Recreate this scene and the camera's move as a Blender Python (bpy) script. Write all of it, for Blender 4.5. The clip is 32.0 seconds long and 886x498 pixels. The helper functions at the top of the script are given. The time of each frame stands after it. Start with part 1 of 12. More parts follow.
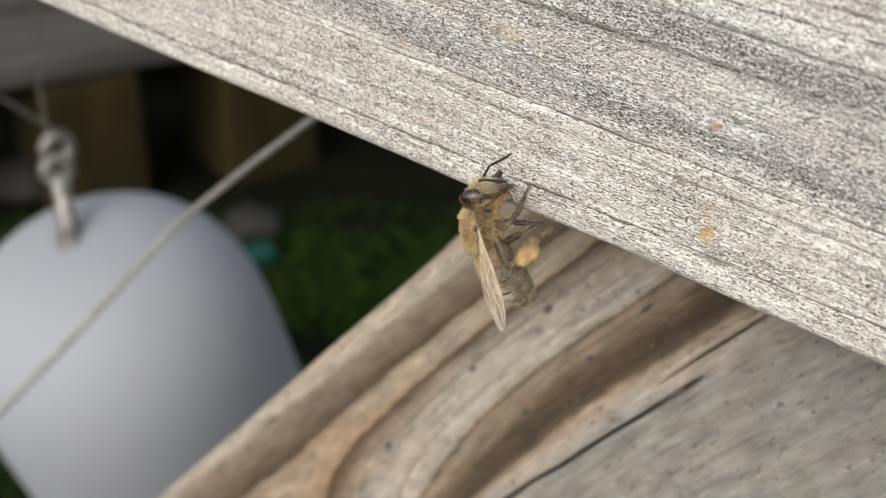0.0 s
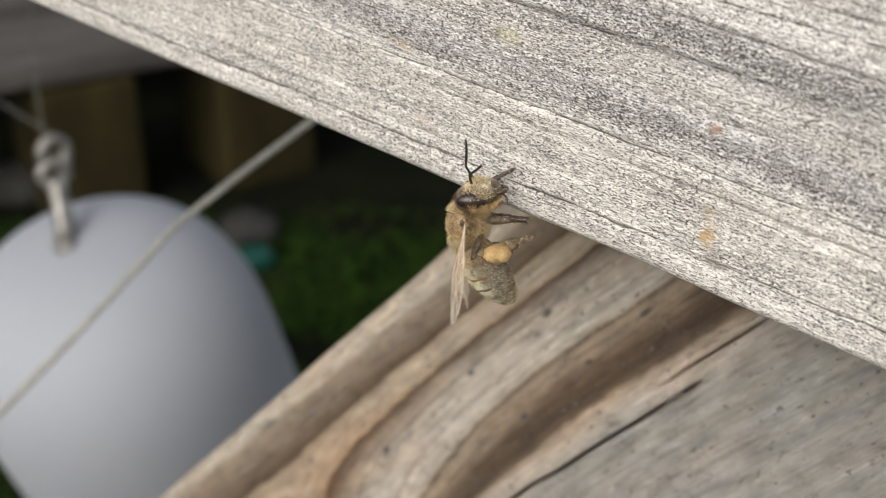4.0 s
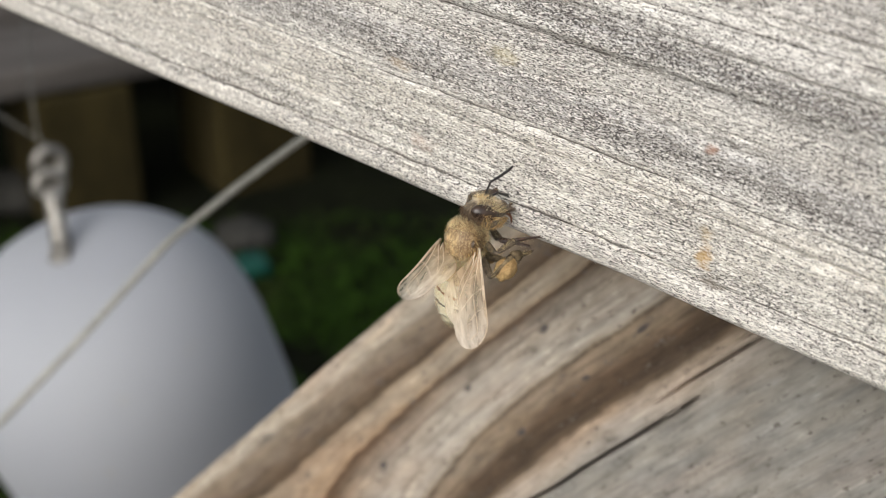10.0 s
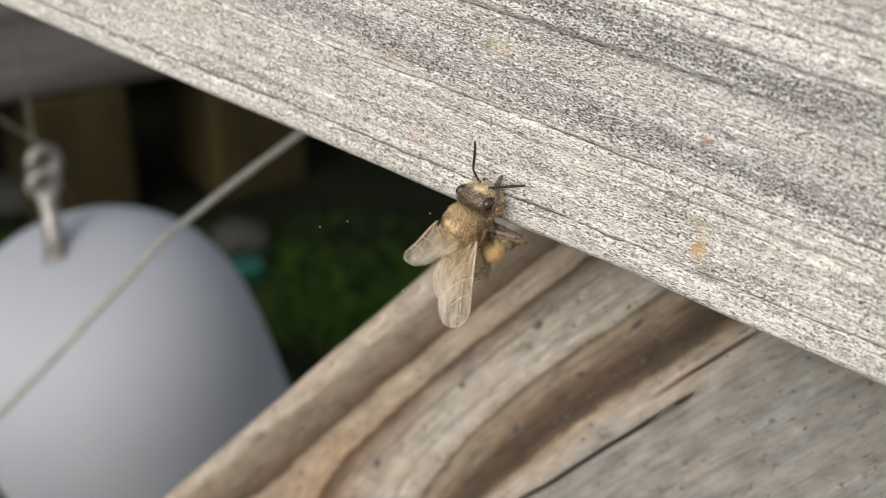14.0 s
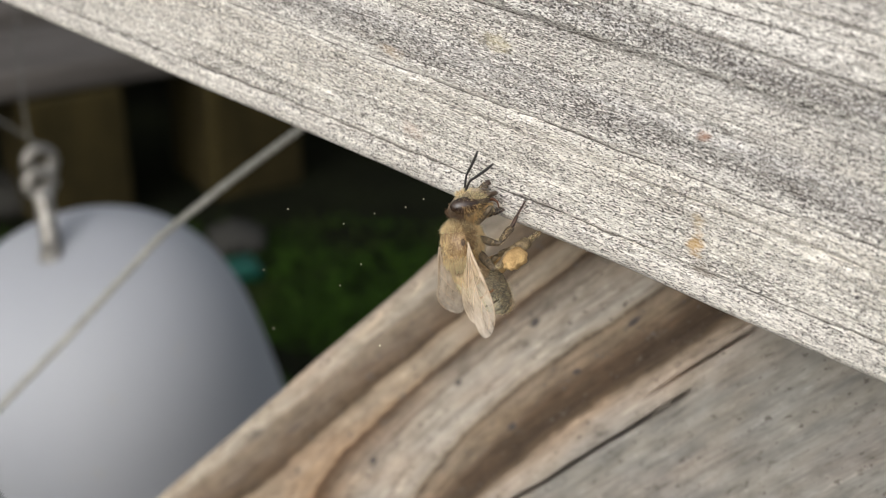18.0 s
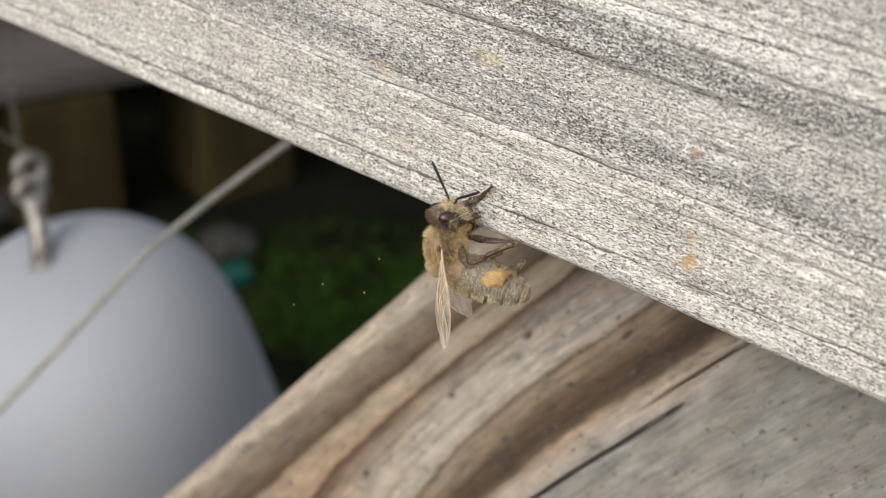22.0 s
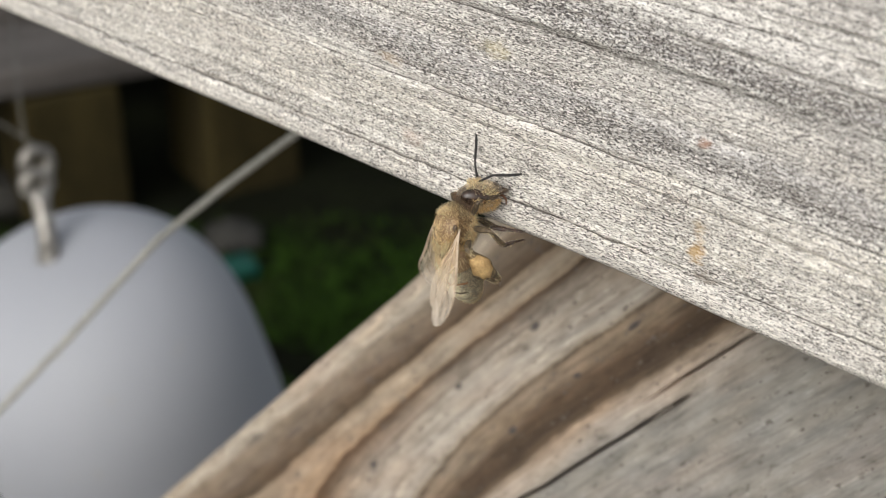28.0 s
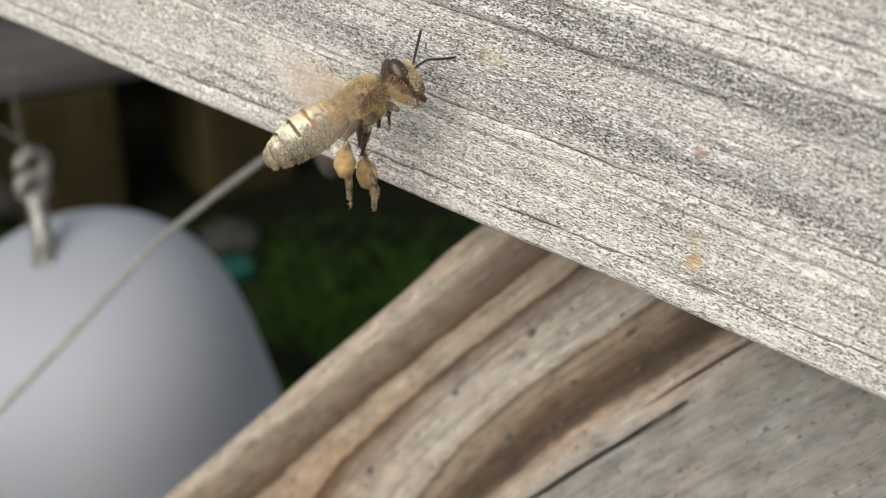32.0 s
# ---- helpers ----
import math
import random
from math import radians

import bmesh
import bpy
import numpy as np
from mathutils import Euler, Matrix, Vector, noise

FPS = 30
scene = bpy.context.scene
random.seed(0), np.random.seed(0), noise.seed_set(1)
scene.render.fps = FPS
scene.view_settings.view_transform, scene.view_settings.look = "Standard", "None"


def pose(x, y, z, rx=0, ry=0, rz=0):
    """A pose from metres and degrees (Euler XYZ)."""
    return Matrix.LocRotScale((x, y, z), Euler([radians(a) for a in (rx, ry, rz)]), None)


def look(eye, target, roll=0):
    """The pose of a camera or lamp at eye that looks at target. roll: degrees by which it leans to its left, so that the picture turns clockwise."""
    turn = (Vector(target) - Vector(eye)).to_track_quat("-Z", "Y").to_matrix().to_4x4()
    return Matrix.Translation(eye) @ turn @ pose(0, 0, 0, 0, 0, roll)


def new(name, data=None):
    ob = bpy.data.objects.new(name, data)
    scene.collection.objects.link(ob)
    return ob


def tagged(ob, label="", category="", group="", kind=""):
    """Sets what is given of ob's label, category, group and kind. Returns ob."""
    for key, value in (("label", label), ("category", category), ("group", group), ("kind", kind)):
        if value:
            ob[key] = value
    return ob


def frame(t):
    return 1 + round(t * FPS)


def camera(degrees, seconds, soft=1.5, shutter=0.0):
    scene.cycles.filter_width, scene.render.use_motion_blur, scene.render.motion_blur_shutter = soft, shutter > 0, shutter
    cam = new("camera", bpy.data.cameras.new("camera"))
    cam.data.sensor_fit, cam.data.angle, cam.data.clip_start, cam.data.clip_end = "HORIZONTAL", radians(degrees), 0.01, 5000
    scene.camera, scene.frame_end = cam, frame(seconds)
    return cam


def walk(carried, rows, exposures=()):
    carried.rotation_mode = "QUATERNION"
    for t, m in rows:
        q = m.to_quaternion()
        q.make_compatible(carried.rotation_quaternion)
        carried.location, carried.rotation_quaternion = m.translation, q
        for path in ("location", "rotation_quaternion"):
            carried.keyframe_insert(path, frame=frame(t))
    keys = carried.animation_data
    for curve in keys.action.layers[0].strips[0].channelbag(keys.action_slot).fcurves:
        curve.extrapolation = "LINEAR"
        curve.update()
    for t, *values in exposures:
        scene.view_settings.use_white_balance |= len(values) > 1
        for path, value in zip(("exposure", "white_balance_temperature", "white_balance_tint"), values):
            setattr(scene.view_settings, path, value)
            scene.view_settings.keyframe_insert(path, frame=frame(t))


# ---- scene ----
cam = camera(41.7, 32.0, soft=0.9, shutter=0.9)
cam.data.dof.use_dof = True
cam.data.dof.focus_distance, cam.data.dof.aperture_fstop = 0.0895, 31.0
PATH = [
    (0.0, 0.000000, 0.000000, 0.200000, 63.500, -0.000, 0.000),
    (0.5, -0.000039, 0.000106, 0.200129, 63.536, 0.052, -0.065),
    (1.0, -0.000018, 0.000257, 0.200438, 63.552, -0.019, -0.071),
    (1.5, -0.000058, 0.000081, 0.199743, 63.618, -0.012, -0.075),
    (2.0, -0.000042, -0.000075, 0.199318, 63.697, -0.090, -0.031),
    (2.5, -0.000105, 0.000046, 0.199156, 63.755, -0.156, -0.071),
    (3.0, -0.000089, 0.000026, 0.199378, 63.754, -0.124, -0.112),
    (3.5, -0.000135, 0.000263, 0.199807, 63.718, -0.117, -0.126),
    (5.5, -0.000242, 0.000056, 0.199676, 63.713, -0.077, -0.093),
    (6.0, -0.000233, 0.000141, 0.199722, 63.719, -0.089, -0.142),
    (6.5, -0.000300, 0.000455, 0.199761, 63.810, -0.197, -0.177),
    (7.0, -0.000166, 0.000460, 0.200575, 63.727, -0.111, -0.266),
    (7.5, -0.000133, 0.000335, 0.199764, 63.828, -0.225, -0.163),
    (8.0, -0.000161, 0.000050, 0.199719, 63.817, -0.172, -0.173),
    (8.5, -0.000062, 0.000141, 0.199530, 63.864, -0.175, -0.107),
    (9.0, -0.000137, 0.000053, 0.199461, 63.950, -0.155, -0.181),
    (9.5, -0.000176, 0.000350, 0.199858, 63.969, -0.109, -0.255),
    (10.0, -0.000202, 0.000907, 0.200898, 63.893, -0.033, -0.364),
    (10.5, -0.000140, 0.000818, 0.200893, 63.919, -0.036, -0.353),
    (11.0, -0.000193, 0.000226, 0.200382, 63.986, -0.045, -0.326),
    (11.5, -0.000028, 0.000290, 0.200004, 64.029, -0.104, -0.264),
    (12.0, 0.000009, 0.000416, 0.200090, 64.090, -0.141, -0.281),
    (12.5, 0.000031, 0.000435, 0.199654, 64.152, -0.146, -0.344),
    (13.0, -0.000142, 0.000939, 0.200414, 64.107, -0.172, -0.477),
    (13.5, -0.000146, 0.000906, 0.200556, 64.130, -0.235, -0.528),
    (14.0, -0.000111, 0.000789, 0.199810, 64.173, -0.240, -0.516),
    (14.5, -0.000075, 0.000586, 0.200026, 64.179, -0.318, -0.513),
    (16.5, -0.000163, 0.001089, 0.200306, 64.235, -0.351, -0.722),
    (17.0, -0.000176, 0.000685, 0.199885, 64.243, -0.396, -0.663),
    (17.5, -0.000077, 0.000537, 0.199111, 64.316, -0.477, -0.531),
    (18.0, -0.000175, 0.000508, 0.199230, 64.339, -0.479, -0.617),
    (18.5, -0.000154, 0.000819, 0.198945, 64.409, -0.486, -0.683),
    (19.0, -0.000196, 0.001274, 0.199789, 64.396, -0.495, -0.834),
    (19.5, -0.000178, 0.001630, 0.200716, 64.312, -0.413, -0.984),
    (20.0, -0.000143, 0.001393, 0.200017, 64.372, -0.437, -0.950),
    (20.5, -0.000135, 0.001138, 0.199776, 64.369, -0.467, -0.901),
    (21.0, -0.000154, 0.001093, 0.199640, 64.396, -0.447, -0.910),
    (21.5, -0.000201, 0.001012, 0.199684, 64.440, -0.471, -0.930),
    (22.0, -0.000194, 0.001495, 0.200195, 64.360, -0.439, -1.059),
    (22.5, -0.000166, 0.001924, 0.200487, 64.385, -0.438, -1.173),
    (23.0, -0.000130, 0.001770, 0.200355, 64.396, -0.463, -1.208),
    (23.5, -0.000115, 0.001454, 0.200040, 64.394, -0.485, -1.175),
    (24.0, -0.000210, 0.001401, 0.199754, 64.416, -0.462, -1.159),
    (24.5, -0.000167, 0.001259, 0.199660, 64.450, -0.478, -1.118),
    (26.5, -0.000284, 0.001492, 0.200125, 64.199, -0.323, -1.055),
    (27.0, -0.000289, 0.001294, 0.200116, 64.074, -0.277, -0.909),
    (27.5, -0.000388, 0.001300, 0.200046, 64.035, -0.260, -0.851),
    (28.0, -0.000428, 0.001174, 0.200076, 64.054, -0.259, -0.885),
    (28.5, -0.000453, 0.001869, 0.200569, 63.990, -0.197, -0.978),
    (29.0, -0.000450, 0.001772, 0.201063, 63.964, -0.223, -1.028),
    (29.5, -0.000466, 0.001514, 0.200398, 64.025, -0.264, -0.990),
    (30.0, -0.000365, 0.001483, 0.200310, 64.024, -0.282, -0.952),
    (30.5, -0.000379, 0.001445, 0.200092, 64.069, -0.281, -0.993),
    (31.0, -0.000366, 0.001406, 0.199921, 64.110, -0.326, -1.030),
    (31.5, -0.000392, 0.001947, 0.200339, 64.029, -0.319, -1.071),
    (32.0, -0.000429, 0.001757, 0.200658, 63.996, -0.292, -1.061),
]
walk(cam, [(t, pose(x, y, z, a, b, c)) for t, x, y, z, a, b, c in PATH], [(0.0, 0.04), (32.0, 0.04)])

# ---- world, sun, exposure ----
MM = 0.001
world = bpy.data.worlds.new("sky")
scene.world = world
world.use_nodes = True
wn, wl = world.node_tree.nodes, world.node_tree.links
sky = wn.new("ShaderNodeTexSky")
sky.sky_type = "NISHITA"
sky.sun_disc = False
sky.sun_elevation, sky.sun_rotation = radians(35), radians(205)
sky.dust_density, sky.air_density = 4.0, 1.0
grey = wn.new("ShaderNodeHueSaturation")
grey.inputs["Saturation"].default_value = 0.28
wl.new(sky.outputs["Color"], grey.inputs["Color"])
wl.new(grey.outputs["Color"], wn["Background"].inputs["Color"])
wn["Background"].inputs["Strength"].default_value = 0.155
sun = new("sun", bpy.data.lights.new("sun", "SUN"))
sun.data.energy, sun.data.angle, sun.data.color = 0.80, radians(70), (1.0, 0.970, 0.925)
sun.matrix_world = look((-0.40, -0.86, 0.66), (0, 0, 0))


# ---- materials ----
class Nodes:
    """A small builder for one material."""

    def __init__(self, name, rough=0.6, spec=0.4):
        self.mat = bpy.data.materials.new(name)
        self.mat.use_nodes = True
        self.t = self.mat.node_tree
        self.bsdf = self.t.nodes["Principled BSDF"]
        self.set("Roughness", rough)
        self.set("Specular IOR Level", spec)
        self.co = self.t.nodes.new("ShaderNodeTexCoord").outputs["Object"]

    def set(self, key, value):
        if hasattr(value, "is_output"):
            self.t.links.new(value, self.bsdf.inputs[key])
        else:
            self.bsdf.inputs[key].default_value = value

    def scaled(self, sx, sy, sz, co=None):
        """Object coordinates in units per millimetre."""
        n = self.t.nodes.new("ShaderNodeMapping")
        n.inputs["Scale"].default_value = (sx * 1000, sy * 1000, sz * 1000)
        self.t.links.new(co or self.co, n.inputs["Vector"])
        return n.outputs["Vector"]

    def noise(self, vec, scale=1.0, detail=3.0, rough=0.55, distort=0.0):
        n = self.t.nodes.new("ShaderNodeTexNoise")
        n.inputs["Scale"].default_value, n.inputs["Detail"].default_value = scale, detail
        n.inputs["Roughness"].default_value, n.inputs["Distortion"].default_value = rough, distort
        self.t.links.new(vec, n.inputs["Vector"])
        return n.outputs["Fac"]

    def voronoi(self, vec, scale=1.0):
        n = self.t.nodes.new("ShaderNodeTexVoronoi")
        n.inputs["Scale"].default_value = scale
        self.t.links.new(vec, n.inputs["Vector"])
        return n.outputs["Distance"]

    def axis(self, index, co=None):
        n = self.t.nodes.new("ShaderNodeSeparateXYZ")
        self.t.links.new(co or self.co, n.inputs[0])
        return n.outputs[index]

    def math(self, op, a, b=0.0, c=0.0):
        n = self.t.nodes.new("ShaderNodeMath")
        n.operation = op
        for slot, v in zip(n.inputs, (a, b, c)):
            if hasattr(v, "is_output"):
                self.t.links.new(v, slot)
            else:
                slot.default_value = v
        return n.outputs[0]

    def ramp(self, fac, stops):
        n = self.t.nodes.new("ShaderNodeValToRGB")
        els = n.color_ramp.elements
        while len(els) < len(stops):
            els.new(0.5)
        for el, (p, c) in zip(els, stops):
            el.position = p
            el.color = (c, c, c, 1) if isinstance(c, (int, float)) else (*c, 1)
        self.t.links.new(fac, n.inputs["Fac"])
        return n.outputs["Color"]

    def mix(self, fac, a, b, mode="MIX"):
        n = self.t.nodes.new("ShaderNodeMix")
        n.data_type, n.blend_type = "RGBA", mode
        for slot, v in zip((n.inputs[0], n.inputs[6], n.inputs[7]), (fac, a, b)):
            if hasattr(v, "is_output"):
                self.t.links.new(v, slot)
            elif isinstance(v, (int, float)):
                slot.default_value = v
            else:
                slot.default_value = (*v, 1)
        return n.outputs[2]

    def bump(self, height, strength=0.4, distance=0.0002):
        n = self.t.nodes.new("ShaderNodeBump")
        n.inputs["Strength"].default_value, n.inputs["Distance"].default_value = strength, distance
        self.t.links.new(height, n.inputs["Height"])
        self.t.links.new(n.outputs["Normal"], self.bsdf.inputs["Normal"])


def rail_wood():
    """Bleached grey softwood: dark mould dots, long dark grain lines, grey bands, faint yellow stains."""
    n = Nodes("weathered_grey_wood", 0.85, 0.2)
    x = n.math("MULTIPLY", n.axis(0), 1000.0)
    flat = n.math("MULTIPLY", n.axis(1), 1000.0)
    warp = n.math("SUBTRACT", n.noise(n.scaled(0.06, 0.12, 0.12), 1.0, 2.0), 0.5)
    y = n.math("ADD", flat, n.math("MULTIPLY", warp, 1.6))
    bands = n.ramp(n.math("DIVIDE", y, 30.0), [
        (0.0, (0.80, 0.765, 0.70)), (0.06, (0.84, 0.80, 0.74)), (0.09, (0.74, 0.71, 0.65)), (0.18, (0.74, 0.705, 0.64)), (0.27, (0.74, 0.70, 0.63)), (0.31, (0.80, 0.77, 0.72)),
        (0.345, (0.62, 0.595, 0.565)), (0.40, (0.60, 0.58, 0.565)), (0.45, (0.70, 0.67, 0.62)), (0.50, (0.68, 0.655, 0.61)),
        (0.535, (0.52, 0.50, 0.475)), (0.56, (0.88, 0.86, 0.81)), (0.585, (0.56, 0.545, 0.54)), (0.63, (0.66, 0.64, 0.61)), (0.67, (0.84, 0.815, 0.77)), (0.75, (0.74, 0.71, 0.67)), (0.85, (0.60, 0.575, 0.545))])
    streak = n.noise(n.scaled(0.09, 2.2, 2.2), 1.0, 4.0, 0.6)
    col = n.mix(0.8, bands, n.ramp(streak, [(0.28, (0.73, 0.73, 0.72)), (0.5, (0.92, 0.92, 0.905)), (0.7, (1.05, 1.05, 1.03))]), "MULTIPLY")
    cloud = n.noise(n.scaled(0.5, 1.1, 1.1), 1.0, 3.0, 0.6)
    col = n.mix(0.8, col, n.ramp(cloud, [(0.3, 0.84), (0.5, 1.0), (0.7, 1.1)]), "MULTIPLY")
    fine = n.noise(n.scaled(1.7, 5.5, 5.5), 1.0, 3.0, 0.75)
    col = n.mix(0.9, col, n.ramp(fine, [(0.34, 0.60), (0.48, 0.96), (0.66, 1.20)]), "MULTIPLY")
    yellow = n.ramp(n.noise(n.scaled(0.11, 0.35, 0.35), 1.0, 3.0), [(0.56, 0.0), (0.74, 0.14)])
    col = n.mix(yellow, col, (0.56, 0.47, 0.29))
    where = n.noise(n.scaled(0.10, 0.5, 0.5), 1.0, 3.0)
    dens = n.math("ADD", n.math("MULTIPLY", n.math("SUBTRACT", where, 0.5), 0.17), n.ramp(n.math("DIVIDE", y, 30.0), [(0.03, 0.0), (0.06, 0.02), (0.30, 0.01), (0.345, 0.065), (0.39, 0.04), (0.43, 0.025), (0.54, 0.03), (0.575, 0.085), (0.62, 0.06), (0.67, 0.005), (0.8, 0.02)]))
    # long grain lines
    thread = n.noise(n.scaled(0.05, 3.4, 3.4), 1.0, 2.0, 0.5)
    lines = n.ramp(n.math("ADD", thread, n.math("MULTIPLY", dens, 0.6)), [(0.62, 0.0), (0.68, 0.55)])
    col = n.mix(lines, col, (0.30, 0.275, 0.25))
    silk = n.noise(n.scaled(0.22, 5.2, 5.2), 1.0, 3.0, 0.6)
    col = n.mix(0.85, col, n.ramp(silk, [(0.32, 0.68), (0.47, 0.97), (0.66, 1.12)]), "MULTIPLY")
    specks = n.noise(n.scaled(4.4, 8.6, 8.6), 1.0, 2.0, 0.55)
    dashes = n.noise(n.scaled(1.2, 8.5, 8.5), 1.0, 3.0, 0.65)
    haze = n.ramp(n.math("ADD", specks, n.math("MULTIPLY", dens, 0.8)), [(0.535, 0.0), (0.585, 0.55)])
    spots = n.ramp(n.math("ADD", specks, dens), [(0.595, 0.0), (0.63, 0.96)])
    mask = n.ramp(n.math("ADD", dashes, dens), [(0.56, 0.0), (0.60, 0.88)])
    col = n.mix(mask, col, (0.255, 0.233, 0.208))
    col = n.mix(haze, col, (0.31, 0.288, 0.258))
    pale = n.ramp(n.noise(n.scaled(2.4, 7.0, 7.0), 1.0, 2.0, 0.6), [(0.56, 0.0), (0.61, 0.70)])
    col = n.mix(pale, col, (0.95, 0.925, 0.865))
    col = n.mix(spots, col, (0.085, 0.078, 0.074))
    # cracks as dark lines in the colour: height, rise, width, how broken
    for y0, rise, width, gap, seed in ((2.32, 0.008, 0.060, 0.34, 1.0), (8.86, 0.004, 0.052, 0.36, 2.0), (20.4, 0.03, 0.09, 0.42, 3.0), (4.55, 0.0, 0.05, 0.52, 4.0), (10.1, 0.02, 0.07, 0.50, 5.0),
                                        (12.4, 0.03, 0.06, 0.52, 6.0), (16.1, 0.018, 0.10, 0.45, 7.0), (2.95, 0.01, 0.06, 0.52, 8.0), (6.7, 0.0, 0.05, 0.55, 9.0)):
        shift = n.t.nodes.new("ShaderNodeCombineXYZ")
        n.t.links.new(n.math("MULTIPLY", x, 0.16), shift.inputs[0])
        shift.inputs[1].default_value = seed * 7.3
        wob = n.math("MULTIPLY", n.math("SUBTRACT", n.noise(shift.outputs[0], 1.0, 4.0, 0.6), 0.5), 0.55)
        mid = n.math("ADD", n.math("ADD", n.math("MULTIPLY", x, rise), y0), wob)
        off = n.math("ABSOLUTE", n.math("SUBTRACT", flat, mid))
        wide = n.math("MULTIPLY", n.ramp(n.noise(shift.outputs[0], 2.7, 3.0, 0.7), [(gap, 0.0), (gap + 0.16, 1.0)]), width)
        col = n.mix(n.math("MULTIPLY", n.math("LESS_THAN", off, wide), 0.85), col, (0.07, 0.058, 0.05))
    # two rusty stains and a resin mark on the face
    grain = n.math("MULTIPLY", n.math("SUBTRACT", n.noise(n.scaled(0.9, 1.6, 1.6), 1.0, 3.0), 0.5), 2.2)
    for sx, sy, rx, ry, colour, top in ((17.0, 6.1, 0.75, 0.7, (0.56, 0.40, 0.19), 0.5), (17.5, 4.3, 0.9, 1.1, (0.50, 0.31, 0.11), 0.7), (15.8, 12.2, 0.75, 0.5, (0.30, 0.16, 0.10), 0.85),
                                        (-11.4, 9.8, 1.6, 0.5, (0.42, 0.31, 0.2), 0.5), (18.4, 2.6, 1.2, 0.6, (0.20, 0.16, 0.12), 0.6), (-2.0, 13.5, 2.0, 0.9, (0.60, 0.52, 0.30), 0.4), (-8.0, 4.2, 1.8, 0.9, (0.45, 0.33, 0.26), 0.4)):
        dx = n.math("DIVIDE", n.math("SUBTRACT", x, sx), rx)
        dy = n.math("DIVIDE", n.math("SUBTRACT", flat, sy), ry)
        r = n.math("ADD", n.math("POWER", n.math("ADD", n.math("MULTIPLY", dx, dx), n.math("MULTIPLY", dy, dy)), 0.5), grain)
        col = n.mix(n.ramp(r, [(0.2, top), (0.95, 0.0)]), col, colour)
    n.set("Base Color", col)
    n.bump(n.math("ADD", n.math("MULTIPLY", fine, 0.7), n.math("MULTIPLY", n.math("SUBTRACT", 1.0, mask), 0.5)), 0.9, 0.00012)
    return n.mat


def brace_wood():
    """Older tan board: brown streaks and a grey weathered part, by the distance from its edge."""
    n = Nodes("brown_streaked_wood", 0.75, 0.25)
    x = n.math("MULTIPLY", n.axis(0), 1000.0)
    flat = n.math("MULTIPLY", n.axis(1), 1000.0)
    warp = n.math("SUBTRACT", n.noise(n.scaled(0.07, 0.10, 0.10), 1.0, 2.5, 0.5), 0.5)
    fine = n.math("SUBTRACT", n.noise(n.scaled(0.20, 0.7, 0.7), 1.0, 5.0, 0.65), 0.5)
    # the year rings bow away from the edge
    reach = n.math("MAXIMUM", n.math("MINIMUM", n.math("ADD", x, 5.0), 45.0), -7.0)
    bend = n.math("MINIMUM", n.math("MULTIPLY", n.math("POWER", n.math("MAXIMUM", flat, 0.0), 1.8), 2.7e-5), 0.0050)
    bow = n.math("MULTIPLY", bend, n.math("MULTIPLY", reach, reach))
    fade = n.ramp(n.math("DIVIDE", flat, 50.0), [(0.43, 1.0), (0.50, 0.0)])
    y = n.math("SUBTRACT", flat, n.math("MULTIPLY", bow, fade))
    y = n.math("ADD", y, n.math("ADD", n.math("MULTIPLY", warp, 0.40), n.math("MULTIPLY", fine, 1.0)))
    stops = ((-3.0, (0.42, 0.365, 0.30)), (0.6, (0.43, 0.375, 0.305)), (1.5, (0.245, 0.198, 0.15)), (3.2, (0.18, 0.14, 0.103)), (4.1, (0.145, 0.107, 0.072)), (4.85, (0.095, 0.065, 0.04)),
             (5.15, (0.30, 0.235, 0.165)), (6.2, (0.375, 0.318, 0.25)), (7.3, (0.35, 0.285, 0.215)), (7.75, (0.235, 0.165, 0.105)), (7.95, (0.09, 0.062, 0.04)), (8.5, (0.20, 0.162, 0.125)),
             (9.6, (0.32, 0.275, 0.225)), (11.3, (0.42, 0.375, 0.32)), (13.6, (0.44, 0.395, 0.34)), (14.5, (0.335, 0.285, 0.225)), (14.8, (0.215, 0.165, 0.115)), (15.4, (0.285, 0.225, 0.165)),
             (16.7, (0.20, 0.152, 0.105)), (17.8, (0.10, 0.070, 0.045)), (19.7, (0.072, 0.050, 0.033)), (20.4, (0.13, 0.094, 0.062)), (21.0, (0.33, 0.262, 0.195)), (21.9, (0.41, 0.345, 0.285)), (23.4, (0.37, 0.33, 0.285)),
             (25.4, (0.262, 0.250, 0.226)), (34.0, (0.272, 0.262, 0.241)), (45.0, (0.262, 0.252, 0.230)))
    col = n.ramp(n.math("DIVIDE", n.math("ADD", y, 3.0), 48.0), [((p + 3.0) / 48.0, c) for p, c in stops])
    for at, width, top in ((4.72, 0.30, 0.6), (7.86, 0.24, 0.85), (14.65, 0.32, 0.6), (9.9, 0.22, 0.35), (12.6, 0.2, 0.3)):
        near = n.math("DIVIDE", n.math("ABSOLUTE", n.math("SUBTRACT", y, at)), width)
        keep = n.ramp(n.noise(n.scaled(0.09, 0.02, 0.02), at, 3.0), [(0.30, 0.35), (0.5, 1.0)])
        col = n.mix(n.math("MULTIPLY", n.ramp(near, [(0.25, top), (1.0, 0.0)]), keep), col, (0.085, 0.06, 0.04))
    soft = n.noise(n.scaled(0.25, 0.5, 0.5), 1.0, 4.0, 0.6)
    col = n.mix(0.8, col, n.ramp(soft, [(0.3, 0.70), (0.52, 1.0), (0.72, 1.18)]), "MULTIPLY")
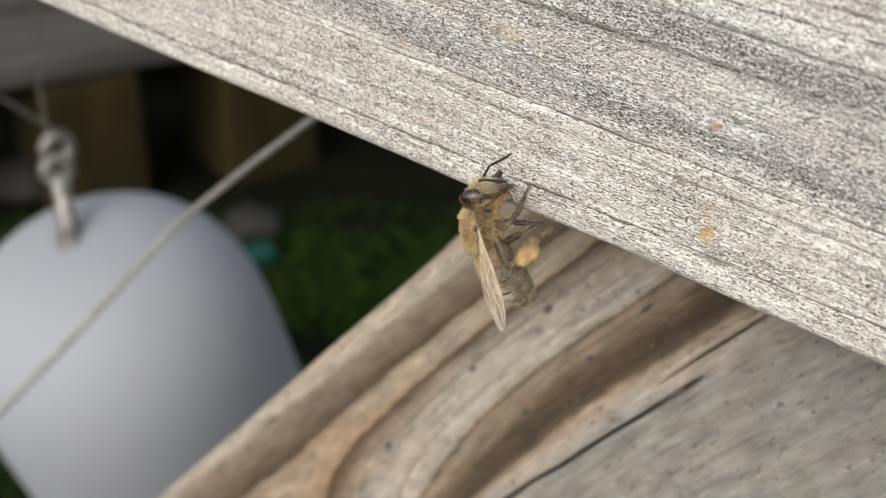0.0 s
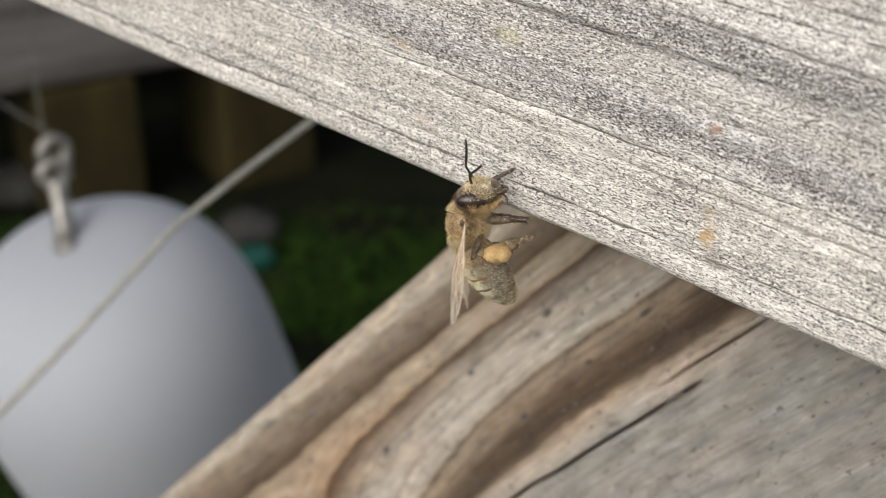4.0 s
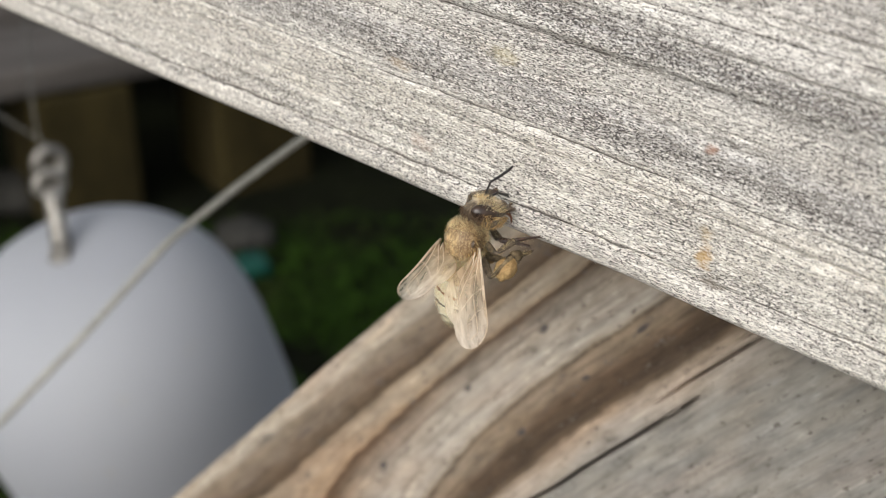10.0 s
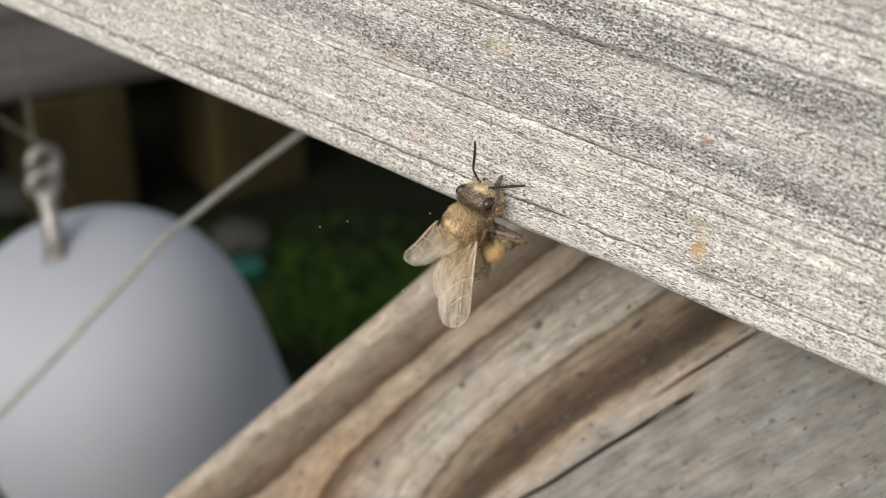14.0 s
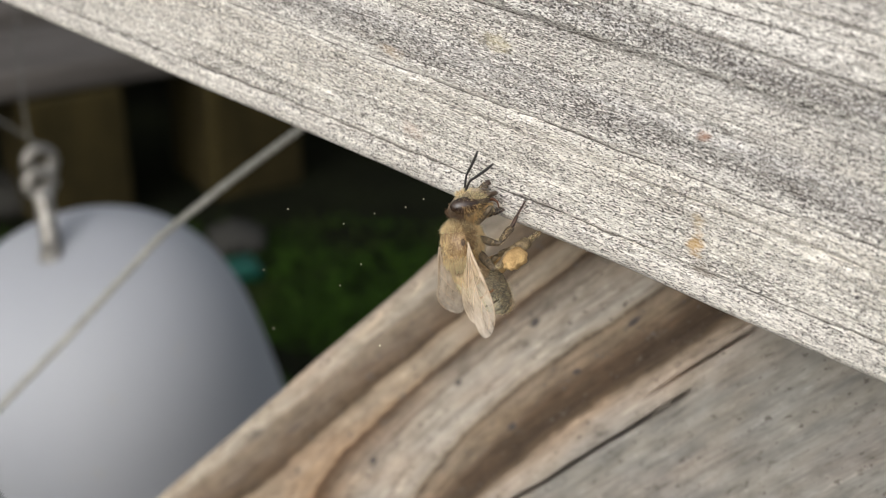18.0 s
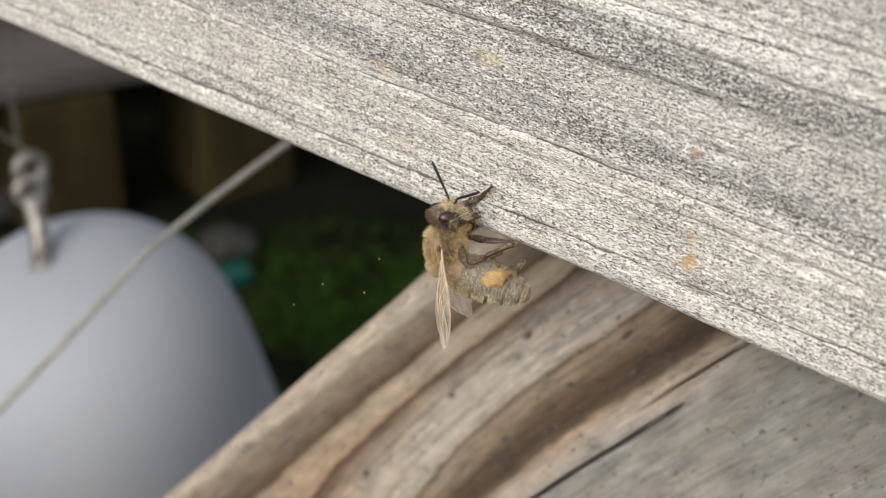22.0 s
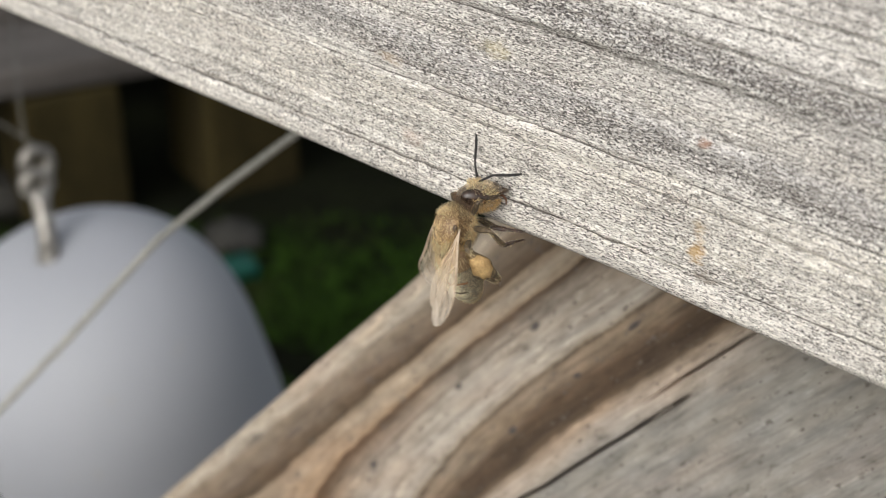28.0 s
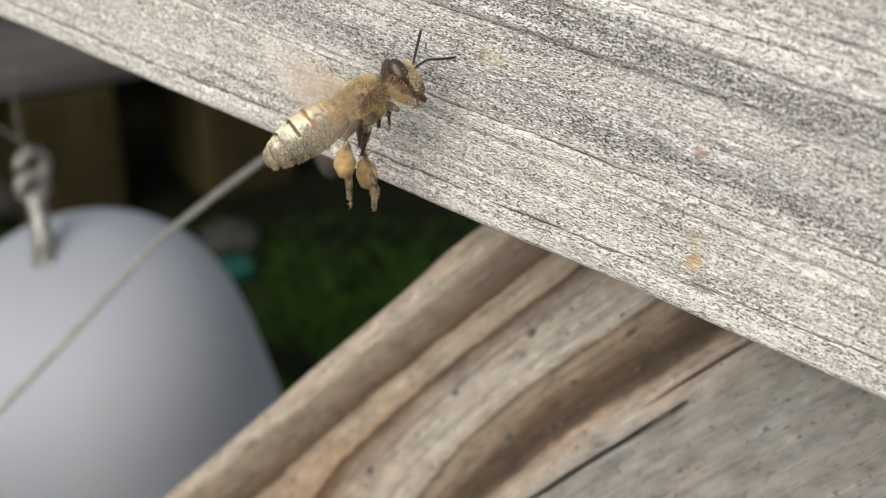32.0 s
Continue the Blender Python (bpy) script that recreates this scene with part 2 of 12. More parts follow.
    blotch = n.noise(n.scaled(0.22, 0.75, 0.75), 1.0, 5.0, 0.68)
    col = n.mix(0.85, col, n.ramp(blotch, [(0.31, (0.56, 0.55, 0.53)), (0.42, (0.90, 0.895, 0.88)), (0.56, 1.0), (0.70, (1.25, 1.23, 1.20))]), "MULTIPLY")
    fibre = n.noise(n.scaled(0.16, 2.6, 2.6), 1.0, 3.0, 0.6)
    col = n.mix(0.8, col, n.ramp(fibre, [(0.30, 0.78), (0.5, 0.99), (0.7, 1.12)]), "MULTIPLY")
    tint = n.noise(n.scaled(0.10, 0.35, 0.35), 1.0, 2.0)
    col = n.mix(0.8, col, n.ramp(tint, [(0.35, (0.98, 0.995, 1.01)), (0.65, (1.03, 0.995, 0.94))]), "MULTIPLY")
    calm = n.ramp(n.math("DIVIDE", flat, 50.0), [(0.42, 0.9), (0.52, 0.35)])
    ring = n.t.nodes.new("ShaderNodeCombineXYZ")
    n.t.links.new(n.math("MULTIPLY", x, 0.07), ring.inputs[0])
    n.t.links.new(n.math("MULTIPLY", y, 1.5), ring.inputs[1])
    line = n.noise(ring.outputs[0], 1.0, 5.0, 0.68)
    col = n.mix(calm, col, n.ramp(line, [(0.30, 0.56), (0.46, 0.90), (0.56, 0.98), (0.72, 1.10)]), "MULTIPLY")
    ochre = n.math("MULTIPLY", n.ramp(n.math("DIVIDE", y, 12.0), [(0.42, 0.0), (0.55, 1.0), (0.70, 1.0), (0.86, 0.0)]), n.ramp(n.math("DIVIDE", n.math("ADD", x, n.math("MULTIPLY", soft, 12.0)), 50.0), [(0.32, 0.0), (0.62, 0.55)]))
    col = n.mix(ochre, col, n.mix(1.0, col, (1.10, 0.90, 0.72), "MULTIPLY"))
    rosy = n.ramp(n.noise(n.scaled(0.06, 0.22, 0.22), 1.0, 3.0), [(0.45, 0.0), (0.68, 0.34)])
    col = n.mix(rosy, col, n.mix(1.0, col, (1.12, 0.93, 0.84), "MULTIPLY"))
    mould = n.ramp(n.noise(n.scaled(0.45, 0.8, 0.8), 1.0, 3.0, 0.65), [(0.62, 0.0), (0.70, 0.7)])
    col = n.mix(mould, col, (0.12, 0.105, 0.09))
    chalk = n.ramp(n.noise(n.scaled(0.5, 1.5, 1.5), 1.0, 3.0, 0.65), [(0.58, 0.0), (0.70, 0.5)])
    col = n.mix(chalk, col, n.mix(1.0, col, (1.5, 1.5, 1.48), "MULTIPLY"))
    dots = n.ramp(n.noise(n.scaled(0.9, 1.4, 1.4), 1.0, 2.0, 0.5), [(0.66, 0.0), (0.71, 0.75)])
    col = n.mix(dots, col, (0.10, 0.085, 0.075))
    for sx, sy, rx, ry in ((-4.0, 10.3, 0.85, 0.5), (8.5, 10.7, 0.8, 0.45), (-13.6, 15.95, 1.2, 0.4), (-5.0, 16.8, 0.7, 0.4), (5.7, 17.8, 0.8, 0.5), (25.2, 12.2, 0.7, 0.5), (33.0, 3.4, 2.6, 0.6), (40.0, 1.0, 2.2, 0.5)):
        dx = n.math("DIVIDE", n.math("SUBTRACT", x, sx), rx)
        dy = n.math("DIVIDE", n.math("SUBTRACT", flat, sy), ry)
        r = n.math("ADD", n.math("POWER", n.math("ADD", n.math("MULTIPLY", dx, dx), n.math("MULTIPLY", dy, dy)), 0.5), n.math("MULTIPLY", n.math("SUBTRACT", soft, 0.5), 1.5))
        col = n.mix(n.ramp(r, [(0.45, 0.9 if ry < 0.55 and rx < 1.3 else 0.5), (1.1, 0.0)]), col, (0.06, 0.055, 0.055))
    n.set("Base Color", col)
    n.bump(n.math("ADD", n.math("MULTIPLY", line, 0.6), n.math("MULTIPLY", soft, 0.4)), 0.6, 0.0002)
    return n.mat


def mottled(name, dark, light, scale, rough=0.7, spec=0.3, stretch=(1, 1, 1), metal=0.0, bump=0.3, depth=0.0002):
    """Two tones mixed by noise at two scales (per millimetre)."""
    n = Nodes(name, rough, spec)
    a = n.noise(n.scaled(*[scale * s for s in stretch]), 1.0, 4.0, 0.6)
    b = n.noise(n.scaled(*[scale * 6 * s for s in stretch]), 1.0, 3.0, 0.6)
    col = n.mix(n.ramp(a, [(0.3, 0.0), (0.7, 1.0)]), dark, light)
    col = n.mix(0.6, col, n.ramp(b, [(0.3, 0.75), (0.7, 1.2)]), "MULTIPLY")
    n.set("Base Color", col)
    n.set("Metallic", metal)
    n.bump(b, bump, depth)
    return n.mat


def abdomen_skin(name, skin, dust, amount, tail=0.0, matt=0.95, up=420.0):
    """Horny plate with pale pollen caked on its upper side."""
    n = Nodes(name, 0.5, 0.4)
    clump = n.noise(n.scaled(1.3, 1.3, 1.3), 1.0, 4.0, 0.65)
    grain = n.noise(n.scaled(7, 7, 7), 1.0, 2.0)
    high = n.math("ADD", n.math("MULTIPLY", n.axis(2), up), n.math("ADD", n.math("MULTIPLY", n.math("SUBTRACT", clump, 0.5), 1.1), n.math("ADD", n.math("MULTIPLY", n.axis(1), -tail), amount)))
    mask = n.ramp(high, [(0.30, 0.04), (0.42, 0.18), (0.62, 1.0)])
    col = n.mix(n.ramp(clump, [(0.3, 0.0), (0.7, 1.0)]), skin, tuple(min(1, c * 1.6 + 0.01) for c in skin))
    pale = n.mix(grain, tuple(c * 0.78 for c in dust), dust)
    col = n.mix(n.ramp(grain, [(0.52, 0.0), (0.62, 0.30)]), col, pale)
    n.set("Base Color", n.mix(mask, col, pale))
    n.set("Roughness", n.ramp(mask, [(0.0, 0.4), (1.0, matt)]))
    n.bump(n.math("ADD", clump, n.math("MULTIPLY", grain, 0.5)), 0.7, 0.00015)
    return n.mat


def ball_plastic():
    """Smooth grey plastic, faintly clouded, with a little yellow dirt."""
    n = Nodes("grey_plastic", 0.7, 0.2)
    cloud = n.noise(n.scaled(0.03, 0.03, 0.03), 1.0, 3.0, 0.5)
    col = n.ramp(cloud, [(0.3, (0.365, 0.38, 0.41)), (0.7, (0.385, 0.40, 0.425))])
    dirt = n.ramp(n.noise(n.scaled(0.09, 0.09, 0.16), 1.0, 4.0, 0.65), [(0.63, 0.0), (0.75, 0.35)])
    n.set("Base Color", n.mix(dirt, col, (0.42, 0.38, 0.27)))
    n.bump(n.noise(n.scaled(1.2, 1.2, 1.2), 1.0, 2.0), 0.04, 0.0002)
    return n.mat


def wing_film():
    n = Nodes("wing_membrane", 0.3, 0.5)
    ripple = n.noise(n.scaled(1.7, 0.35, 1.0), 1.0, 4.0, 0.6)
    base = n.ramp(n.math("MULTIPLY", n.axis(1), -1000.0 / 9.0), [(0.05, (0.70, 0.47, 0.26)), (0.4, (0.76, 0.60, 0.42)), (0.9, (0.80, 0.71, 0.59))])
    n.set("Base Color", n.mix(0.6, base, n.ramp(ripple, [(0.3, 0.72), (0.5, 1.0), (0.7, 1.15)]), "MULTIPLY"))
    n.set("Alpha", n.ramp(ripple, [(0.32, 0.24), (0.5, 0.40), (0.68, 0.60)]))
    n.bump(ripple, 0.8, 0.0003)
    return n.mat


def hair_mat(name, root, tip):
    n = Nodes(name, 0.38, 0.45)
    info = n.t.nodes.new("ShaderNodeNewGeometry").outputs["Random Per Island"]
    n.set("Base Color", n.ramp(info, [(0.0, root), (0.6, tip), (1.0, tuple(min(1, c * 1.25) for c in tip))]))
    glow = n.t.nodes.new("ShaderNodeBsdfTranslucent")
    n.t.links.new(n.bsdf.inputs["Base Color"].links[0].from_socket, glow.inputs["Color"])
    both = n.t.nodes.new("ShaderNodeMixShader")
    both.inputs[0].default_value = 0.28
    n.t.links.new(n.bsdf.outputs[0], both.inputs[1])
    n.t.links.new(glow.outputs[0], both.inputs[2])
    n.t.links.new(both.outputs[0], n.t.nodes["Material Output"].inputs["Surface"])
    return n.mat


M_RAIL, M_BRACE = rail_wood(), brace_wood()
M_BALL = ball_plastic()
M_STEEL = mottled("galvanised_steel", (0.16, 0.15, 0.135), (0.46, 0.44, 0.40), 0.25, 0.45, 0.5, metal=0.7)
M_CABLE = mottled("wire_strand", (0.30, 0.30, 0.27), (0.46, 0.45, 0.40), 0.5, 0.55, 0.4, metal=0.5)
M_DARKWIRE = mottled("dull_thin_wire", (0.09, 0.09, 0.085), (0.17, 0.165, 0.15), 0.5, 0.6, 0.3, metal=0.4)
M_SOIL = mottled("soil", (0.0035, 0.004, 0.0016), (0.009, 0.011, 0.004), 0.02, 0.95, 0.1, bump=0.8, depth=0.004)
M_PALLET = mottled("old_plank", (0.065, 0.058, 0.052), (0.118, 0.106, 0.097), 0.05, 0.85, 0.2, (0.3, 2, 2))
M_BLOCK = mottled("shade_darkened_timber", (0.020, 0.0155, 0.005), (0.048, 0.037, 0.0125), 0.06, 0.9, 0.15, (1, 1, 0.3))
M_TEAL = mottled("teal_plastic", (0.0, 0.045, 0.033), (0.003, 0.078, 0.056), 0.1, 0.4, 0.5)
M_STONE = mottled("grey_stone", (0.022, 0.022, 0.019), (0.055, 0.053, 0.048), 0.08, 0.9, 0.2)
M_CHITIN = mottled("dark_chitin", (0.035, 0.022, 0.014), (0.13, 0.085, 0.05), 1.5, 0.3, 0.6)
M_LEG = mottled("brown_leg", (0.014, 0.010, 0.007), (0.19, 0.14, 0.085), 2.6, 0.36, 0.5)
M_DUSTYLEG = mottled("pollen_dusted_leg", (0.030, 0.020, 0.013), (0.36, 0.27, 0.15), 2.2, 0.55, 0.35)
M_FOOT = mottled("reddish_foot", (0.022, 0.013, 0.010), (0.105, 0.060, 0.042), 2.0, 0.3, 0.6)
M_EYE = mottled("compound_eye", (0.022, 0.014, 0.010), (0.06, 0.036, 0.024), 3.0, 0.25, 0.6, bump=0.2, depth=0.00003)
M_ANT = mottled("antenna_black", (0.012, 0.011, 0.011), (0.03, 0.027, 0.025), 3.0, 0.4, 0.4)
M_FACE = abdomen_skin("dusted_head", (0.046, 0.030, 0.018), (0.82, 0.67, 0.44), 0.10, -480.0, 0.28, 90.0)
M_THORAX = abdomen_skin("thorax_dust_and_highlight", (0.13, 0.075, 0.032), (0.92, 0.68, 0.36), -0.06, 0.0, 0.30)
M_AMBER = abdomen_skin("amber_plate", (0.21, 0.135, 0.072), (0.82, 0.62, 0.36), 0.08)
M_DARKPLATE = abdomen_skin("dark_plate", (0.105, 0.085, 0.062), (0.98, 0.91, 0.67), 0.09, 24.0)
M_RIM = mottled("plate_rim", (0.025, 0.018, 0.012), (0.30, 0.24, 0.15), 1.0, 0.6, 0.3)
M_RIMBROKEN = mottled("broken_rim", (0.03, 0.02, 0.013), (0.72, 0.66, 0.46), 1.2, 0.7, 0.3)
M_RIMAMBER = mottled("amber_rim", (0.22, 0.098, 0.043), (0.50, 0.26, 0.12), 1.6, 0.5, 0.4)
M_POLLEN = mottled("packed_pollen", (0.30, 0.18, 0.07), (0.62, 0.42, 0.19), 0.9, 0.7, 0.3, bump=0.8)
M_POLLENDUST = mottled("pale_pollen", (0.70, 0.62, 0.40), (0.88, 0.82, 0.62), 9.0, 0.9, 0.2)
M_FUZZ = hair_mat("tan_hair", (0.20, 0.115, 0.048), (0.95, 0.66, 0.32))
M_FUZZPALE = hair_mat("pale_hair", (0.50, 0.35, 0.17), (0.98, 0.80, 0.50))
M_FUZZBROWN = hair_mat("brown_hair", (0.06, 0.038, 0.024), (0.25, 0.165, 0.10))
M_WING, M_VEIN = wing_film(), mottled("wing_vein", (0.48, 0.36, 0.24), (0.70, 0.58, 0.44), 1.0, 0.5, 0.4)
M_TONGUE = mottled("amber_tongue", (0.10, 0.04, 0.02), (0.20, 0.085, 0.04), 2.0, 0.3, 0.5)


# ---- mesh helpers ----
def mesh_of(name, verts, faces, mats, smooth=True, face_mats=None):
    me = bpy.data.meshes.new(name)
    me.from_pydata([tuple(v) for v in verts], [], faces)
    for m in (mats if isinstance(mats, (list, tuple)) else [mats]):
        me.materials.append(m)
    if face_mats is not None:
        me.polygons.foreach_set("material_index", face_mats)
    me.polygons.foreach_set("use_smooth", [smooth] * len(me.polygons))
    me.update()
    return me


def part(name, data, material=None, parent=None, label=""):
    """Links a bmesh or mesh as one object, under a thing or part if one is given."""
    if isinstance(data, bmesh.types.BMesh):
        me = bpy.data.meshes.new(name)
        bmesh.ops.recalc_face_normals(data, faces=data.faces)
        data.to_mesh(me)
        data.free()
        me.materials.append(material)
        me.polygons.foreach_set("use_smooth", [True] * len(me.polygons))
    else:
        me = data
    ob = new(name, me)
    if parent:
        ob.parent = parent
    if label:
        tagged(ob, label)
    return ob


def tube(points, radii, sides=8, flat=1.0, caps=True):
    """Vertices and faces of a tube along points; flat squeezes it across."""
    pts = [Vector(p) for p in points]
    verts, faces = [], []
    side = None
    for i, p in enumerate(pts):
        d = (pts[min(i + 1, len(pts) - 1)] - pts[max(i - 1, 0)]).normalized()
        if side is None:
            side = d.orthogonal().normalized()
        side = (side - d * side.dot(d)).normalized()
        up = d.cross(side)
        for k in range(sides):
            a = 2 * math.pi * k / sides
            verts.append(p + (side * math.cos(a) + up * math.sin(a) * flat) * radii[i])
    for i in range(len(pts) - 1):
        for k in range(sides):
            faces.append((i * sides + k, i * sides + (k + 1) % sides, (i + 1) * sides + (k + 1) % sides, (i + 1) * sides + k))
    if caps:
        faces.append(tuple(reversed(range(sides))))
        faces.append(tuple(range((len(pts) - 1) * sides, len(pts) * sides)))
    return verts, faces


def blob(rx, ry, rz, u=24, v=16, shape=None):
    """An ellipsoid, reshaped by shape(Vector)."""
    verts, faces = [], []
    for j in range(v + 1):
        th = math.pi * j / v
        for i in range(u):
            ph = 2 * math.pi * i / u
            p = Vector((math.sin(th) * math.cos(ph), math.cos(th), math.sin(th) * math.sin(ph)))
            q = Vector((p.x * rx, p.y * ry, p.z * rz))
            verts.append(shape(q, p) if shape else q)
    for j in range(v):
        for i in range(u):
            faces.append((j * u + i, j * u + (i + 1) % u, (j + 1) * u + (i + 1) % u, (j + 1) * u + i))
    return verts, faces


def lathe(profile, sides=48):
    """Profile of (radius, height), turned about z."""
    verts, faces = [], []
    for r, z in profile:
        for k in range(sides):
            a = 2 * math.pi * k / sides
            verts.append((r * math.cos(a), r * math.sin(a), z))
    for i in range(len(profile) - 1):
        for k in range(sides):
            faces.append((i * sides + k, i * sides + (k + 1) % sides, (i + 1) * sides + (k + 1) % sides, (i + 1) * sides + k))
    return verts, faces


def joined(*pieces):
    verts, faces = [], []
    for v, f in pieces:
        k = len(verts)
        verts += list(v)
        faces += [tuple(i + k for i in face) for face in f]
    return verts, faces


def axes(origin, x, y, z):
    """A pose from an origin and three axes."""
    m = Matrix((x, y, z)).transposed().to_4x4()
    m.translation = origin
    return m


def smooth_noise(x, seed):
    """1-D value noise for arrays, about -1 to 1."""
    rng = np.random.RandomState(seed)
    table = rng.uniform(-1, 1, 512)
    i = np.floor(x).astype(int)
    t = x - i
    t = t * t * (3 - 2 * t)
    return table[i % 512] * (1 - t) + table[(i + 1) % 512] * t


def board_grid(name, xs, ys, relief, thick, material, edge_round, edge=None):
    """A board: its face is a grid with relief (mm), its lower edge rounded, with an underside, a back and ends."""
    X, Y = np.meshgrid(xs, ys)
    Z = relief(X, Y)
    fall = np.clip((edge_round - Y + ys[0]) / edge_round, 0, 1)
    Z = Z - edge_round * (1 - np.sqrt(np.clip(1 - fall ** 2, 0, 1)))
    nx, ny = len(xs), len(ys)
    low = edge(xs) if edge else 0 * xs
    Y = Y + low * np.clip((4.0 - Y) / (4.0 - ys[0]), 0, 1)
    verts = np.stack([X, Y, Z], -1).reshape(-1, 3)
    under = np.stack([xs, ys[0] - 0.05 + low, np.full(nx, -thick)], -1)
    over = np.stack([xs, np.full(nx, ys[-1]), np.full(nx, -thick)], -1)
    verts = np.vstack([verts, under, over]) * MM
    idx = np.arange(nx * ny).reshape(ny, nx)
    faces = np.stack([idx[:-1, :-1], idx[:-1, 1:], idx[1:, 1:], idx[1:, :-1]], -1).reshape(-1, 4).tolist()
    u0, o0 = nx * ny, nx * ny + nx
    for i in range(nx - 1):
        faces.append([u0 + i, u0 + i + 1, i + 1, i])
        faces.append([o0 + i + 1, o0 + i, (ny - 1) * nx + i, (ny - 1) * nx + i + 1])
        faces.append([u0 + i + 1, u0 + i, o0 + i, o0 + i + 1])
    faces.append([u0] + [j * nx for j in range(ny)] + [o0])
    faces.append([o0 + nx - 1] + [j * nx + nx - 1 for j in range(ny - 1, -1, -1)] + [u0 + nx - 1])
    me = bpy.data.meshes.new(name)
    me.from_pydata(verts.tolist(), [], faces)
    me.materials.append(material)
    me.polygons.foreach_set("use_smooth", [True] * len(me.polygons))
    return me


# ---- ground ----
def ground():
    n = 60
    xs = np.sign(np.linspace(-1, 1, n)) * (np.abs(np.linspace(-1, 1, n)) ** 6) * 300
    verts, faces = [], []
    for y in xs:
        for x in xs:
            verts.append((x, y + 0.4, 0.004 * noise.noise(Vector((x * 12, y * 12, 0))) if abs(x) + abs(y) < 3 else 0.0))
    for j in range(n - 1):
        for i in range(n - 1):
            faces.append((j * n + i, j * n + i + 1, (j + 1) * n + i + 1, (j + 1) * n + i))
    tagged(new("ground", mesh_of("ground", verts, faces, M_SOIL)), "soil under sparse grass, darkened in its colour for shade", "ground", kind="structure")


def grass():
    n = Nodes("grass_blade", 0.8, 0.1)
    info = n.t.nodes.new("ShaderNodeNewGeometry").outputs["Random Per Island"]
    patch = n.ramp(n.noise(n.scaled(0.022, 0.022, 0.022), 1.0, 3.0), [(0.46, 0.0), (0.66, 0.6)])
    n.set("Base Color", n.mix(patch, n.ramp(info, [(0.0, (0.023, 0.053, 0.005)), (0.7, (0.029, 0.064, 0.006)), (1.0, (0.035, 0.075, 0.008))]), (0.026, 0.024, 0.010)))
    rng = random.Random(4)
    verts, faces = [], []
    for _ in range(66000):
        x, y = rng.uniform(-0.34, 0.26), rng.uniform(0.24, 0.80)
        if y > 0.44 or (y > 0.37 and rng.random() < (y - 0.37) * 11) or (y > 0.43 + 0.65 * (x + 0.174)) or (x + 0.074) ** 2 + (y - 0.25) ** 2 < 0.0016 or (x + 0.052) ** 2 + (y - 0.325) ** 2 < 0.0003 * (1 + noise.noise(Vector((x * 60, y * 60, 1)))):
            continue
        if noise.noise(Vector((x * 14, y * 14, 3))) < -0.55:
            continue
        h, a, lean = rng.uniform(0.0016, 0.0036), rng.uniform(0, 6.28), rng.uniform(1.2, 3.5)
        w = rng.uniform(0.0004, 0.0009)
        dx, dy, k = math.cos(a), math.sin(a), len(verts)
        for s, z in ((0.0, -0.003), (0.3, 0.55), (1.0, 1.0)):
            px, py, ww = x + dx * lean * h * s, y + dy * lean * h * s, w * (1 - 0.9 * s)
            verts += [(px - dy * ww, py + dx * ww, z * h), (px + dy * ww, py - dx * ww, z * h)]
        faces += [(k, k + 1, k + 3, k + 2), (k + 2, k + 3, k + 5, k + 4)]
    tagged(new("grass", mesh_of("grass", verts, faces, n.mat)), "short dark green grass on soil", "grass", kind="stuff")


# ---- rail and brace ----
RAIL = axes((0.00443, 0.08688, 0.16123), (0.82387, -0.54551, -0.15381), (0.17817, -0.00835, 0.98396), (-0.53804, -0.83807, 0.09031))
BRACE = axes((0.00279, 0.11178, 0.14434), (-0.63244, 0.27194, -0.7253), (0.54596, -0.50774, -0.66643), (-0.54949, -0.81747, 0.17264))


def rail():
    xs = np.concatenate([np.linspace(-300, -78, 30), np.arange(-75, 45, 0.3), np.linspace(47, 190, 20)])
    ys = np.concatenate([np.array([-0.35, -0.3, -0.2, -0.08, 0.08, 0.25, 0.45, 0.7]), np.arange(1.0, 28, 0.095), np.linspace(31, 72, 20)])

    def relief(X, Y):
        w = Y + 0.35 * smooth_noise(X * 0.045 + 7, 1) + 0.12 * smooth_noise(X * 0.2, 2)
        h = 0.10 * smooth_noise(w * 0.45, 3) + 0.07 * smooth_noise(w * 1.6, 4) + 0.035 * smooth_noise(w * 4.1 + X * 0.05, 5)
        for line, depth, width, ragged in ((2.32 + 0.008 * X, 0.35, 0.14, 11), (8.86 + 0.004 * X, 0.2, 0.12, 12), (16.0 + 0.018 * X, 0.20, 0.35, 13), (13.6, 0.16, 0.09, 18), (7.3, 0.25, 0.09, 19), (18.9, 0.4, 0.11, 21), (22.3, 0.4, 0.12, 22),
                                          (10.9, 0.12, 0.5, 14), (5.6, 0.08, 0.08, 15), (12.9, 0.08, 0.1, 16), (20.4 + 0.03 * X, 0.3, 0.12, 17)):
            gate = np.clip((0.75 if ragged == 11 else 0.45) + 1.2 * smooth_noise(X * 0.13 + ragged, ragged), 0.05, 1)
            wob = line + 0.05 * smooth_noise(X * 0.35 + ragged, ragged + 20)
            h -= depth * gate * np.exp(-((Y - wob) / width) ** 2)
        h += 0.28 * np.exp(-((Y - 16.75 - 0.014 * X) / 0.45) ** 2)
        h += 0.03 * smooth_noise(X * 0.8, 31) * smooth_noise(Y * 3.0, 32)
        # planed off a little low towards the bottom edge
        h -= 0.5 * np.exp(-Y / 0.6) * (0.5 + 0.5 * smooth_noise(X * 0.09 + 3, 33))
        return h
    ob = new("rail", board_grid("rail", xs, ys, relief, 21.5, M_RAIL, 1.1))
    ob.matrix_world = RAIL
